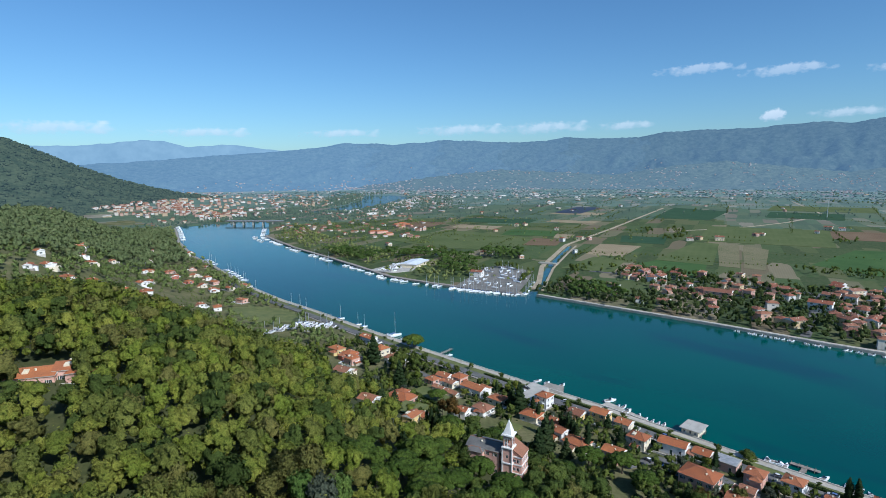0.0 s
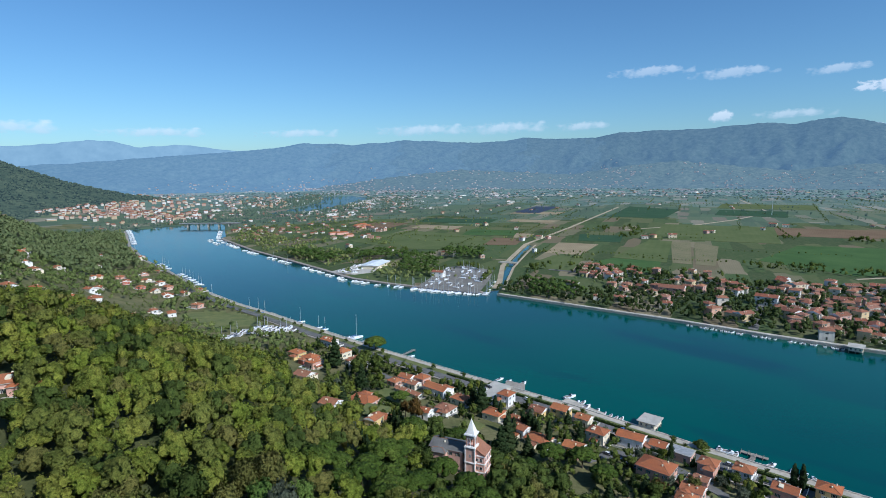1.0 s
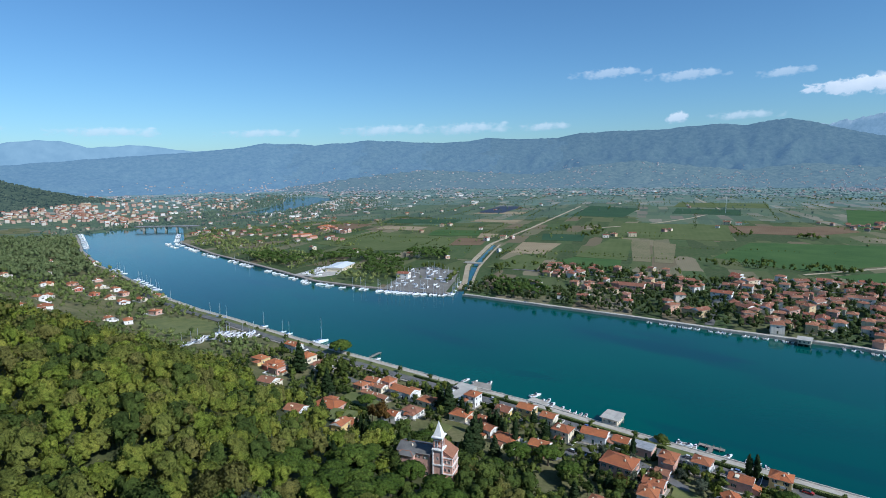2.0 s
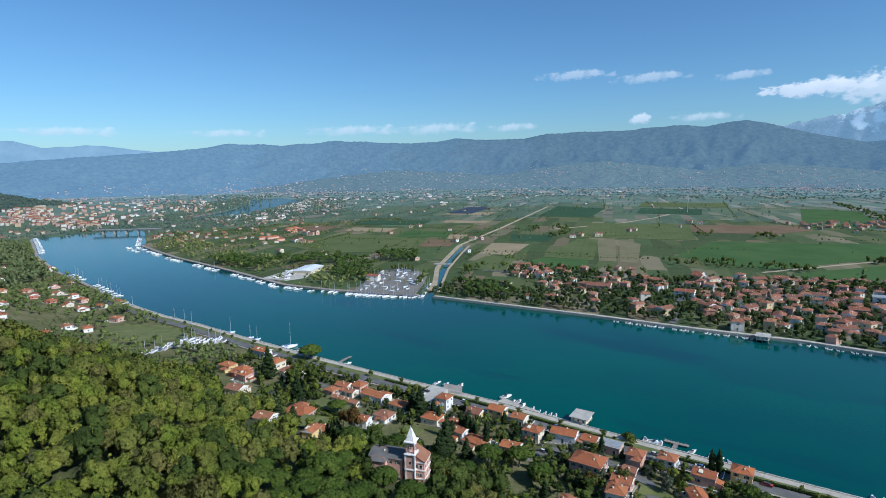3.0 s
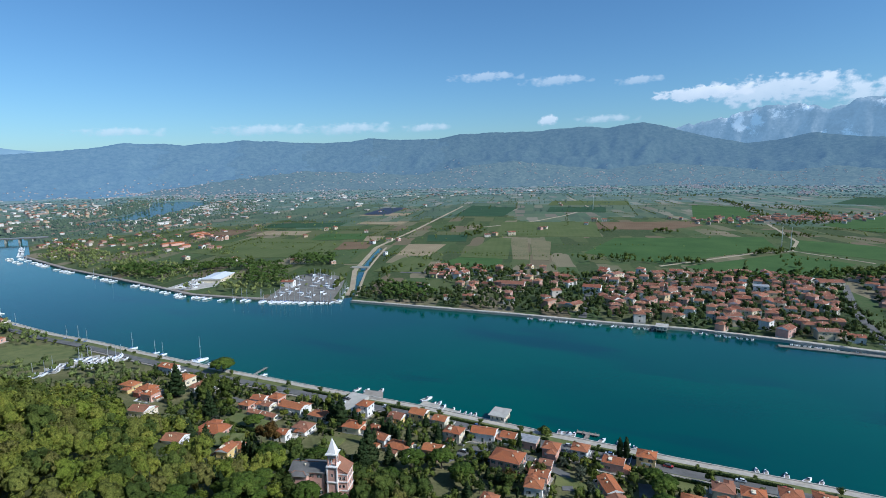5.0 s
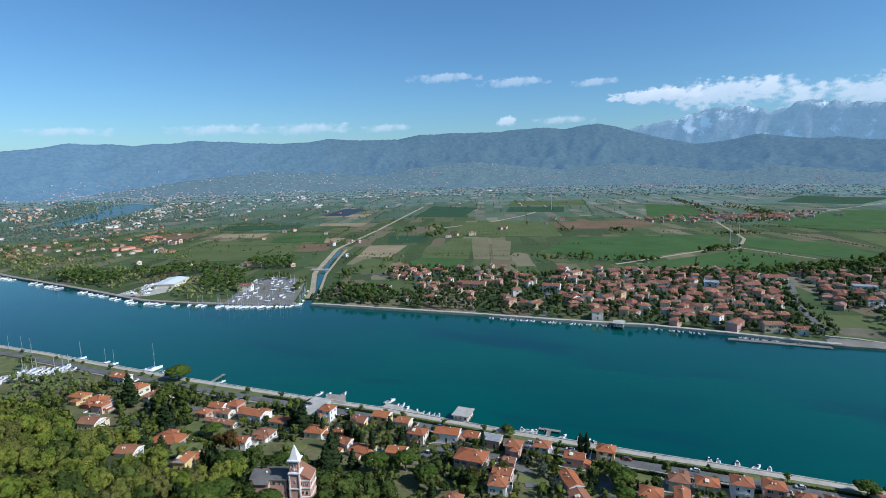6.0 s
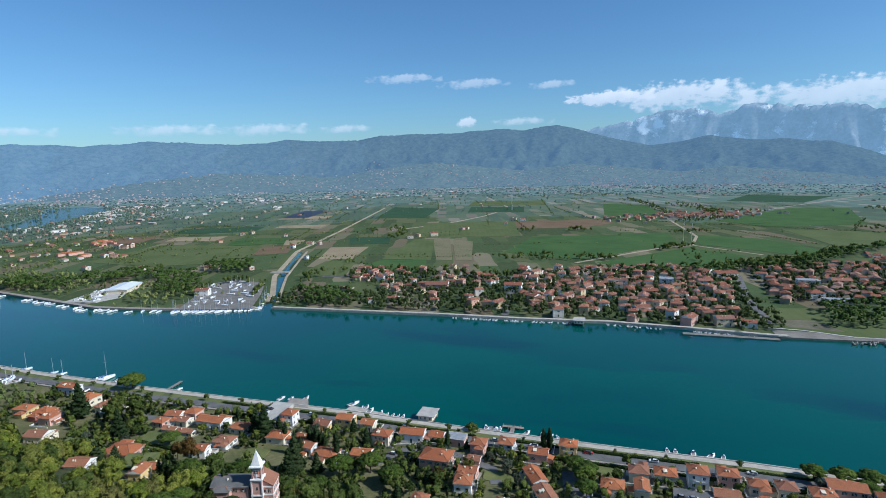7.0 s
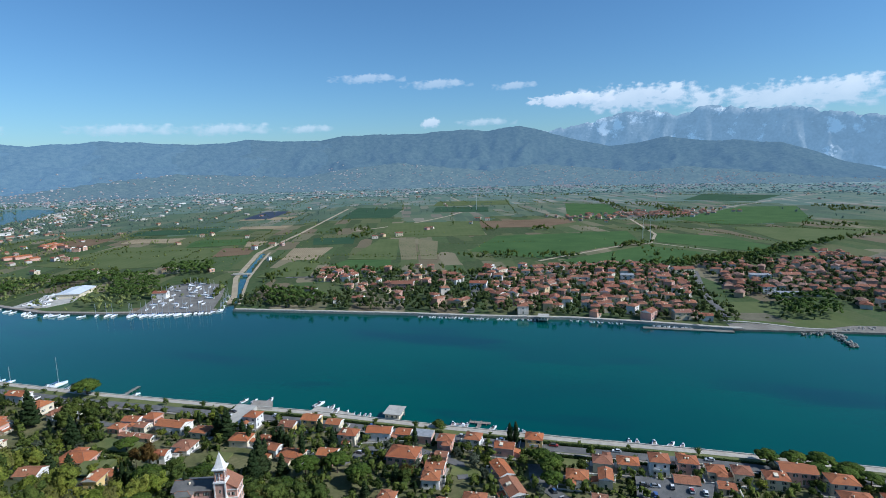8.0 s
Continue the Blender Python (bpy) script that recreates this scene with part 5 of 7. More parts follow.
# ---------------------------------------------------------------- boats
def hull_mesh(L, B, free, mat, name="hull"):
    """A round-bilged hull: sections from transom to bow, with sheer and a closed deck."""
    st = np.linspace(0, 1, 9)
    v, f = [], []
    for t in st:
        b = B / 2 * (1 - max(0, (t - 0.35) / 0.65) ** 2.2) * (0.86 + 0.14 * min(1, t / 0.3))
        sh = free * (1 + 0.28 * t * t)
        x = -L / 2 + L * t
        b = max(b, 0.03)
        v += [(x, -b, sh), (x + 0.02 * L * t, -b * 0.92, sh * 0.3), (x - 0.05 * L * t, -b * 0.5, -0.30), (x - 0.05 * L * t, b * 0.5, -0.30), (x + 0.02 * L * t, b * 0.92, sh * 0.3), (x, b, sh)]
    for i in range(8):
        for j in range(5):
            f.append((6 * i + j, 6 * i + j + 1, 6 * i + j + 7, 6 * i + j + 6)[::-1])
        f.append((6 * i + 5, 6 * i, 6 * i + 6, 6 * i + 11)[::-1])
    f += [tuple(range(6)), tuple(range(48, 54))[::-1]]
    return mesh(name, v, f, mat)


def tapered(x0, x1, y, z0, z1, front=0.5, inset=0.15):
    s = Solid()
    s.hull([(x0, -y, z0), (x1, -y, z0), (x1, y, z0), (x0, y, z0)], [(x0 + 0.1, -y + inset, z1), (x1 - front, -y + inset, z1), (x1 - front, y - inset, z1), (x0 + 0.1, y - inset, z1)])
    return s


def motor_boat(m, L, label, group, cover=False):
    k = L / 6.0
    ob = thing("motor_boat", m, label, "boat", group)
    child("hull", hull_mesh(L, 2.3 * k, 0.75 * k, GELCOAT), ob)
    s = Solid()
    s.box(-L * 0.38, -0.75 * k, 0.80 * k, L * 0.02, 0.75 * k, 0.84 * k)
    child("cockpit", s.mesh("cockpit_floor", [CANVAS if cover else TIMBER]), ob)
    child("cabin", tapered(L * 0.02, L * 0.30, 0.72 * k, 0.78 * k, 1.32 * k, 0.8 * k).mesh("cabin", [GELCOAT]), ob)
    child("windscreen", tapered(-L * 0.03, L * 0.10, 0.66 * k, 1.32 * k, 1.66 * k, 0.45 * k, 0.1).mesh("windscreen", [GLASS]), ob)
    s = Solid()
    s.box(-L * 0.53, -0.16 * k, 0.1, -L * 0.48, 0.16 * k, 1.0 * k)
    s.box(-L * 0.55, -0.2 * k, 0.75 * k, -L * 0.46, 0.2 * k, 1.15 * k)
    child("outboard", s.mesh("outboard_motor", [SLATE]), ob)
    return ob


def sail_boat(m, L, label, group):
    k = L / 9.0
    ob = thing("sailing_boat", m, label, "boat", group)
    child("hull", hull_mesh(L, 2.9 * k, 0.95 * k, GELCOAT), ob)
    child("cabin", tapered(-L * 0.1, L * 0.26, 0.85 * k, 0.98 * k, 1.42 * k, 0.9 * k).mesh("coachroof", [GELCOAT]), ob)
    s = Solid()
    s.lathe([(0.19, 0.9), (0.18, 8 * k), (0.12, 12.5 * k)], 6, L * 0.1)
    mast = child("mast", s.mesh("mast", [ALLOY]), ob)
    s = Solid()
    s.hull([(-L * 0.32, -0.16, 1.75 * k), (L * 0.09, -0.2, 1.9 * k), (L * 0.09, 0.2, 1.9 * k), (-L * 0.32, 0.16, 1.75 * k)], [(-L * 0.32, -0.08, 2.0 * k), (L * 0.09, -0.1, 2.35 * k), (L * 0.09, 0.1, 2.35 * k), (-L * 0.32, 0.08, 2.0 * k)])
    child("boom", s.mesh("furled_sail_on_boom", [CANVAS]), mast, label="boom with a furled sail in dark blue canvas")
    s = Solid()
    s.box(L * 0.09, -0.9 * k, 7.4 * k, L * 0.11, 0.9 * k, 7.46 * k)
    child("spreader", s.mesh("spreader", [ALLOY]), mast)
    return ob


_boats = {}


def boat(kind, x, y, heading, L=6.0, z=0.0, group="boats by the quay"):
    key = (kind, round(L), group)
    m = pose(x, y, z, 0, 0, heading)
    if key in _boats:
        return copy_thing(_boats[key], m)
    where = "lying ashore in the boat yard" if z else "moored at the quay"
    if kind == "sail":
        _boats[key] = sail_boat(m, L, "white sailing boat with bare mast %s" % where, group)
    else:
        _boats[key] = motor_boat(m, L, "small white motor boat %s" % where, group)
    return _boats[key]


for _x, _y, _h, _L in ((-30, 407, 50, 9), (3, 369, 20, 6), (57, 321, 30, 6), (62, 318, 35, 5), (70, 313, 50, 7), (92, 291, 20, 8), (94, 284, 40, 5), (97, 283, 45, 6), (101, 281, 40, 8),
                       (105, 276, 45, 6), (105, 270, 45, 4), (107.5, 267.5, 45, 4), (110, 265.5, 45, 4), (112, 263.5, 50, 5), (144, 229, 60, 6), (149, 224, 45, 6), (158, 213, 20, 6), (163, 207, 60, 5),
                       (166, 204, 20, 5), (170, 203, 80, 4), (204, 165, 50, 5), (207, 163, 45, 5), (213, 158, 40, 6), (218, 152, 10, 6), (-46, 416, 35, 7), (152, 231, -40, 7), (222, 149, 30, 5)):
    _u, _v = to_uv(_x, _y)
    boat("motor", *to_xy(_u, float(near_v(_u)) + min(max(_v - float(near_v(_u)), 3.0), 4.5 if _u > -130 else 20.0)), _h, _L)
for _x, _y, _h, _L in ((-39, 414, 35, 14), (-146, 514, 40, 9), (-135, 503, 35, 10), (-128, 498, 40, 9), (-90, 464, 45, 10), (-72, 446, 40, 8), (-66, 440, 45, 8), (-202, 580, 40, 9)):
    boat("sail", _x, _y, _h, _L)
for _i in range(14):  # upstream moorings below the slope
    _u = (-700 if _i < 9 else -900) + 11 * _i + _rng.uniform(-5, 5)
    boat("sail" if _i % 3 else "motor", *to_xy(_u, float(near_v(_u)) + _rng.uniform(4, 7)), 45 + _rng.uniform(-25, 25), _rng.choice((7, 8, 9)))
for _x, _y in scatter(900, 99, (-145, 402, -85, 450), lambda a, b: inside(a, b, BOAT_YARD), 3.3)[:40]:  # the yard beside the meadow
    boat("sail" if _rng.random() < 0.4 else "motor", _x, _y, 60 + _rng.uniform(-14, 14), _rng.choice((5, 6, 7)), ground_z(_x, _y) + 0.5, "boats in the yard")
for _i in range(84):  # small boats along the far promenade
    _u = -135 + 3.1 * _i + _rng.uniform(-1.0, 1.0)
    if _u < 150 and _rng.random() < (0.9 if math.sin(_u * 0.09) > -0.4 else 0.25):
        boat("motor", *to_xy(_u, float(far_v(_u)) - 3.2), 45 + _rng.uniform(-25, 25), _rng.choice((4, 5, 5)), group="boats on the far bank")
for _i in range(30):  # the marina
    _u = -612 + 9.2 * _i + _rng.uniform(-4, 4)
    if _rng.random() < 0.25:
        continue
    _k = "sail" if _u > -450 and _rng.random() < 0.7 else "motor"
    boat(_k, *to_xy(_u, float(far_v(_u)) - _rng.uniform(4.5, 9.0)), 225 + _rng.uniform(-30, 30), _rng.choice((9, 10)) if _k == "sail" else _rng.choice((8, 9, 10)), group="boats in the marina")
for _i in range(17):  # sterns to the marina quay, side by side
    _u = -408 + 4.6 * _i + _rng.uniform(-1.2, 1.2)
    _k = "sail" if _rng.random() < 0.6 else "motor"
    boat(_k, *to_xy(_u, float(far_v(_u)) - 5.0), 225 + _rng.uniform(-6, 6), _rng.choice((8, 9, 10)), group="boats in the marina")
for _i in range(11):  # along the canal's mouth
    boat("sail" if _i % 3 else "motor", 82 + 1.9 * _i, 549 + 6.1 * _i, 10 + _rng.uniform(-8, 8), 7, group="boats in the marina")
MARINA = [(18, 592), (54, 690), (80, 702), (104, 666), (90, 612), (74, 566)]
for _x, _y in scatter(260, 96, (10, 540, 120, 720), lambda a, b: inside(a, b, MARINA), 8.4)[:38]:  # hulls standing ashore
    boat("sail" if _rng.random() < 0.62 else "motor", _x, _y, _rng.choice((62, 152, 242)) + _rng.uniform(-12, 12), _rng.choice((7, 8, 9)), 2.2, "boats ashore in the marina")
for _x, _y in scatter(160, 97, (-95, 665, -20, 760), lambda a, b: inside(a, b, [(-90, 690), (-60, 737), (-40, 752), (-50, 730), (-62, 676)]), 6.0)[:30]:
    boat("motor", _x, _y, _rng.uniform(0, 360), _rng.choice((7, 8, 9)), 2.2, "boats ashore in the marina")
for _i in range(18):  # moorings on the near side at the head of the reach
    _u = -1320 + 15.0 * _i + _rng.uniform(-4, 4)
    boat("sail" if _rng.random() < 0.3 else "motor", *to_xy(_u, float(near_v(_u)) + 6), 45 + _rng.uniform(-20, 20), _rng.choice((9, 10)), group="boats on the pontoons upstream")
for _i in range(44):  # pontoons upstream
    _u = -1120 + 11.0 * _i + _rng.uniform(-6, 6)
    if _u > -960 and _rng.random() < 0.45:
        continue
    boat("sail" if _rng.random() < 0.25 else "motor", *to_xy(_u, float(far_v(_u)) - 7 - 15 * (_i % 2) * (-1010 < _u < -900)), 225 + _rng.uniform(-20, 20), _rng.choice((9, 10)), group="boats on the pontoons upstream")


# ---------------------------------------------------------------- cars
CAR_PAINT = wall_paint("car_paint", [(0.0, (0.55, 0.56, 0.57)), (0.25, (0.05, 0.05, 0.055)), (0.45, (0.70, 0.70, 0.70)), (0.65, (0.05, 0.12, 0.30)), (0.8, (0.35, 0.03, 0.03)), (0.9, (0.22, 0.23, 0.24))])
CAR_PAINT.node_tree.nodes["Principled BSDF"].inputs["Roughness"].default_value = 0.3
TYRE = surf("tyre_rubber", (0.015, 0.015, 0.015), (0.03, 0.03, 0.03), 2.0)
_s = Solid()
_pr = [(-2.0, 0.35), (-2.05, 0.8), (-1.2, 0.92), (0.9, 0.95), (1.95, 0.78), (2.05, 0.35)]
_s.hull([(x, -0.85, z) for x, z in _pr], [(x, 0.85, z) for x, z in _pr])
CAR_BODY = _s.mesh("car_body", [CAR_PAINT])
_s = Solid()
_s.hull([(-1.75, -0.78, 0.9), (1.1, -0.78, 0.9), (1.1, 0.78, 0.9), (-1.75, 0.78, 0.9)], [(-1.3, -0.62, 1.42), (0.35, -0.62, 1.42), (0.35, 0.62, 1.42), (-1.3, 0.62, 1.42)])
CAR_CABIN = _s.mesh("car_cabin", [GLASS])
_s = Solid()
_s.hull([(-1.3, -0.62, 1.425), (0.35, -0.62, 1.425), (0.35, 0.62, 1.425), (-1.3, 0.62, 1.425)], [(-1.2, -0.55, 1.47), (0.25, -0.55, 1.47), (0.25, 0.55, 1.47), (-1.2, 0.55, 1.47)])
CAR_ROOF = _s.mesh("car_roof", [CAR_PAINT])
_s = Solid()
_s.lathe([(0.31, -0.1), (0.31, 0.1)], 10)
WHEEL = _s.mesh("car_wheel", [TYRE])
_s = Solid()
_s.lathe([(0.19, -0.11), (0.19, 0.11)], 8)
RIM = _s.mesh("wheel_rim", [ALLOY])


def car(x, y, z, heading):
    ob = thing("car", pose(x, y, z, 0, 0, heading), "small car parked on the asphalt by the houses", "car", "parked cars")
    child("body", CAR_BODY, ob)
    child("cabin", CAR_CABIN, ob)
    child("roof", CAR_ROOF, ob)
    for wx in (-1.25, 1.25):
        for wy in (-0.8, 0.8):
            child("rim", RIM, child("wheel", WHEEL, ob, pose(wx, wy, 0.31, 90, 0, 0)))


for _x, _y, _h in ((94, 215, 40), (97, 212, 42), (100, 214, 80), (92, 221, 120), (88, 224, 130), (78, 221, 60), (172, 131, -45), (175, 128, -40), (180, 124, 45), (184, 118, 45), (170, 124, 45), (178, 112, -50), (187, 114, 40), (141, 150, 70), (140, 143, 80), (44, 298, -45), (47, 301, -45), (40, 294, -45)):
    car(_x, _y, {True: 5.3, False: max(ground_z(_x, _y) + 0.26, 0)}[165 < _x < 196] if not (36 < _x < 52 and _y > 285) else 3.9, _h)
for _i in range(16):
    _u = -150 + 24 * _i + _rng.uniform(-6, 6)
    _x, _y = to_xy(_u, float(near_v(_u)) - 10.2)
    car(_x, _y, max(ground_z(_x, _y) + 0.47, 1.85), -45 + (180 if _i % 2 else 0))


# ---------------------------------------------------------------- the far bank
def crop(name, dark, light, turn, rows=0.35, depth=0.35):
    """A worked field: rows along one direction, blotches across."""
    k = Nodes(name)
    co = k.world_xy((1, 1, 0), turn)
    w = k.add("ShaderNodeTexWave", Vector=co, Scale=rows, Distortion=2.0, Detail=2.0)
    n1, n2 = k.noise(k.world_xy(), 0.02, 4.0), k.noise(k.world_xy(), 0.4, 4.0)
    f = k.math("ADD", k.math("MULTIPLY", k.spread(n1, 0.3, 0.7), 0.5), k.math("ADD", k.math("MULTIPLY", w.outputs["Fac"], depth), k.math("MULTIPLY", n2, 0.25)))
    return k.finish(k.mix(k.spread(f, 0.15, 0.95), dark, light), 0.95, n2, 0.4, 0.3, 0.1)


GREEN = crop("young_green_crop", (0.044, 0.090, 0.027), (0.078, 0.134, 0.042), -62, 0.05, 0.2)
TEAL = crop("dark_green_crop", (0.030, 0.068, 0.034), (0.05, 0.094, 0.046), -62, 0.05, 0.2)
OLIVE = crop("rough_pasture", (0.078, 0.106, 0.036), (0.134, 0.150, 0.062), 28, 0.03, 0.1)
BROWN = crop("ploughed_soil", (0.13, 0.085, 0.05), (0.20, 0.14, 0.085), 28, 0.08, 0.3)
STUBBLE = crop("pale_stubble", (0.22, 0.17, 0.10), (0.33, 0.27, 0.17), 28, 0.09, 0.4)
BEDS = crop("vegetable_beds", (0.07, 0.095, 0.035), (0.21, 0.18, 0.105), -62, 0.05, 0.9)
SAND = surf("dull_sand", (0.085, 0.080, 0.045), (0.17, 0.15, 0.095), 0.05)
TRACK = surf("dirt_track", (0.29, 0.235, 0.155), (0.43, 0.355, 0.245), 0.1)


_level = [0]


def field(mat, *pts):
    _level[0] += 1
    words = {"young_green_crop": "bright green field of young crop", "dark_green_crop": "dark green field of dense crop", "rough_pasture": "olive green rough pasture on the plain", "ploughed_soil": "brown ploughed field on the plain",
             "pale_stubble": "pale tan stubble field on the plain", "vegetable_beds": "striped vegetable beds on the plain", "dull_sand": "bare sandy ground with thin grass"}
    sheet("field", list(pts), mat, words[mat.name], "field", 1.5 + 0.012 * _level[0])


field(STUBBLE, (261, 907), (318, 875), (254, 772), (210, 801))
field(BROWN, (155, 995), (214, 962), (184, 890), (111, 903))
field(STUBBLE, (218, 1050), (250, 1030), (222, 975), (197, 983))
field(GREEN, (610, 807), (838, 702), (744, 597), (511, 577), (469, 693))
field(GREEN, (520, 547), (717, 562), (721, 468), (617, 425), (525, 458))
field(GREEN, (852, 655), (893, 554), (840, 416), (780, 432), (762, 574))
field(BROWN, (739, 1042), (920, 953), (886, 882), (767, 859), (643, 948))
field(TEAL, (700, 1666), (783, 1509), (620, 1275), (509, 1345))
field(TEAL, (330, 1010), (400, 975), (360, 890), (300, 925))
field(BEDS, (444, 883), (471, 869), (370, 677), (352, 692))
field(BEDS, (475, 865), (490, 820), (392, 660), (374, 674))
field(GREEN, (1259, 1305), (1308, 1174), (1039, 871), (925, 950))
field(GREEN, (1077, 778), (1473, 855), (1579, 763), (1231, 559), (1053, 643))
field(OLIVE, (1033, 608), (1187, 427), (932, 412), (890, 433))
field(OLIVE, (690, 372), (823, 363), (750, 314), (675, 302))
field(OLIVE, (-98, 986), (12, 1135), (164, 990), (109, 838), (-14, 885))
field(SAND, (814, 313), (913, 320), (757, 263), (744, 273))
field(OLIVE, (428, 262), (466, 300), (545, 245), (500, 185), (462, 198), (436, 238))
field(SAND, (448, 268), (474, 246), (462, 216), (440, 246))
field(OLIVE, (560, 1150), (740, 1050), (600, 830), (430, 930))
field(OLIVE, (420, 910), (450, 890), (345, 695), (290, 745))
field(STUBBLE, (40, 1240), (130, 1190), (100, 1130), (15, 1180))
field(STUBBLE, (270, 1330), (360, 1270), (330, 1220), (240, 1280))
field(BROWN, (-60, 1330), (10, 1280), (-30, 1190), (-100, 1240))
field(TEAL, (60, 1400), (230, 1330), (190, 1240), (30, 1310))
field(GREEN, (140, 1130), (230, 1090), (205, 1010), (110, 1040))
field(STUBBLE, (330, 1560), (450, 1500), (410, 1430), (290, 1490))
field(TEAL, (880, 1480), (1010, 1380), (900, 1230), (780, 1330))
field(OLIVE, (1020, 1700), (1230, 1560), (1110, 1400), (900, 1530))
field(TEAL, (1600, 1120), (1900, 1250), (2000, 1020), (1680, 930))
field(GREEN, (290, 740), (340, 700), (300, 625), (225, 690))
field(OLIVE, (215, 775), (255, 755), (205, 655), (150, 690))

ribbon("canal_track", [(96, 572), (107, 606), (128, 703), (201, 895), (340, 1115), (658, 1648)], 6.0, TRACK, "pale dirt track along the canal", "road", top=1.75, bottom=0.5)
ribbon("canal_bank", [(103, 562), (140, 690), (184, 806), (216, 886)], 3.0, TRACK, "pale earth bank of the canal", "bank", top=1.7, bottom=-2)
ribbon("farm_track", [(496, 562), (561, 569), (686, 584), (738, 572)], 4.5, TRACK, "pale farm track between green fields", "road", top=1.7, bottom=0.5)
ribbon("farm_track", [(743, 574), (836, 637), (924, 738), (1013, 841)], 5.0, TRACK, "pale farm track between green fields", "road", top=1.7, bottom=0.5)
ribbon("farm_track", [(745, 572), (745, 461)], 4.0, TRACK, "pale farm track between green fields", "road", top=1.7, bottom=0.5)
ribbon("country_road", [(436, 1065), (520, 1090), (630, 1130), (760, 1210), (950, 1370), (1190, 1880)], 6.0, TRACK, "pale country road across the plain", "road", top=1.7, bottom=0.5)
ribbon("country_road", [(1100, 800), (1500, 880), (2300, 1000)], 7.0, PAVE, "grey country road across the plain", "road", top=1.7, bottom=0.5)
ribbon("town_street", [(372, 536), (318, 460), (270, 398)], 7.0, ASPHALT, "grey street through the far town", "road", top=1.75, bottom=0.5)
ribbon("town_street", [(180, 668), (221, 643), (370, 534), (480, 462), (600, 400)], 6.0, ASPHALT, "grey road behind the far town", "road", top=1.72, bottom=0.5)
ribbon("town_street", [(592, 394), (498, 320), (436, 258)], 7.0, ASPHALT, "straight avenue beside the drain", "road", top=1.75, bottom=0.5)
sheet("marina_yard", [(12, 586), (54, 700), (80, 712), (110, 668), (96, 612), (80, 564), (74, 548)], YARD, "grey paved marina yard", "yard", 1.85, 3)
sheet("marina_yard", [(-94, 689), (-60, 741), (-38, 757), (-24, 737), (-40, 680), (-62, 668)], GRAVEL, "pale gravel yard full of boats", "yard", 1.85, 3)


ribbon("shore_path", [(425, 254), (440, 236), (454, 207), (470, 190)], 2.2, GRAVEL, "pale footpath along the river-mouth shore", "path", top=1.78, bottom=0.5)
ribbon("gravel_spit", [(360, 282), (372, 270), (390, 252), (407, 234)], 5.0, SANDY, "low gravel spit lying off the far quay", "bank", top=0.7, bottom=-3)
# the far quay's white pavilion, built with the boat house's form and label
boat_house(*to_xy(-25, 462.5))


def canal_bridge():
    ob = thing("canal_bridge", pose(139, 720, 1.4, 0, 0, -31), "grey concrete road bridge over the canal", "bridge")
    s = Solid()
    s.box(-13, -3.5, 0.6, 13, 3.5, 1.1)
    child("deck", s.mesh("bridge_deck", [CONCRETE]), ob)
    for y in (-3.4, 3.1):
        s = Solid()
        s.box(-13, y, 1.1, 13, y + 0.3, 2.0)
        child("parapet", s.mesh("bridge_parapet", [STONE]), ob)
    for x in (-8, 8):
        s = Solid()
        s.box(x - 0.5, -3.2, -5, x + 0.5, 3.2, 0.6)
        child("pier", s.mesh("bridge_pier", [CONCRETE]), ob)


canal_bridge()


def river_bridge():
    """The road bridge at the head of the long reach."""
    ob = thing("river_bridge", pose(-445, 1300, 0, 0, 0, -6), "long grey concrete road bridge on piers over the river", "bridge")
    s = Solid()
    s.box(-70, -5, 7.2, 70, 5, 9.0)
    child("deck", s.mesh("bridge_deck", [ASPHALT]), ob)
    for y in (-5.0, 4.6):
        s = Solid()
        s.box(-70, y, 9.0, 70, y + 0.4, 9.9)
        child("parapet", s.mesh("bridge_parapet", [SLATE]), ob)
    for i in range(5):
        s = Solid()
        s.box(-50 + 24 * i - 1.4, -4, -3, -50 + 24 * i + 1.4, 4, 7.2)
        child("pier", s.mesh("bridge_pier", [CONCRETE]), ob)


river_bridge()


def solar_field():
    """Rows of tilted dark panels."""
    ob = thing("solar_field", pose(395, 1600, 1.4, 0, 0, 61), "rows of dark blue solar panels on the plain", "solar panels")
    s = Solid()
    s.hull([(-115, -1.6, 0.5), (115, -1.6, 0.5), (115, 1.6, 2.0), (-115, 1.6, 2.0)], [(-115, -1.6, 0.6), (115, -1.6, 0.6), (115, 1.6, 2.1), (-115, 1.6, 2.1)])
    panel = s.mesh("panel_row", [SOLAR])
    for i in range(14):
        child("panel_row", panel, ob, pose(3 * math.sin(i * 2.1), -32 + 5 * i, 0))


SOLAR = surf("solar_glass", (0.020, 0.026, 0.040), (0.032, 0.040, 0.060), 0.3, rough=0.5, bump=0.0, spec=0.3)
solar_field()


def pylon(x, y, h):
    """A tapered power mast with three cross-arms."""
    ob = thing("power_mast", pose(x, y, 1.4, 0, 0, 40), "tall grey power mast standing among the fields", "mast", "power masts")
    s = Solid()
    s.lathe([(0.75, -1), (0.55, h * 0.5), (0.25, h)], 6)
    child("pole", s.mesh("mast_pole", [ALLOY]), ob)
    for i in range(3):
        s = Solid()
        s.box(-3.2 + 0.5 * i, -0.18, h * (0.80 + 0.07 * i), 3.2 - 0.5 * i, 0.18, h * (0.80 + 0.07 * i) + 0.3)
        child("cross_arm", s.mesh("cross_arm", [ALLOY]), ob)


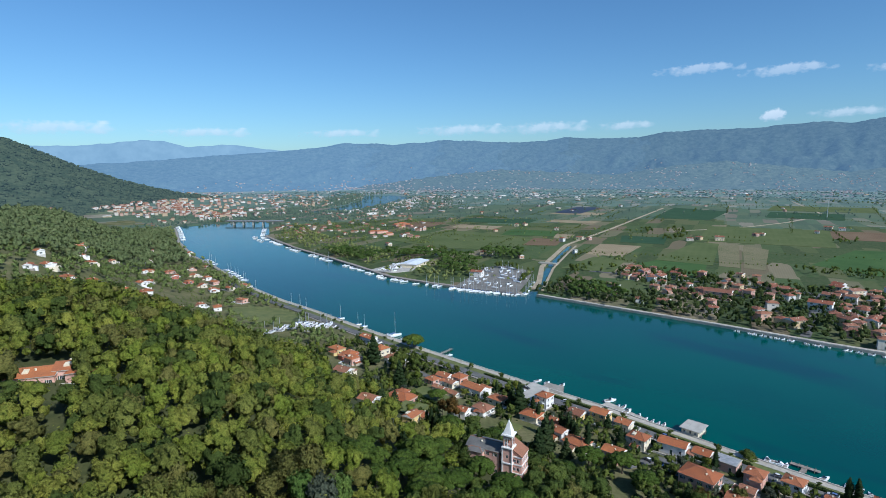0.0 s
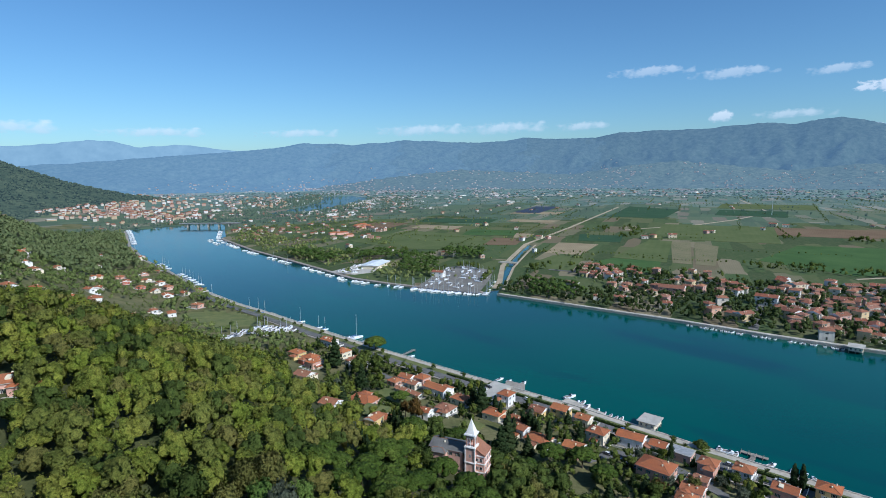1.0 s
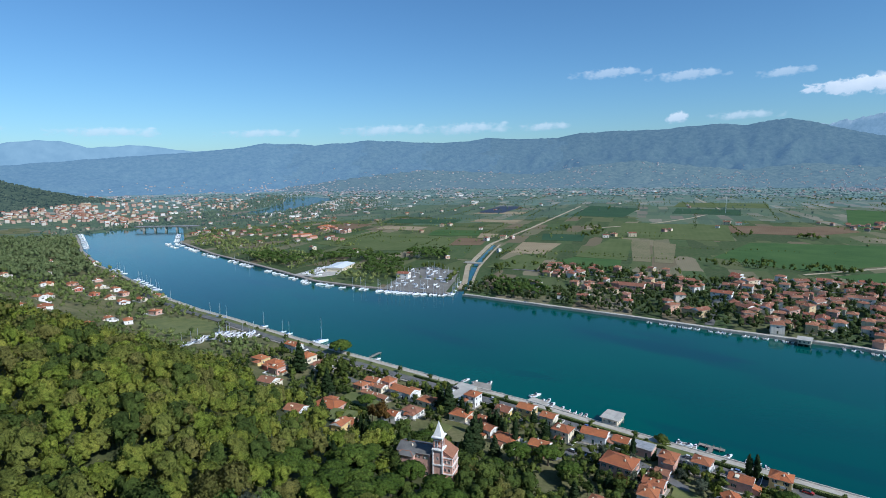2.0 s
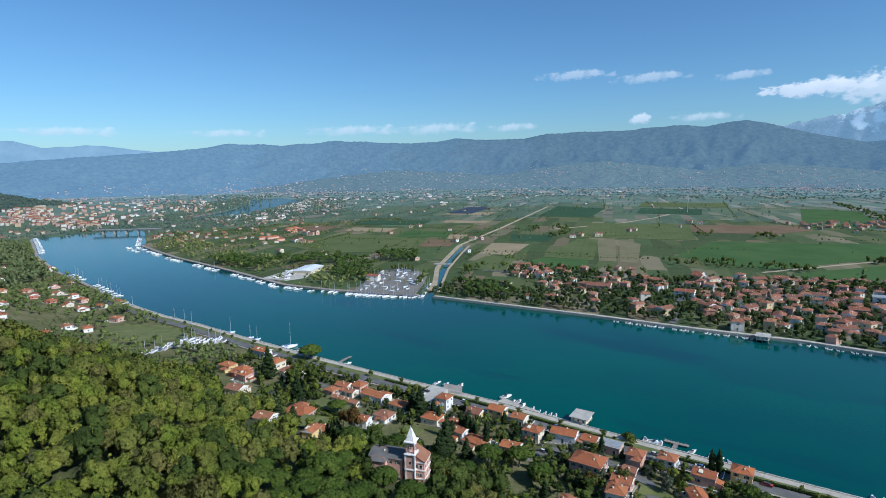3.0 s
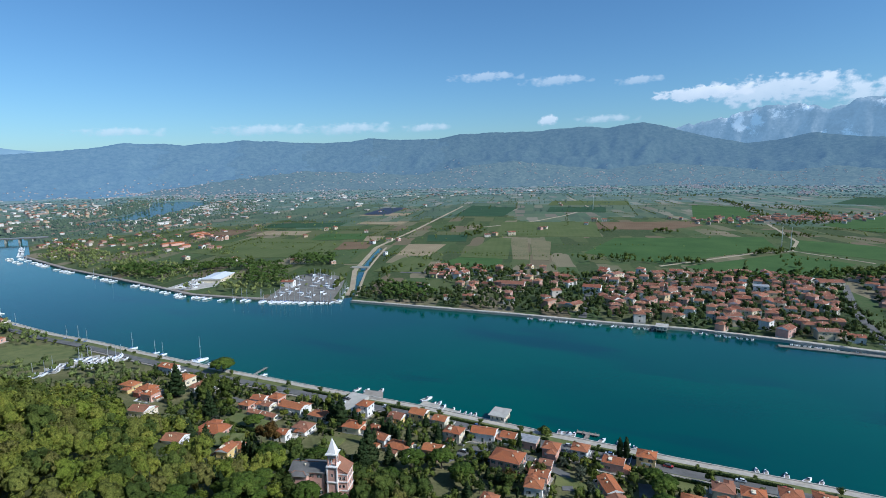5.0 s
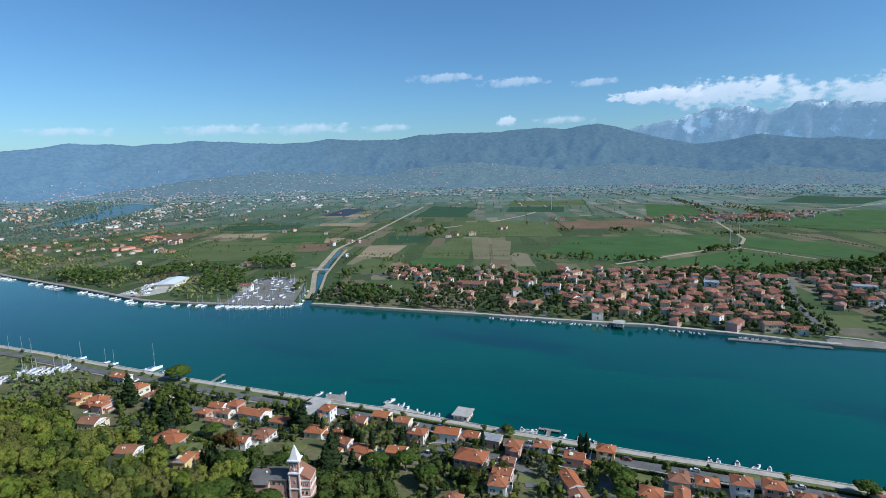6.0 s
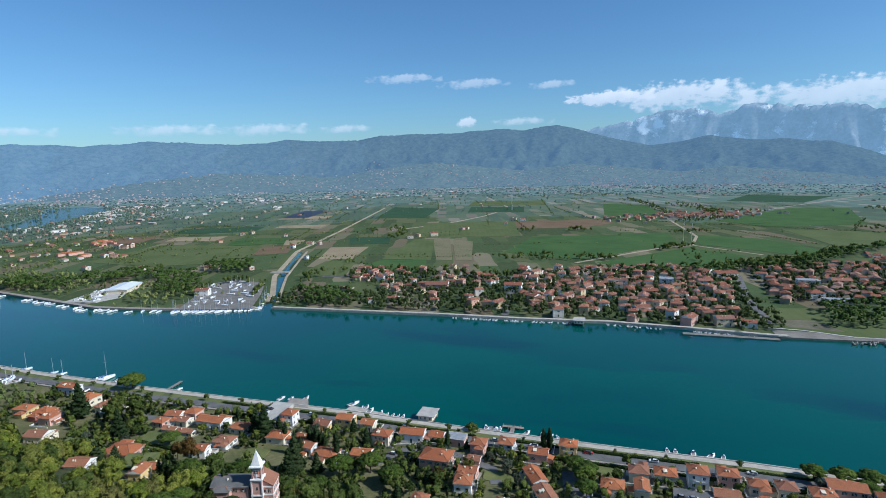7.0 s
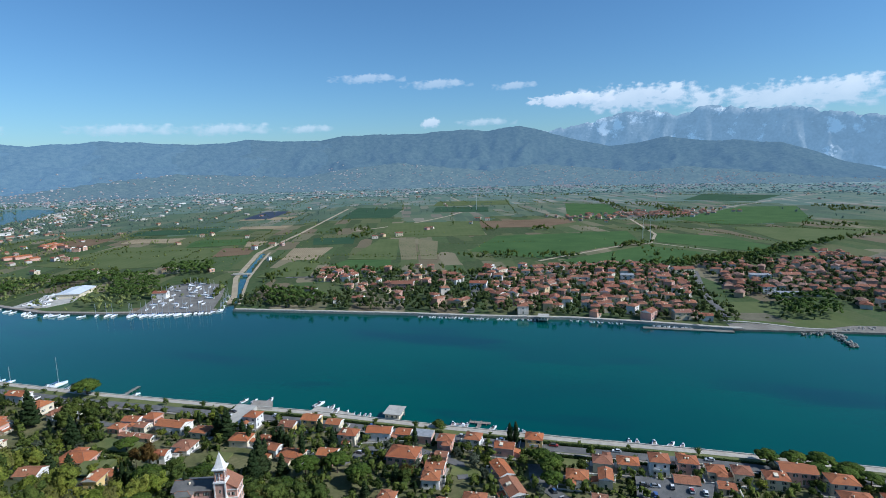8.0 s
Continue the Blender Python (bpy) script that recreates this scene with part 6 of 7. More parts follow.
for _x, _y, _h in ((739, 587, 36), (749, 580, 34), (912, 1305, 40)):
    pylon(_x, _y, _h)
house_at(pose(195, 806, 1.4, 0, 0, 28), 5, 5, 6, "flat", WHITE, SLATE, rich=False, seed=401, group="", name="pump_house", label="small white pump house beside the canal")


def shed():
    ob = thing("boat_shed", pose(-38, 722, 1.6, 0, 0, -22), "long boat shed with a bright white sheet roof", "shed")
    s = Solid()
    s.box(-12, -20, -1, 12, 20, 4.5)
    child("wall", s.mesh("shed_wall", [CREAM]), ob)
    for i in range(8):
        s = Solid()
        y0, y1 = -21 + 5.25 * i, -21 + 5.25 * (i + 1) - 0.08
        s.hull([(-13, y0, 4.5), (0, y0, 6.0), (13, y0, 4.5), (13, y0, 4.3), (-13, y0, 4.3)], [(-13, y1, 4.5), (0, y1, 6.0), (13, y1, 4.5), (13, y1, 4.3), (-13, y1, 4.3)])
        child("roof_sheet", s.mesh("roof_sheet", [GELCOAT]), ob)


shed()

# the far town: rows of houses along the river
_town, _east = [], []
_protos = [(8.6, 7.2, 5.0, "hip"), (10, 8, 5.2, "hip"), (7.6, 7.6, 5.8, "hip"), (11, 7.6, 4.6, "gable"), (9.4, 8, 7.2, "hip"), (7.2, 6.8, 4.0, "gable"), (14, 9, 6.4, "gable"), (8.6, 7.6, 5.4, "hip")]
_made = {}


def town_house(x, y, turn, k, group):
    m = pose(x, y, 1.4, 0, 0, -45 + turn)
    w, d, h, st = _protos[k]
    if (k, group) in _made:
        return copy_thing(_made[k, group], m)
    _made[k, group] = house_at(m, w, d, h, st, WALL, TILE_FAR if k % 4 else TILE_OLD, rich=False, seed=300 + k, sides=(0, 1), group=group, name="town_house" if "town" in group else "farm_house", label="pastel %s house with terracotta roof in the far town" % ("tall" if h > 7 else "two-storey"))
    return _made[k, group]


def in_town(u, v):
    back = np.interp(u, [-310, -240, -160, -40, 60, 130], [650, 652, 640, 690, 735, 690])
    front = np.interp(u, [-310, -235, -190, -150, -60, 130], [592, 548, 506, 481, 476, 480])
    if -310 < u < 128:
        return front < v < back
    if 152 < u < 400:
        return not bool(inside(*to_xy(u, v), [(500, 275), (585, 243), (505, 190), (455, 225)])) and np.interp(u, [150, 200, 230, 260, 400], [560, 590, 560, 530, 500]) < v < np.interp(u, [150, 250, 400], [745, 770, 800])
    return False


BLOCKS = ((562, 389, 24, 11, 7.5, "gable", CREAM, 20), (594, 318, 20, 11, 8, "flat", WHITE, 0), (547, 285, 13, 10, 7.5, "hip", WHITE, 10), (545, 262, 26, 13, 5, "flat", CREAM, 0), (557, 426, 15, 9, 7.5, "hip", YELLOW, 30), (265, 520, 24, 12, 7.5, "gable", PINK, 8),
          (330, 470, 18, 10, 8, "gable", WHITE, 0), (620, 300, 18, 10, 8, "gable", YELLOW, 4), (420, 395, 19, 10, 7, "hip", CREAM, 90), (480, 400, 14, 12, 9, "flat", WHITE, 0), (395, 455, 20, 10, 6.5, "gable", PINK, 0))
for _x, _y, _w, _d, _h, _st, _c, _t in BLOCKS:
    house_at(pose(_x, _y, 1.4, 0, 0, -45 + _t), _w, _d, _h, _st, _c, SLATE if _st == "flat" else TILE_FAR, rich=False, seed=int(_x), sides=(0, 1, 3), group="apartment blocks of the far town", name="apartment_block", label="%s apartment block of three storeys in the far town" % WORD[_c.name])
_v = 477.0
while _v < 800:
    _u = -312.0 + _rng.uniform(0, 8)
    while _u < 400:
        u1, v1 = _u + _rng.uniform(-3, 3), _v + _rng.uniform(-5, 5)
        x1, y1 = to_xy(u1, v1)
        onroad = min(abs((x1 - 318) * 0.815 - (y1 - 460) * 0.58), abs((x1 - 498) * 0.64 - (y1 - 320) * 0.77)) < 10
        if in_town(u1, v1) and not onroad and all(math.hypot(x1 - b[0], y1 - b[1]) > 4 + b[2] * 0.5 for b in BLOCKS) and _rng.random() < (0.93 if _u > -40 else 0.78 if _u > -95 else 0.56):
            _town.append((x1, y1))
            if _u > 140:
                _east.append((x1, y1, 1.4))
            else:
                town_house(x1, y1, _rng.choice((0, 4, 90, 12, -14, 84, 28, -33, 62)), _rng.choice((0, 0, 1, 2, 3, 4, 5, 6, 7)), "houses of the far town")
        _u += _rng.uniform(12.8, 17.2)
    _v += 15.5

# low farm and holiday houses near the marina and over the nearer plain
for _x, _y, _k in ((60, 800, 1), (70, 792, 5), (-8, 805, 0), (-60, 1130, 6), (-50, 1122, 3), (-42, 1135, 6), (-75, 1025, 3), (-60, 1010, 1), (-90, 905, 3), (-20, 860, 0), (110, 770, 5), (205, 940, 2), (240, 960, 3), (255, 955, 5),
                   (160, 1190, 0), (180, 1200, 1), (230, 1110, 5), (420, 930, 3), (440, 940, 1), (470, 930, 6), (560, 980, 0), (575, 985, 5), (745, 1060, 6), (765, 1050, 3), (690, 1010, 5), (410, 560, 3), (470, 505, 6), (440, 530, 4), (40, 640, 6),
                   (150, 545, 0), (165, 528, 1), (185, 508, 5), (235, 470, 1), (205, 500, 3), (175, 560, 6), (340, 620, 5), (350, 605, 0)):
    town_house(_x, _y, _rng.uniform(-30, 30), _k, "farm houses on the plain")


# ---------------------------------------------------------------- trees of the far bank and the plain
def polygon_places(poly, n, seed, gap):
    xs, ys = [p[0] for p in poly], [p[1] for p in poly]
    return [(x, y, 1.4) for x, y in scatter(n, seed, (min(xs), min(ys), max(xs), max(ys)), lambda a, b: inside(a, b, poly), gap)]


PINE_FAR = [crown(240 + i, 10, 30, 0.6, umbrella, core=1.15, level=0, ragged=0.3) for i in range(4)]
_p = []
for _q, _poly in enumerate(([(136, 596), (180, 560), (172, 510), (124, 528)], [(-86, 839), (-23, 834), (-14, 770), (-50, 775), (-100, 800)], [(-20, 820), (29, 793), (52, 734), (28, 640), (-8, 665), (0, 740)], [(59, 828), (119, 822), (108, 754), (60, 769)],
                            [(512, 262), (573, 240), (505, 201), (470, 225)], [(590, 420), (690, 395), (830, 405), (950, 404), (950, 392), (820, 385), (690, 366), (600, 400)], [(500, 470), (600, 430), (590, 405), (480, 455)], [(-180, 830), (-110, 745), (-90, 780), (-150, 860)])):
    _p += polygon_places(_poly, 700, 60 + _q, 6.5)
woods("stone_pine_groves", _p, PINE_FAR, LEAF_GROVE, "groves of green stone pines on the far bank", (0.65, 1.0), 54)

_p = []
for x, y in scatter(22000, 70, (80, 120, 800, 720), lambda a, b: np.array([bool(in_town(*to_uv(p, q)) or (to_uv(p, q)[1] < 520 and -330 < to_uv(p, q)[0] < 135 and to_uv(p, q)[1] > float(far_v(to_uv(p, q)[0])) + 12)) for p, q in zip(a, b)]), 4.7):
    if all((x - a) ** 2 + (y - b) ** 2 > 33 for a, b in _town):
        _p.append((x, y, 1.4))
woods("town_trees", _p, MINI_CROWNS, LEAF_TOWN, "green garden trees between the far houses", (0.36, 0.88), 55)

def marina_bank(x, y):
    u, v = to_uv(x, y)
    f = v - far_v(u)
    ok = (u > -1050) & (u < -335) & (f > 9) & (f < 95) & (wobble(x, y, 60, 23) > np.where(f < 40, 0.05, -0.25)) & (canal_gap(x, y) > 16)
    return ok & ~(inside(x, y, [(8, 582), (52, 704), (82, 716), (114, 668), (98, 612), (70, 546)]) & (wobble(x, y, 22, 24) < 0.62)) & ~inside(x, y, [(-106, 682), (-14, 690), (-14, 765), (-86, 760)])


woods("bank_trees", [(x, y, 1.3) for x, y in scatter(14000, 78, (-520, 520, 100, 1130), marina_bank, 6.0)], MINI_CROWNS, LEAF_SLOPE, "leafy trees and shrubs along the far bank", (0.35, 0.85), 63)
DOT = [crown(270 + i, 2, 2, 1.1, broad, core=1.25, level=0) for i in range(6)]
FLECK = [crown(280 + i, 1, 2, 1.1, broad, core=1.3, level=0) for i in range(6)]


def plain_density(x, y):
    r, a = np.hypot(x, y), np.degrees(np.arctan2(x, y))
    u, v = to_uv(x, y)
    p = np.where(r > 2300, 0.9, np.where(r > 1500, 0.28, 0.10))
    p = np.where((a < -4) & (r > 1200), 0.8, p)
    p = np.where((a < 2) & (r < 1400), 0.6, p)
    p = np.where((a > 20) & (r < 1500), 0.02, p)
    p = np.where((a > 42) & (r < 2200), 0.03, p)
    # copses lie in bands and clumps
    clump = np.clip(3.2 * wobble(x, y, 170, 16) - 0.6, 0, 2.4) + np.clip(2.6 * wobble(x * 0.5, y * 2.0, 300, 18) - 0.7, 0, 2)
    p = p * np.clip(0.12 + clump, 0, 3.0) * np.where((a > 20) & (r < 2200), 0.45, 1) * np.where((v > far_v(u) + 25) | (u < -1335), 1, 0)
    wet = inside(x, y, BEND) | inside(x, y, POND) | (canal_gap(x, y) < 22)
    return np.where(wet | (x < -1250) & (y < 2300), 0, p)


def plain_places(n, seed, r0, r1, power, gap):
    rng = np.random.RandomState(seed)
    r = r0 * (r1 / r0) ** (rng.uniform(0, 1, n) ** power)
    a = np.radians(rng.uniform(-46, 76, n))
    x, y = r * np.sin(a), r * np.cos(a)
    k = rng.uniform(0, 1, n) < plain_density(x, y)
    return [(p, q, 1.4) for p, q in zip(x[k], y[k])]


# haze is put into these far leaves as a faint blue glow
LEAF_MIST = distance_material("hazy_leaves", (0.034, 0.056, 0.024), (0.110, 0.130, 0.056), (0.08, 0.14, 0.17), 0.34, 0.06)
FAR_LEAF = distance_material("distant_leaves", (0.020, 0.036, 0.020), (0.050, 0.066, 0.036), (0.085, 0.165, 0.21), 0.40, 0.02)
_all = plain_places(70000, 71, 600, 4300, 0.62, 8)
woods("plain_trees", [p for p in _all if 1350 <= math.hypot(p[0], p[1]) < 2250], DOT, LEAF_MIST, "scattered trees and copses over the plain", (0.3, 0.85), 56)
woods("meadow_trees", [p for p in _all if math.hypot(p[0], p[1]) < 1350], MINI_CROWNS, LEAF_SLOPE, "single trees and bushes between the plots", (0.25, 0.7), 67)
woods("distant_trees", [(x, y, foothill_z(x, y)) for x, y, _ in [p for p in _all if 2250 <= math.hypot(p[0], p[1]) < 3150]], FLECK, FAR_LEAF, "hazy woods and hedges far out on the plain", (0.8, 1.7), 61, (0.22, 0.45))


def hedgerows():
    """Lines of bushes and trees between the plots."""
    rng = np.random.RandomState(72)
    out = []
    for i in range(230):
        r, a = 700 * (3000 / 700) ** rng.uniform(0, 1), math.radians(rng.uniform(-30, 60))
        x, y = r * math.sin(a), r * math.cos(a)
        if a > 0.42 and r < 1700 and rng.uniform() < 0.8:
            continue
        t = math.radians(62.5 if rng.uniform() < 0.55 else -27.5)
        L = rng.uniform(60, 260)
        n = int(L / rng.uniform(4, 9))
        for j in range(n):
            px, py = x + math.cos(t) * L * j / n + rng.uniform(-2, 2), y + math.sin(t) * L * j / n + rng.uniform(-2, 2)
            if canal_gap(px, py) > 24 and to_uv(px, py)[1] > float(far_v(to_uv(px, py)[0])) + 18 and not bool(inside(px, py, BEND)) and not in_town(*to_uv(px, py)):
                out.append((px, py, 1.3))
    return out


woods("hedgerows", hedgerows(), FLECK, LEAF_DEEP, "hedgerows of bushes and low trees between plots", (0.2, 0.5), 57)


def tree_line(pts, gap, spread, seed, skip=0.12):
    """Places along a line of the plan, a little off it to both sides."""
    rng = np.random.RandomState(seed)
    out = []
    for (x1, y1), (x2, y2) in zip(pts, pts[1:]):
        n = max(1, int(math.hypot(x2 - x1, y2 - y1) / gap))
        for i in range(n):
            t = (i + rng.uniform(0, 1)) / n
            if rng.uniform() > skip:
                out.append((x1 + (x2 - x1) * t + rng.normal() * spread, y1 + (y2 - y1) * t + rng.normal() * spread, 1.3))
    return out


# shelter belts, drains and clumps between the open fields
_p = tree_line([(636, 415), (698, 408), (767, 409), (867, 413)], 1.5, 7, 301) + tree_line([(600, 432), (660, 428), (720, 418)], 2.0, 6, 302) + tree_line([(867, 413), (955, 407), (1099, 388)], 5, 5, 303)
_p += tree_line([(1206, 1898), (1354, 1699)], 9, 8, 304) + tree_line([(1438, 1646), (1624, 1573)], 6, 14, 305) + tree_line([(1149, 536), (1187, 462)], 2.2, 6, 306) + tree_line([(1586, 724), (1557, 555)], 3.5, 10, 307)
_p += tree_line([(669, 575), (703, 577), (724, 567)], 1.6, 5, 308, 0) + tree_line([(832, 683), (875, 679), (893, 662)], 3.0, 7, 309) + tree_line([(727, 841), (743, 813)], 1.2, 8, 310) + tree_line([(640, 890), (662, 876)], 2.5, 4, 311)
_p += tree_line([(369, 1057), (401, 1065), (406, 1112)], 4.5, 8, 312) + tree_line([(465, 1098), (423, 973)], 4.5, 9, 313) + tree_line([(380, 938), (425, 970)], 5, 6, 314) + tree_line([(1459, 1400), (1312, 1166), (1120, 931)], 4.5, 9, 315)
_p += tree_line([(1390, 1146), (1287, 948), (1332, 847)], 3.6, 26, 316) + tree_line([(1287, 948), (1116, 791), (987, 797)], 3.2, 14, 317) + tree_line([(1500, 640), (1524, 616)], 1.2, 14, 318) + tree_line([(430, 655), (500, 605), (560, 540)], 3.2, 11, 319)
_p += tree_line([(200, 668), (300, 600), (370, 545)], 6, 9, 320) + tree_line([(150, 640), (182, 690)], 3.5, 7, 321) + tree_line([(-60, 790), (-5, 850)], 3, 8, 322) + tree_line([(700, 570), (640, 480), (560, 440)], 14, 12, 323)
_p += tree_line([(56, 696), (84, 700), (106, 664)], 4, 4, 351) + tree_line([(86, 600), (98, 636)], 5, 4, 352) + tree_line([(30, 640), (44, 668)], 6, 4, 353)
woods("shelter_belts", _p, LIGHT_CROWNS, LEAF_DEEP, "dark green belts and clumps of trees between fields", (0.45, 1.0), 64)
_p = tree_line([(1275, 1640), (905, 1112)], 7, 1.5, 331) + tree_line([(908, 1430), (915, 1147)], 6, 1.5, 332) + tree_line([(910, 943), (984, 817)], 2.2, 1.0, 333) + tree_line([(1013, 756), (1058, 623), (1100, 518), (1139, 403)], 2.0, 1.0, 334)
_p += tree_line([(954, 681), (919, 540), (872, 408)], 2.6, 1.6, 335) + tree_line([(476, 672), (505, 634)], 2, 0.8, 336) + tree_line([(452, 639), (481, 603)], 2, 0.8, 337) + tree_line([(464, 656), (493, 618)], 2, 0.8, 338) + tree_line([(206, 640), (262, 706), (230, 772)], 3, 1.0, 339)
_p += tree_line([(440, 270), (500, 300), (545, 250)], 3, 9, 342) + tree_line([(455, 240), (520, 210)], 4, 8, 343) + tree_line([(640, 1008), (863, 1359)], 8, 2, 340) + tree_line([(1100, 518), (1200, 560), (1330, 610)], 4, 2, 341)
woods("promenade_trees", tree_line([to_xy(u, float(far_v(u)) + 14) for u in range(-318, 128, 12)], 3.2, 4.0, 371, 0.2), MINI_CROWNS, LEAF_TOWN, "leafy trees and gardens behind the far promenade", (0.3, 0.75), 69)
woods("ditch_hedges", _p, DOT, LEAF_DEEP, "low dark hedges and reeds along the field drains", (0.16, 0.36), 65)


woods("riverside_wood", tree_line([(-360, 1900), (-375, 2200), (-400, 2600), (-330, 2760)], 3, 45, 361) + tree_line([(-250, 1560), (-440, 1560)], 4, 30, 362) + tree_line([(-215, 1700), (-180, 1850)], 4, 14, 363), DOT, LEAF_MIST, "hazy woods round the river bend", (0.6, 1.2), 68)


def upstream_wood(x, y):
    r, a = np.hypot(x, y), np.degrees(np.arctan2(x, y))
    u, v = to_uv(x, y)
    ok = (height(x, y) > 1) & (height(x, y) < 22) & (a > -46) & (a < 1) & (r < 2500) & ((u < -1300) | (v > far_v(u) + 22)) & (r > 1150 + 25 * (a + 20) * (a > -20)) & (u < -930)
    return ok & (wobble(x, y, 130, 19) > -0.45) & (np.hypot((x + 950) / 170, (y - 1640) / 120) > 0.85)


woods("upstream_trees", [(x, y, 1.0) for x, y in scatter(16000, 77, (-1500, 1050, 60, 2500), upstream_wood, 10)], DOT, LEAF_MIST, "trees and gardens round the upstream town", (0.45, 1.05), 62, (0.5, 0.9))


def hill_places():
    rng = np.random.RandomState(73)
    x, y = rng.uniform(-2700, -900, 11000), rng.uniform(1150, 2500, 11000)
    z = height(x, y)
    k = (z > 16) & sector(x, y, -47, -10) & (y < 2150 - 0.1 * x)
    return list(zip(x[k], y[k], z[k] - 5))


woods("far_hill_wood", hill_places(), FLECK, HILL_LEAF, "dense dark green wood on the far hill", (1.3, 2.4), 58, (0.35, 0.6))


# ---------------------------------------------------------------- distant houses
def many_houses(name, places, label, mats, seed, w=(7, 13), h=(4, 7)):
    rng = np.random.RandomState(seed)
    s = Solid()
    for x, y, z in places:
        a = math.radians(rng.choice((-45, 45, 28, -62)) + rng.uniform(-12, 12))
        L, d, hh = rng.uniform(*w), rng.uniform(6.5, 9), rng.uniform(*h)
        c, q = math.cos(a), math.sin(a)
        t = lambda px, py, pz: (x + px * c - py * q, y + px * q + py * c, z + pz)
        b = [(-L / 2, -d / 2), (L / 2, -d / 2), (L / 2, d / 2), (-L / 2, d / 2)]
        n = len(s.v)
        s.v += [t(*p, -1) for p in b] + [t(*p, hh) for p in b] + [t(px * 1.08, py * 1.12, hh) for px, py in b] + [t(-L * 0.35, 0, hh + d * 0.22), t(L * 0.35, 0, hh + d * 0.22)]
        s.f += [(n + i, n + (i + 1) % 4, n + 4 + (i + 1) % 4, n + 4 + i) for i in range(4)]
        s.f += [(n + 8, n + 9, n + 13, n + 12), (n + 10, n + 11, n + 12, n + 13), (n + 9, n + 10, n + 13), (n + 11, n + 8, n + 12)]
        wall = rng.choice((0, 0, 2))
        s.s += [wall] * 4 + [1] * 4
    return tagged(new(name, s.mesh(name, mats)), label, "houses", kind="stuff")


_rs = np.random.RandomState(80)


def blob(n, cx, cy, sx, sy, turn=0.0):
    p = _rs.normal(size=(n, 2)) * (sx, sy)
    c, s = math.cos(radians(turn)), math.sin(radians(turn))
    x, y = cx + p[:, 0] * c - p[:, 1] * s, cy + p[:, 0] * s + p[:, 1] * c
    k = ~inside(x, y, BEND) & ((to_uv(x, y)[1] > far_v(to_uv(x, y)[0]) + 20) | (to_uv(x, y)[0] < -1335))
    return [(a, b, max(1.4, ground_z(a, b))) for a, b in zip(x[k], y[k]) if ground_z(a, b) < 30]


many_houses("east_town", _east, "pastel houses with tiled roofs beside the avenue", [MANY_WALLS, MANY_ROOFS, MANY_WALLS], 86, (6.5, 12), (3.5, 7.5))
many_houses("upstream_town", blob(150, -1010, 1790, 150, 90, -20) + blob(70, -800, 1640, 70, 70) + blob(110, -950, 1640, 110, 150, 30) + blob(70, -760, 1540, 80, 80) + blob(40, -1200, 1750, 140, 30, -30) + blob(150, -700, 2050, 190, 300, 10) + blob(40, -590, 1500, 50, 60),
            "pastel houses with tiled roofs of the upstream town", [MANY_WALLS, MANY_ROOFS, MANY_WALLS], 81, (7, 14), (4, 8.5))
many_houses("riverside_houses", blob(45, -250, 1160, 60, 110, 35) + blob(35, -210, 1500, 60, 140, 20) + blob(25, -130, 1750, 60, 160, 10) + blob(14, -80, 2100, 70, 120), "low pale houses and sheds beside the river", [MANY_WALLS, MANY_ROOFS, MANY_WALLS], 82, (5, 11), (2.5, 4))
_pl = [p for p in plain_places(3000, 83, 900, 2900, 0.6, 8)]
many_houses("plain_houses", _pl[:170] + blob(110, 1090, 900, 110, 40, -25) + blob(60, 1180, 860, 80, 30), "scattered farm houses with tiled roofs over the plain", [MANY_WALLS, MANY_ROOFS, MANY_WALLS], 84, (6, 11), (3, 5.5))
_pl = [q for q in blob(34, -125, 2130, 28, 150, -12) + blob(70, -350, 2050, 420, 260) + blob(45, 250, 2350, 520, 220) + blob(24, -190, 1560, 70, 150, 20) + blob(30, 900, 2300, 420, 160) if q[1] > 1150]
many_houses("plain_sheds", _pl, "long pale sheds and greenhouses over the plain", [MANY_WALLS, GRAVEL, WHITE], 88, (10, 30), (2.5, 4.5))
_camp = [(x, y, 1.4) for x, y in scatter(500, 98, (720, 260, 900, 400), lambda a, b: inside(a, b, [(868, 395), (872, 358), (790, 300), (750, 268), (722, 288), (799, 356)]), 9.0)]
many_houses("holiday_huts", _camp, "low grey huts and caravans of a camping ground", [MANY_WALLS, MANY_ROOFS, MANY_WALLS], 89, (3.5, 6.5), (1.9, 2.6))
many_houses("red_farmsteads", [(-104, 1217, 1.4), (-92, 1252, 1.4), (-74, 1208, 1.4), (-90, 1184, 1.4), (-103, 1052, 1.4), (-121, 1090, 1.4), (-137, 1088, 1.4), (-84, 1228, 1.4), (-98, 1236, 1.4)], "long red-roofed farm buildings beside the river plots", [PINK, TILE, PINK], 90, (14, 24), (3, 4.5))
# far walls and roofs glow blue-grey to stand in for haze
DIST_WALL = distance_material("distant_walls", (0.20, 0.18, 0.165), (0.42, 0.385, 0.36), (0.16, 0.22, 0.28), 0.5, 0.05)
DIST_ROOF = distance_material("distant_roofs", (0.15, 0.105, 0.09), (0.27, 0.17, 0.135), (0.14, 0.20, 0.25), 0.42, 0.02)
_pl = []
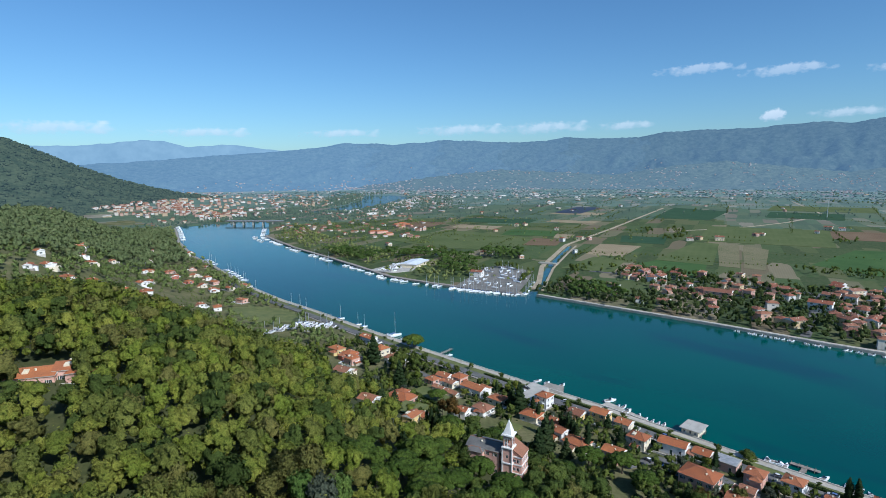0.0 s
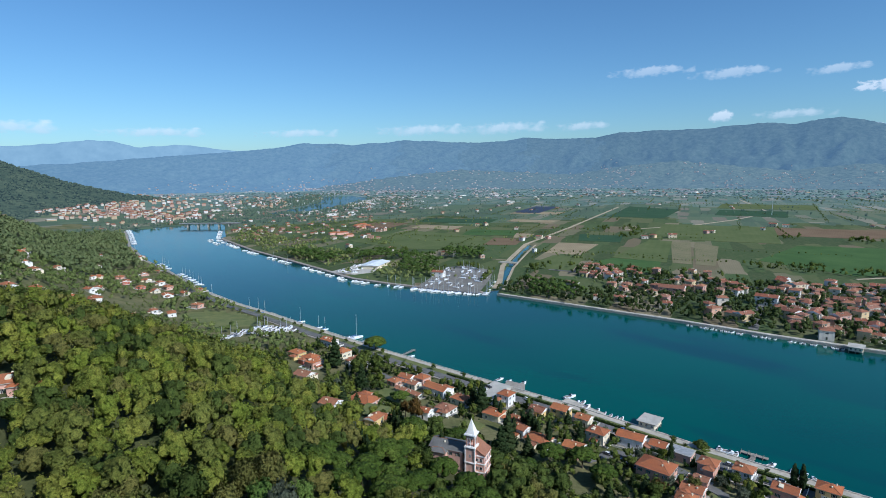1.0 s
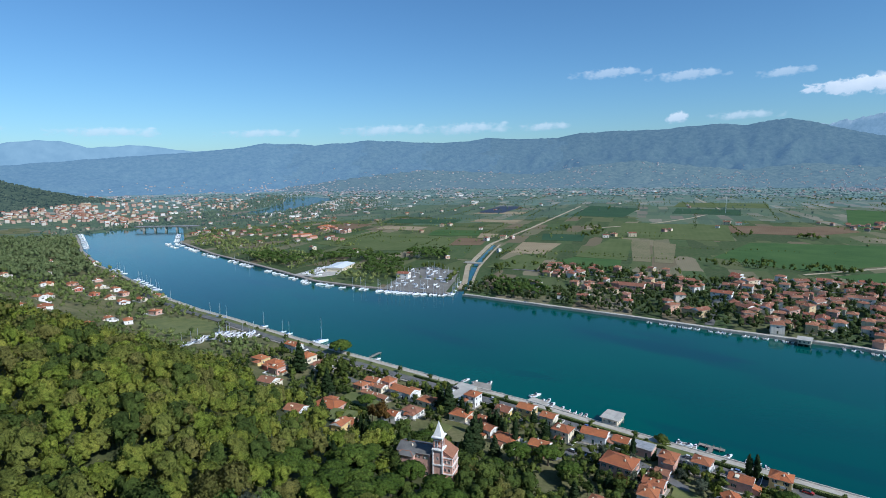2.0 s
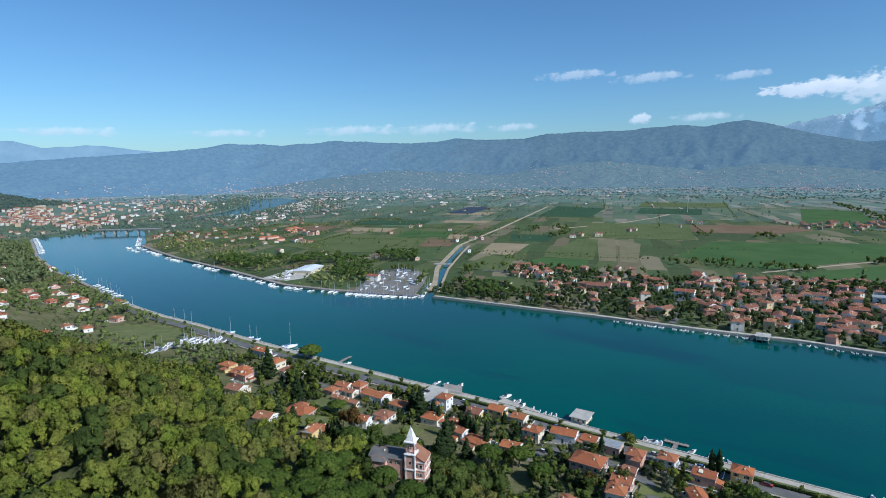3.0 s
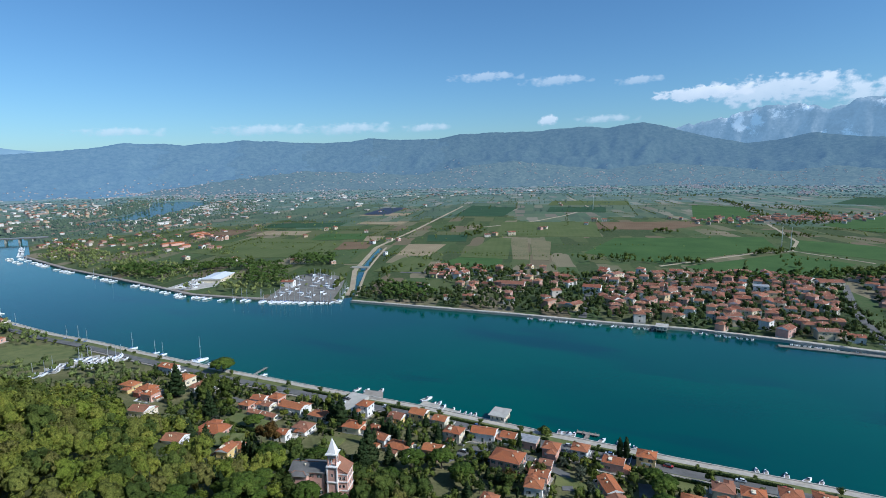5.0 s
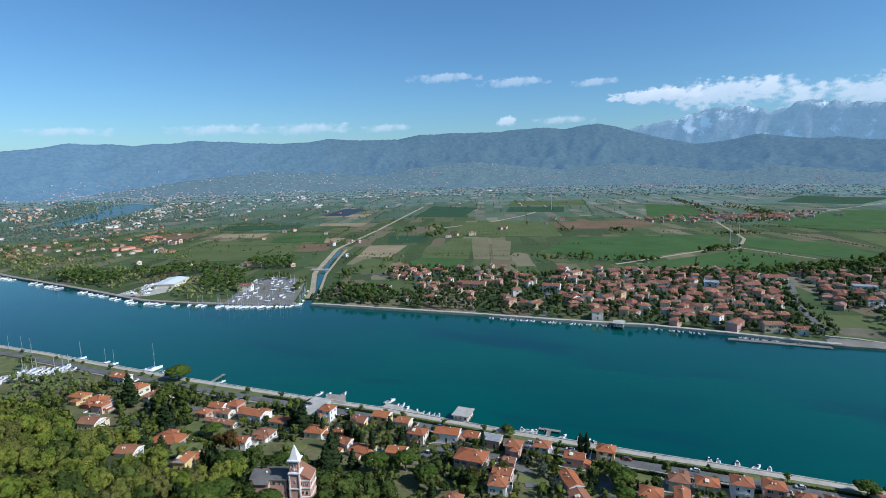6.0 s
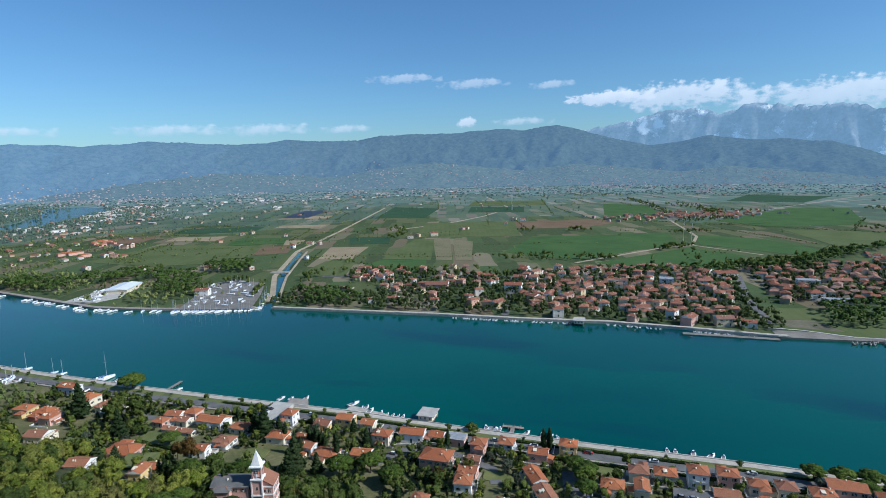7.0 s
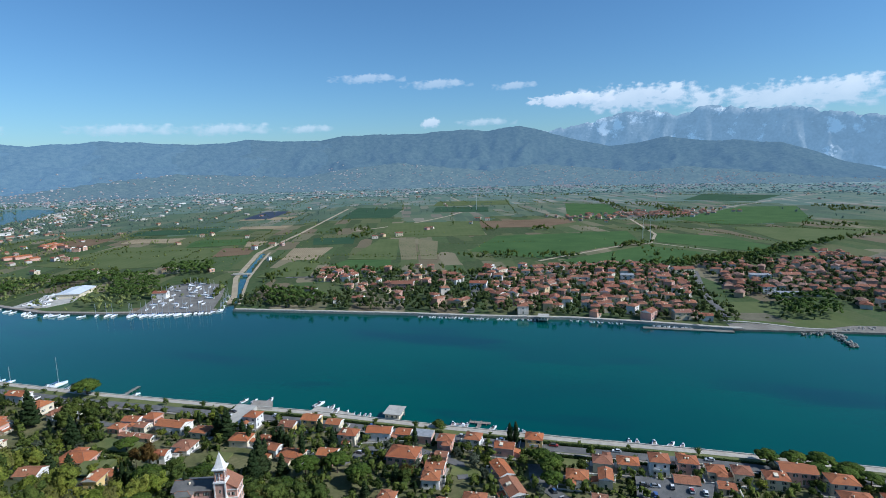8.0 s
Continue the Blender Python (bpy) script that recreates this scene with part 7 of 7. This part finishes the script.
for _i in range(120):  # hamlets and small towns of many sizes
    _a, _r = _rs.uniform(-32, 74), float(np.clip(_rs.normal(3050, 380), 2250, 3900))
    _n = int(_rs.choice((6, 10, 18, 34), p=(0.4, 0.3, 0.2, 0.1)))
    _sa, _sr = _rs.uniform(0.4, 1.6), _rs.uniform(30, 110)
    for _q in range(_n):
        _aa, _rr = radians(_a + _rs.normal() * _sa), _r + _rs.normal() * _sr
        if not bool(inside(_rr * math.sin(_aa), _rr * math.cos(_aa), BEND)):
            _pl.append((_rr * math.sin(_aa), _rr * math.cos(_aa), foothill_z(_rr * math.sin(_aa), _rr * math.cos(_aa)) - 1))
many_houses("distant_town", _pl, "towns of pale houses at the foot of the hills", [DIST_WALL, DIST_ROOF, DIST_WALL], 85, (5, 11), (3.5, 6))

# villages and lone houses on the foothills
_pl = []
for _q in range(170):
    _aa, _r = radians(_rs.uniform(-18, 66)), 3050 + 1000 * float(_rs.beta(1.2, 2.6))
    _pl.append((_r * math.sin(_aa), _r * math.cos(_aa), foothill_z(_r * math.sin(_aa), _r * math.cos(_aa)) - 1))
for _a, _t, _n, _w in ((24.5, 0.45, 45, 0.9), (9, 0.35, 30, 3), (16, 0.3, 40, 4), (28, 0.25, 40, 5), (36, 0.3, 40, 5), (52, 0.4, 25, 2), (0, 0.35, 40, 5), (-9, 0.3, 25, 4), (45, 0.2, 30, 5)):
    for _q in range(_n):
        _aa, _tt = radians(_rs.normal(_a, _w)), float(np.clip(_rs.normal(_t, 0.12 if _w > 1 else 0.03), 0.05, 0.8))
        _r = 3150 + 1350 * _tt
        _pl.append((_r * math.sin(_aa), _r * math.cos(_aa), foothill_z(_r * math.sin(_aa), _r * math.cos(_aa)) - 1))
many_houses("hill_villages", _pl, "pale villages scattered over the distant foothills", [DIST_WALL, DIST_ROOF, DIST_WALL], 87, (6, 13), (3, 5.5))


# ---------------------------------------------------------------- the village's own trees
for _k, _x, _y, _s, _t in (("umbrella", 48, 204, 0.75, 0.8), ("umbrella", 60, 215, 1.0, 0.8), ("umbrella", 73, 212, 0.95, 0.8), ("umbrella", 77, 198, 0.9, 0.8), ("umbrella", -22, 384, 1.35, 0.85), ("umbrella", 21, 226, 1.0, 0.75),
                           ("umbrella", -4, 285, 0.9, 0.6), ("umbrella", 2, 226, 1.1, 0.8), ("umbrella", 12, 178, 0.9, 0.9), ("umbrella", 20, 170, 0.95, 0.8), ("umbrella", -8, 172, 1.1, 0.9), ("umbrella", 152, 170, 0.8, 0.8),
                           ("umbrella", 148, 160, 0.85, 0.9), ("umbrella", 153, 164, 0.8, 0.8), ("umbrella", 142, 152, 0.8, 0.8), ("umbrella", 234, 116, 0.85, 0.7), ("umbrella", 241, 108, 0.9, 0.7), ("umbrella", 239, 99, 0.85, 0.7),
                           ("umbrella", 248, 101, 0.95, 0.7), ("umbrella", 246, 91, 0.85, 0.7), ("umbrella", 254, 92, 0.8, 0.6), ("umbrella", 252, 84, 0.8, 0.6), ("conifer", -46, 346, 1.25, 1.0), ("holm", -26, 336, 1.4, 1.0),
                           ("holm", -18, 330, 1.2, 1.0), ("holm", -30, 328, 1.2, 1.0), ("conifer", -26, 306, 0.95, 1.0), ("conifer", -32, 262, 0.85, 0.8), ("conifer", -24, 252, 0.85, 0.8), ("conifer", 39, 273, 1.05, 1.0), ("conifer", 36, 280, 0.8, 1.0),
                           ("conifer", 44, 227, 1.15, 0.95), ("conifer", 40, 221, 0.9, 1.0), ("rust", 4, 253, 1.0, 1.35), ("rust", -1, 262, 0.8, 1.1), ("conifer", 52, 222, 0.7, 0.9), ("holm", 133.4, 226.4, 0.95, 0.8), ("broad", 37, 300, 0.8, 0.7),
                           ("broad", 42, 306, 0.75, 0.7), ("broad", 71, 291, 0.45, 0.8), ("broad", 110, 190, 0.8, 0.9), ("rust", 95, 190, 0.8, 0.8), ("broad", 93, 187, 0.9, 0.8), ("olive", 125, 196, 0.6, 0.8), ("broad", 132, 190, 0.7, 0.8)):
    tree(_k, _x, _y, _s, _t)


for _x, _y in scatter(900, 92, (-35, 135, 40, 210), lambda a, b: inside(a, b, PINES) & (np.hypot(a - 23, b - 191) > 9) & (np.hypot(a - 16, b - 198) > 10), 7.2):
    _k = _rng.choice(("umbrella", "umbrella", "umbrella", "holm", "garden"))
    tree(_k, _x, _y, max(0.3, min(_rng.uniform(0.68, 0.98), float(view_headroom(_x, _y)) / 13.5)), _rng.uniform(0.75, 0.95))


ROCK = surf("grey_boulders", (0.19, 0.175, 0.15), (0.36, 0.335, 0.29), 0.6, fine=8, bump=0.5)


def breakwater():
    """Boulders heaped along the spit at the river's mouth."""
    rng = np.random.RandomState(95)
    vs, fs, base = [], [], 0
    for (x0, y0), (x1, y1), n in (((462, 190), (440, 166), 90), ((466, 190), (510, 172), 80), ((440, 200), (462, 190), 30)):
        for i in range(n):
            t = rng.uniform()
            v = BALL1[0] * rng.uniform(0.5, 1.25, 3) * rng.uniform(0.75, 1.2, (len(BALL1[0]), 1)) + [x0 + (x1 - x0) * t + rng.normal() * 1.8, y0 + (y1 - y0) * t + rng.normal() * 1.8, rng.uniform(0.0, 1.6)]
            vs.append(v), fs.append(BALL1[1] + base)
            base += len(v)
    tagged(new("breakwater", quads("breakwater", np.concatenate(vs), np.concatenate(fs), ROCK)), "heaped grey boulders of the river-mouth breakwater", "rocks", kind="stuff")


breakwater()
for _i in range(64):  # bushes and young trees along the promenade
    _u = -600 + 14.0 * _i + _rng.uniform(-5, 5)
    _x, _y = to_xy(_u, float(near_v(_u)) - _rng.choice((6.6, 7.2, 17.8)))
    tree("bush", _x, _y, _rng.uniform(0.2, 0.55), _rng.uniform(0.6, 0.9), z=1.4, words=("promenade_bush", "small round green tree on the quay verge", "tree", "trees of the quay"))


for _x, _y in ((56, 250), (57, 247), (58, 244), (60, 242), (61, 240), (48, 246), (50, 243), (64, 232), (152, 192), (154, 190), (-6, 231), (-4, 229), (-8, 233), (47, 262), (13, 200), (-16, 182), (-14, 179), (113, 215)):
    tree("column", _x, _y, _rng.uniform(0.75, 1.1), _rng.uniform(0.8, 1.15))


def garden(x, y, room=7.4):
    u, v = to_uv(x, y)
    s = near_v(u) - v
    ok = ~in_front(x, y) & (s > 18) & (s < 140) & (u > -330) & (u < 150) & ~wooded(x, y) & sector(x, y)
    for ob in scene.objects:
        if ob.parent is None and ob.name.startswith(("house", "church", "umbrella", "cedar", "lawn")) and ob.type == "EMPTY":
            p = ob.matrix_basis.translation
            ok &= np.hypot(x - p[0], y - p[1]) > (room if ob.name.startswith("house") else 4.0)
    for pts in LAWNS:
        ok &= ~inside(x, y, list(pts))
    for line in ([(30, 290), (16, 303), (-12, 327), (-20, 340), (-34, 362)], [(66, 190), (76, 218), (94, 226), (113, 212), (122, 190), (112, 172), (90, 150)], [(150, 172), (141, 160), (140, 140), (120, 120)]):
        for (x1, y1), (x2, y2) in zip(line, line[1:]):
            t = np.clip(((x - x1) * (x2 - x1) + (y - y1) * (y2 - y1)) / ((x2 - x1) ** 2 + (y2 - y1) ** 2), 0, 1)
            ok &= np.hypot(x - x1 - t * (x2 - x1), y - y1 - t * (y2 - y1)) > 4.2
    ok &= ~inside(x, y, [(36, 291), (52, 311), (60, 302), (45, 283)]) & ~inside(x, y, [(175, 138), (196, 116), (180, 108), (164, 128)])
    return ok


GARDEN_TREE = ("garden_tree", "small leafy green tree in a village garden", "tree", "garden trees")
_g = scatter(16000, 90, (-120, 60, 260, 420), garden, 3.7)
for _x, _y in _g[:150]:
    _k = _rng.choice(("garden", "garden", "garden", "olive", "conifer", "column"))
    tree(_k, _x, _y, _rng.uniform(0.4, 0.75) * (0.8 if _k == "conifer" else 1), _rng.uniform(0.75, 1.1), words=GARDEN_TREE if _k == "garden" else None)
woods("garden_trees", [(x, y, ground_z(x, y) - 1.0) for x, y in _g[150:]], LIGHT_CROWNS, LEAF_DEEP, "leafy green trees filling the village gardens", (0.36, 0.75), 60)
woods("garden_shrubs", [(x, y, ground_z(x, y) - 1.2) for x, y in scatter(16000, 91, (-120, 60, 260, 420), lambda a, b: garden(a, b, 6.2), 2.6)], MINI_CROWNS, HEDGE, "dark green shrubs in the village gardens", (0.18, 0.40), 59)


# ---------------------------------------------------------------- clouds low over the hills
def cloud_material(name, seed, cut, soft, dense):
    k = Nodes(name)
    co = k.add("ShaderNodeTexCoord").outputs["Object"]
    m = k.add("ShaderNodeMapping", Vector=co)
    m.inputs["Location"].default_value = (seed * 3.1, 0, seed * 1.7)
    m.inputs["Scale"].default_value = (1, 1, 1.4)
    n = k.noise(m.outputs[0], 0.0042, 7.0, 0.58)
    g = k.add("ShaderNodeTexCoord").outputs["Generated"]
    sx = k.add("ShaderNodeSeparateXYZ", Vector=g)
    ex = k.math("SUBTRACT", 1.0, k.math("POWER", k.math("ABSOLUTE", k.math("SUBTRACT", k.math("MULTIPLY", sx.outputs["X"], 2.0), 1.0)), 2.0))
    ez = k.math("SUBTRACT", 1.0, k.math("POWER", k.math("ABSOLUTE", k.math("SUBTRACT", k.math("MULTIPLY", sx.outputs["Z"], 2.0), 0.85)), 1.6))
    fine = k.noise(m.outputs[0], 0.016, 6.0, 0.6)
    body = k.math("ADD", k.math("MULTIPLY", k.math("SUBTRACT", n, 0.5), 2.6), k.math("ADD", k.math("MULTIPLY", k.math("SUBTRACT", fine, 0.5), 1.5), k.math("SUBTRACT", k.math("MULTIPLY", k.math("MULTIPLY", ex, ez), 1.3), 0.55)))
    a = k.spread(k.math("MULTIPLY", k.math("ADD", body, 0.3), k.spread(k.math("MULTIPLY", ex, ez), 0.0, 0.35)), cut, cut + soft)
    # the cloud's brightness and darker underside are painted into its glow
    shade = k.mix(k.spread(k.math("ADD", k.math("MULTIPLY", sx.outputs["Z"], 0.7), k.math("MULTIPLY", n, 0.6)), 0.35, 0.85), (0.52, 0.63, 0.74), (0.86, 0.90, 0.93))
    e = k.add("ShaderNodeEmission", Color=shade, Strength=0.92)
    t = k.add("ShaderNodeBsdfTransparent")
    x = k.add("ShaderNodeMixShader", Fac=k.math("MULTIPLY", a, dense))
    k.tree.links.new(t.outputs[0], x.inputs[1])
    k.tree.links.new(e.outputs[0], x.inputs[2])
    k.tree.links.new(x.outputs[0], k.out.inputs[0])
    return k.mat


def cloud(a0, a1, e0, e1, seed, cut=0.40, soft=0.30, dense=0.9):
    """A far cloud on the sky's edge, between two bearings and two heights in degrees."""
    r = 4900
    am, z0, z1 = radians((a0 + a1) / 2), 130 + r * math.tan(radians(e0)), 130 + r * math.tan(radians(e1))
    w = r * math.tan(radians((a1 - a0) / 2))
    n = 12
    v, f = [], []
    for i in range(n + 1):
        x = -w + 2 * w * i / n
        v += [(x, -30 * (1 - (x / w) ** 2), z0 - (z0 + z1) / 2), (x, -30 * (1 - (x / w) ** 2), z1 - (z0 + z1) / 2)]
    f = [(2 * i, 2 * i + 2, 2 * i + 3, 2 * i + 1) for i in range(n)]
    ob = new("backdrop_cloud", mesh("cloud", v, f, cloud_material("cloud_vapour", seed, cut, soft, dense)))
    ob.matrix_basis = pose(r * math.sin(am), r * math.cos(am), (z0 + z1) / 2, 0, 0, -math.degrees(am))
    tagged(ob, "pale cloud low over the distant hills", "cloud", kind="structure")


cloud(41, 58, 4.3, 8.0, 1, 0.36, 0.45, 0.75)
cloud(50, 76, 3.6, 7.4, 2, 0.36, 0.45, 0.72)
cloud(38, 50, 5.2, 7.2, 3, 0.42, 0.3)
cloud(19, 29, 7.9, 9.4, 4, 0.42, 0.6, 0.45)
cloud(26.5, 35.5, 7.3, 8.8, 5, 0.38, 0.6, 0.45)
cloud(35.5, 42, 7.0, 8.3, 6, 0.45, 0.6, 0.45)
cloud(29.0, 31.8, 3.5, 5.2, 7, 0.36, 0.6, 0.75)
cloud(-5, 8, 3.0, 4.7, 8, 0.42, 0.75, 0.5)
cloud(4, 16, 3.0, 4.9, 9, 0.42, 0.75, 0.5)
cloud(14, 22, 3.2, 4.6, 10, 0.45, 0.75, 0.5)
cloud(-16, -5, 2.9, 4.2, 11, 0.46, 0.75, 0.5)
cloud(-30, -17, 2.9, 4.2, 12, 0.42, 0.75, 0.5)
cloud(-42, -28, 2.9, 4.7, 13, 0.38, 0.75, 0.5)
cloud(31, 40, 3.6, 4.9, 14, 0.46, 0.75, 0.5)
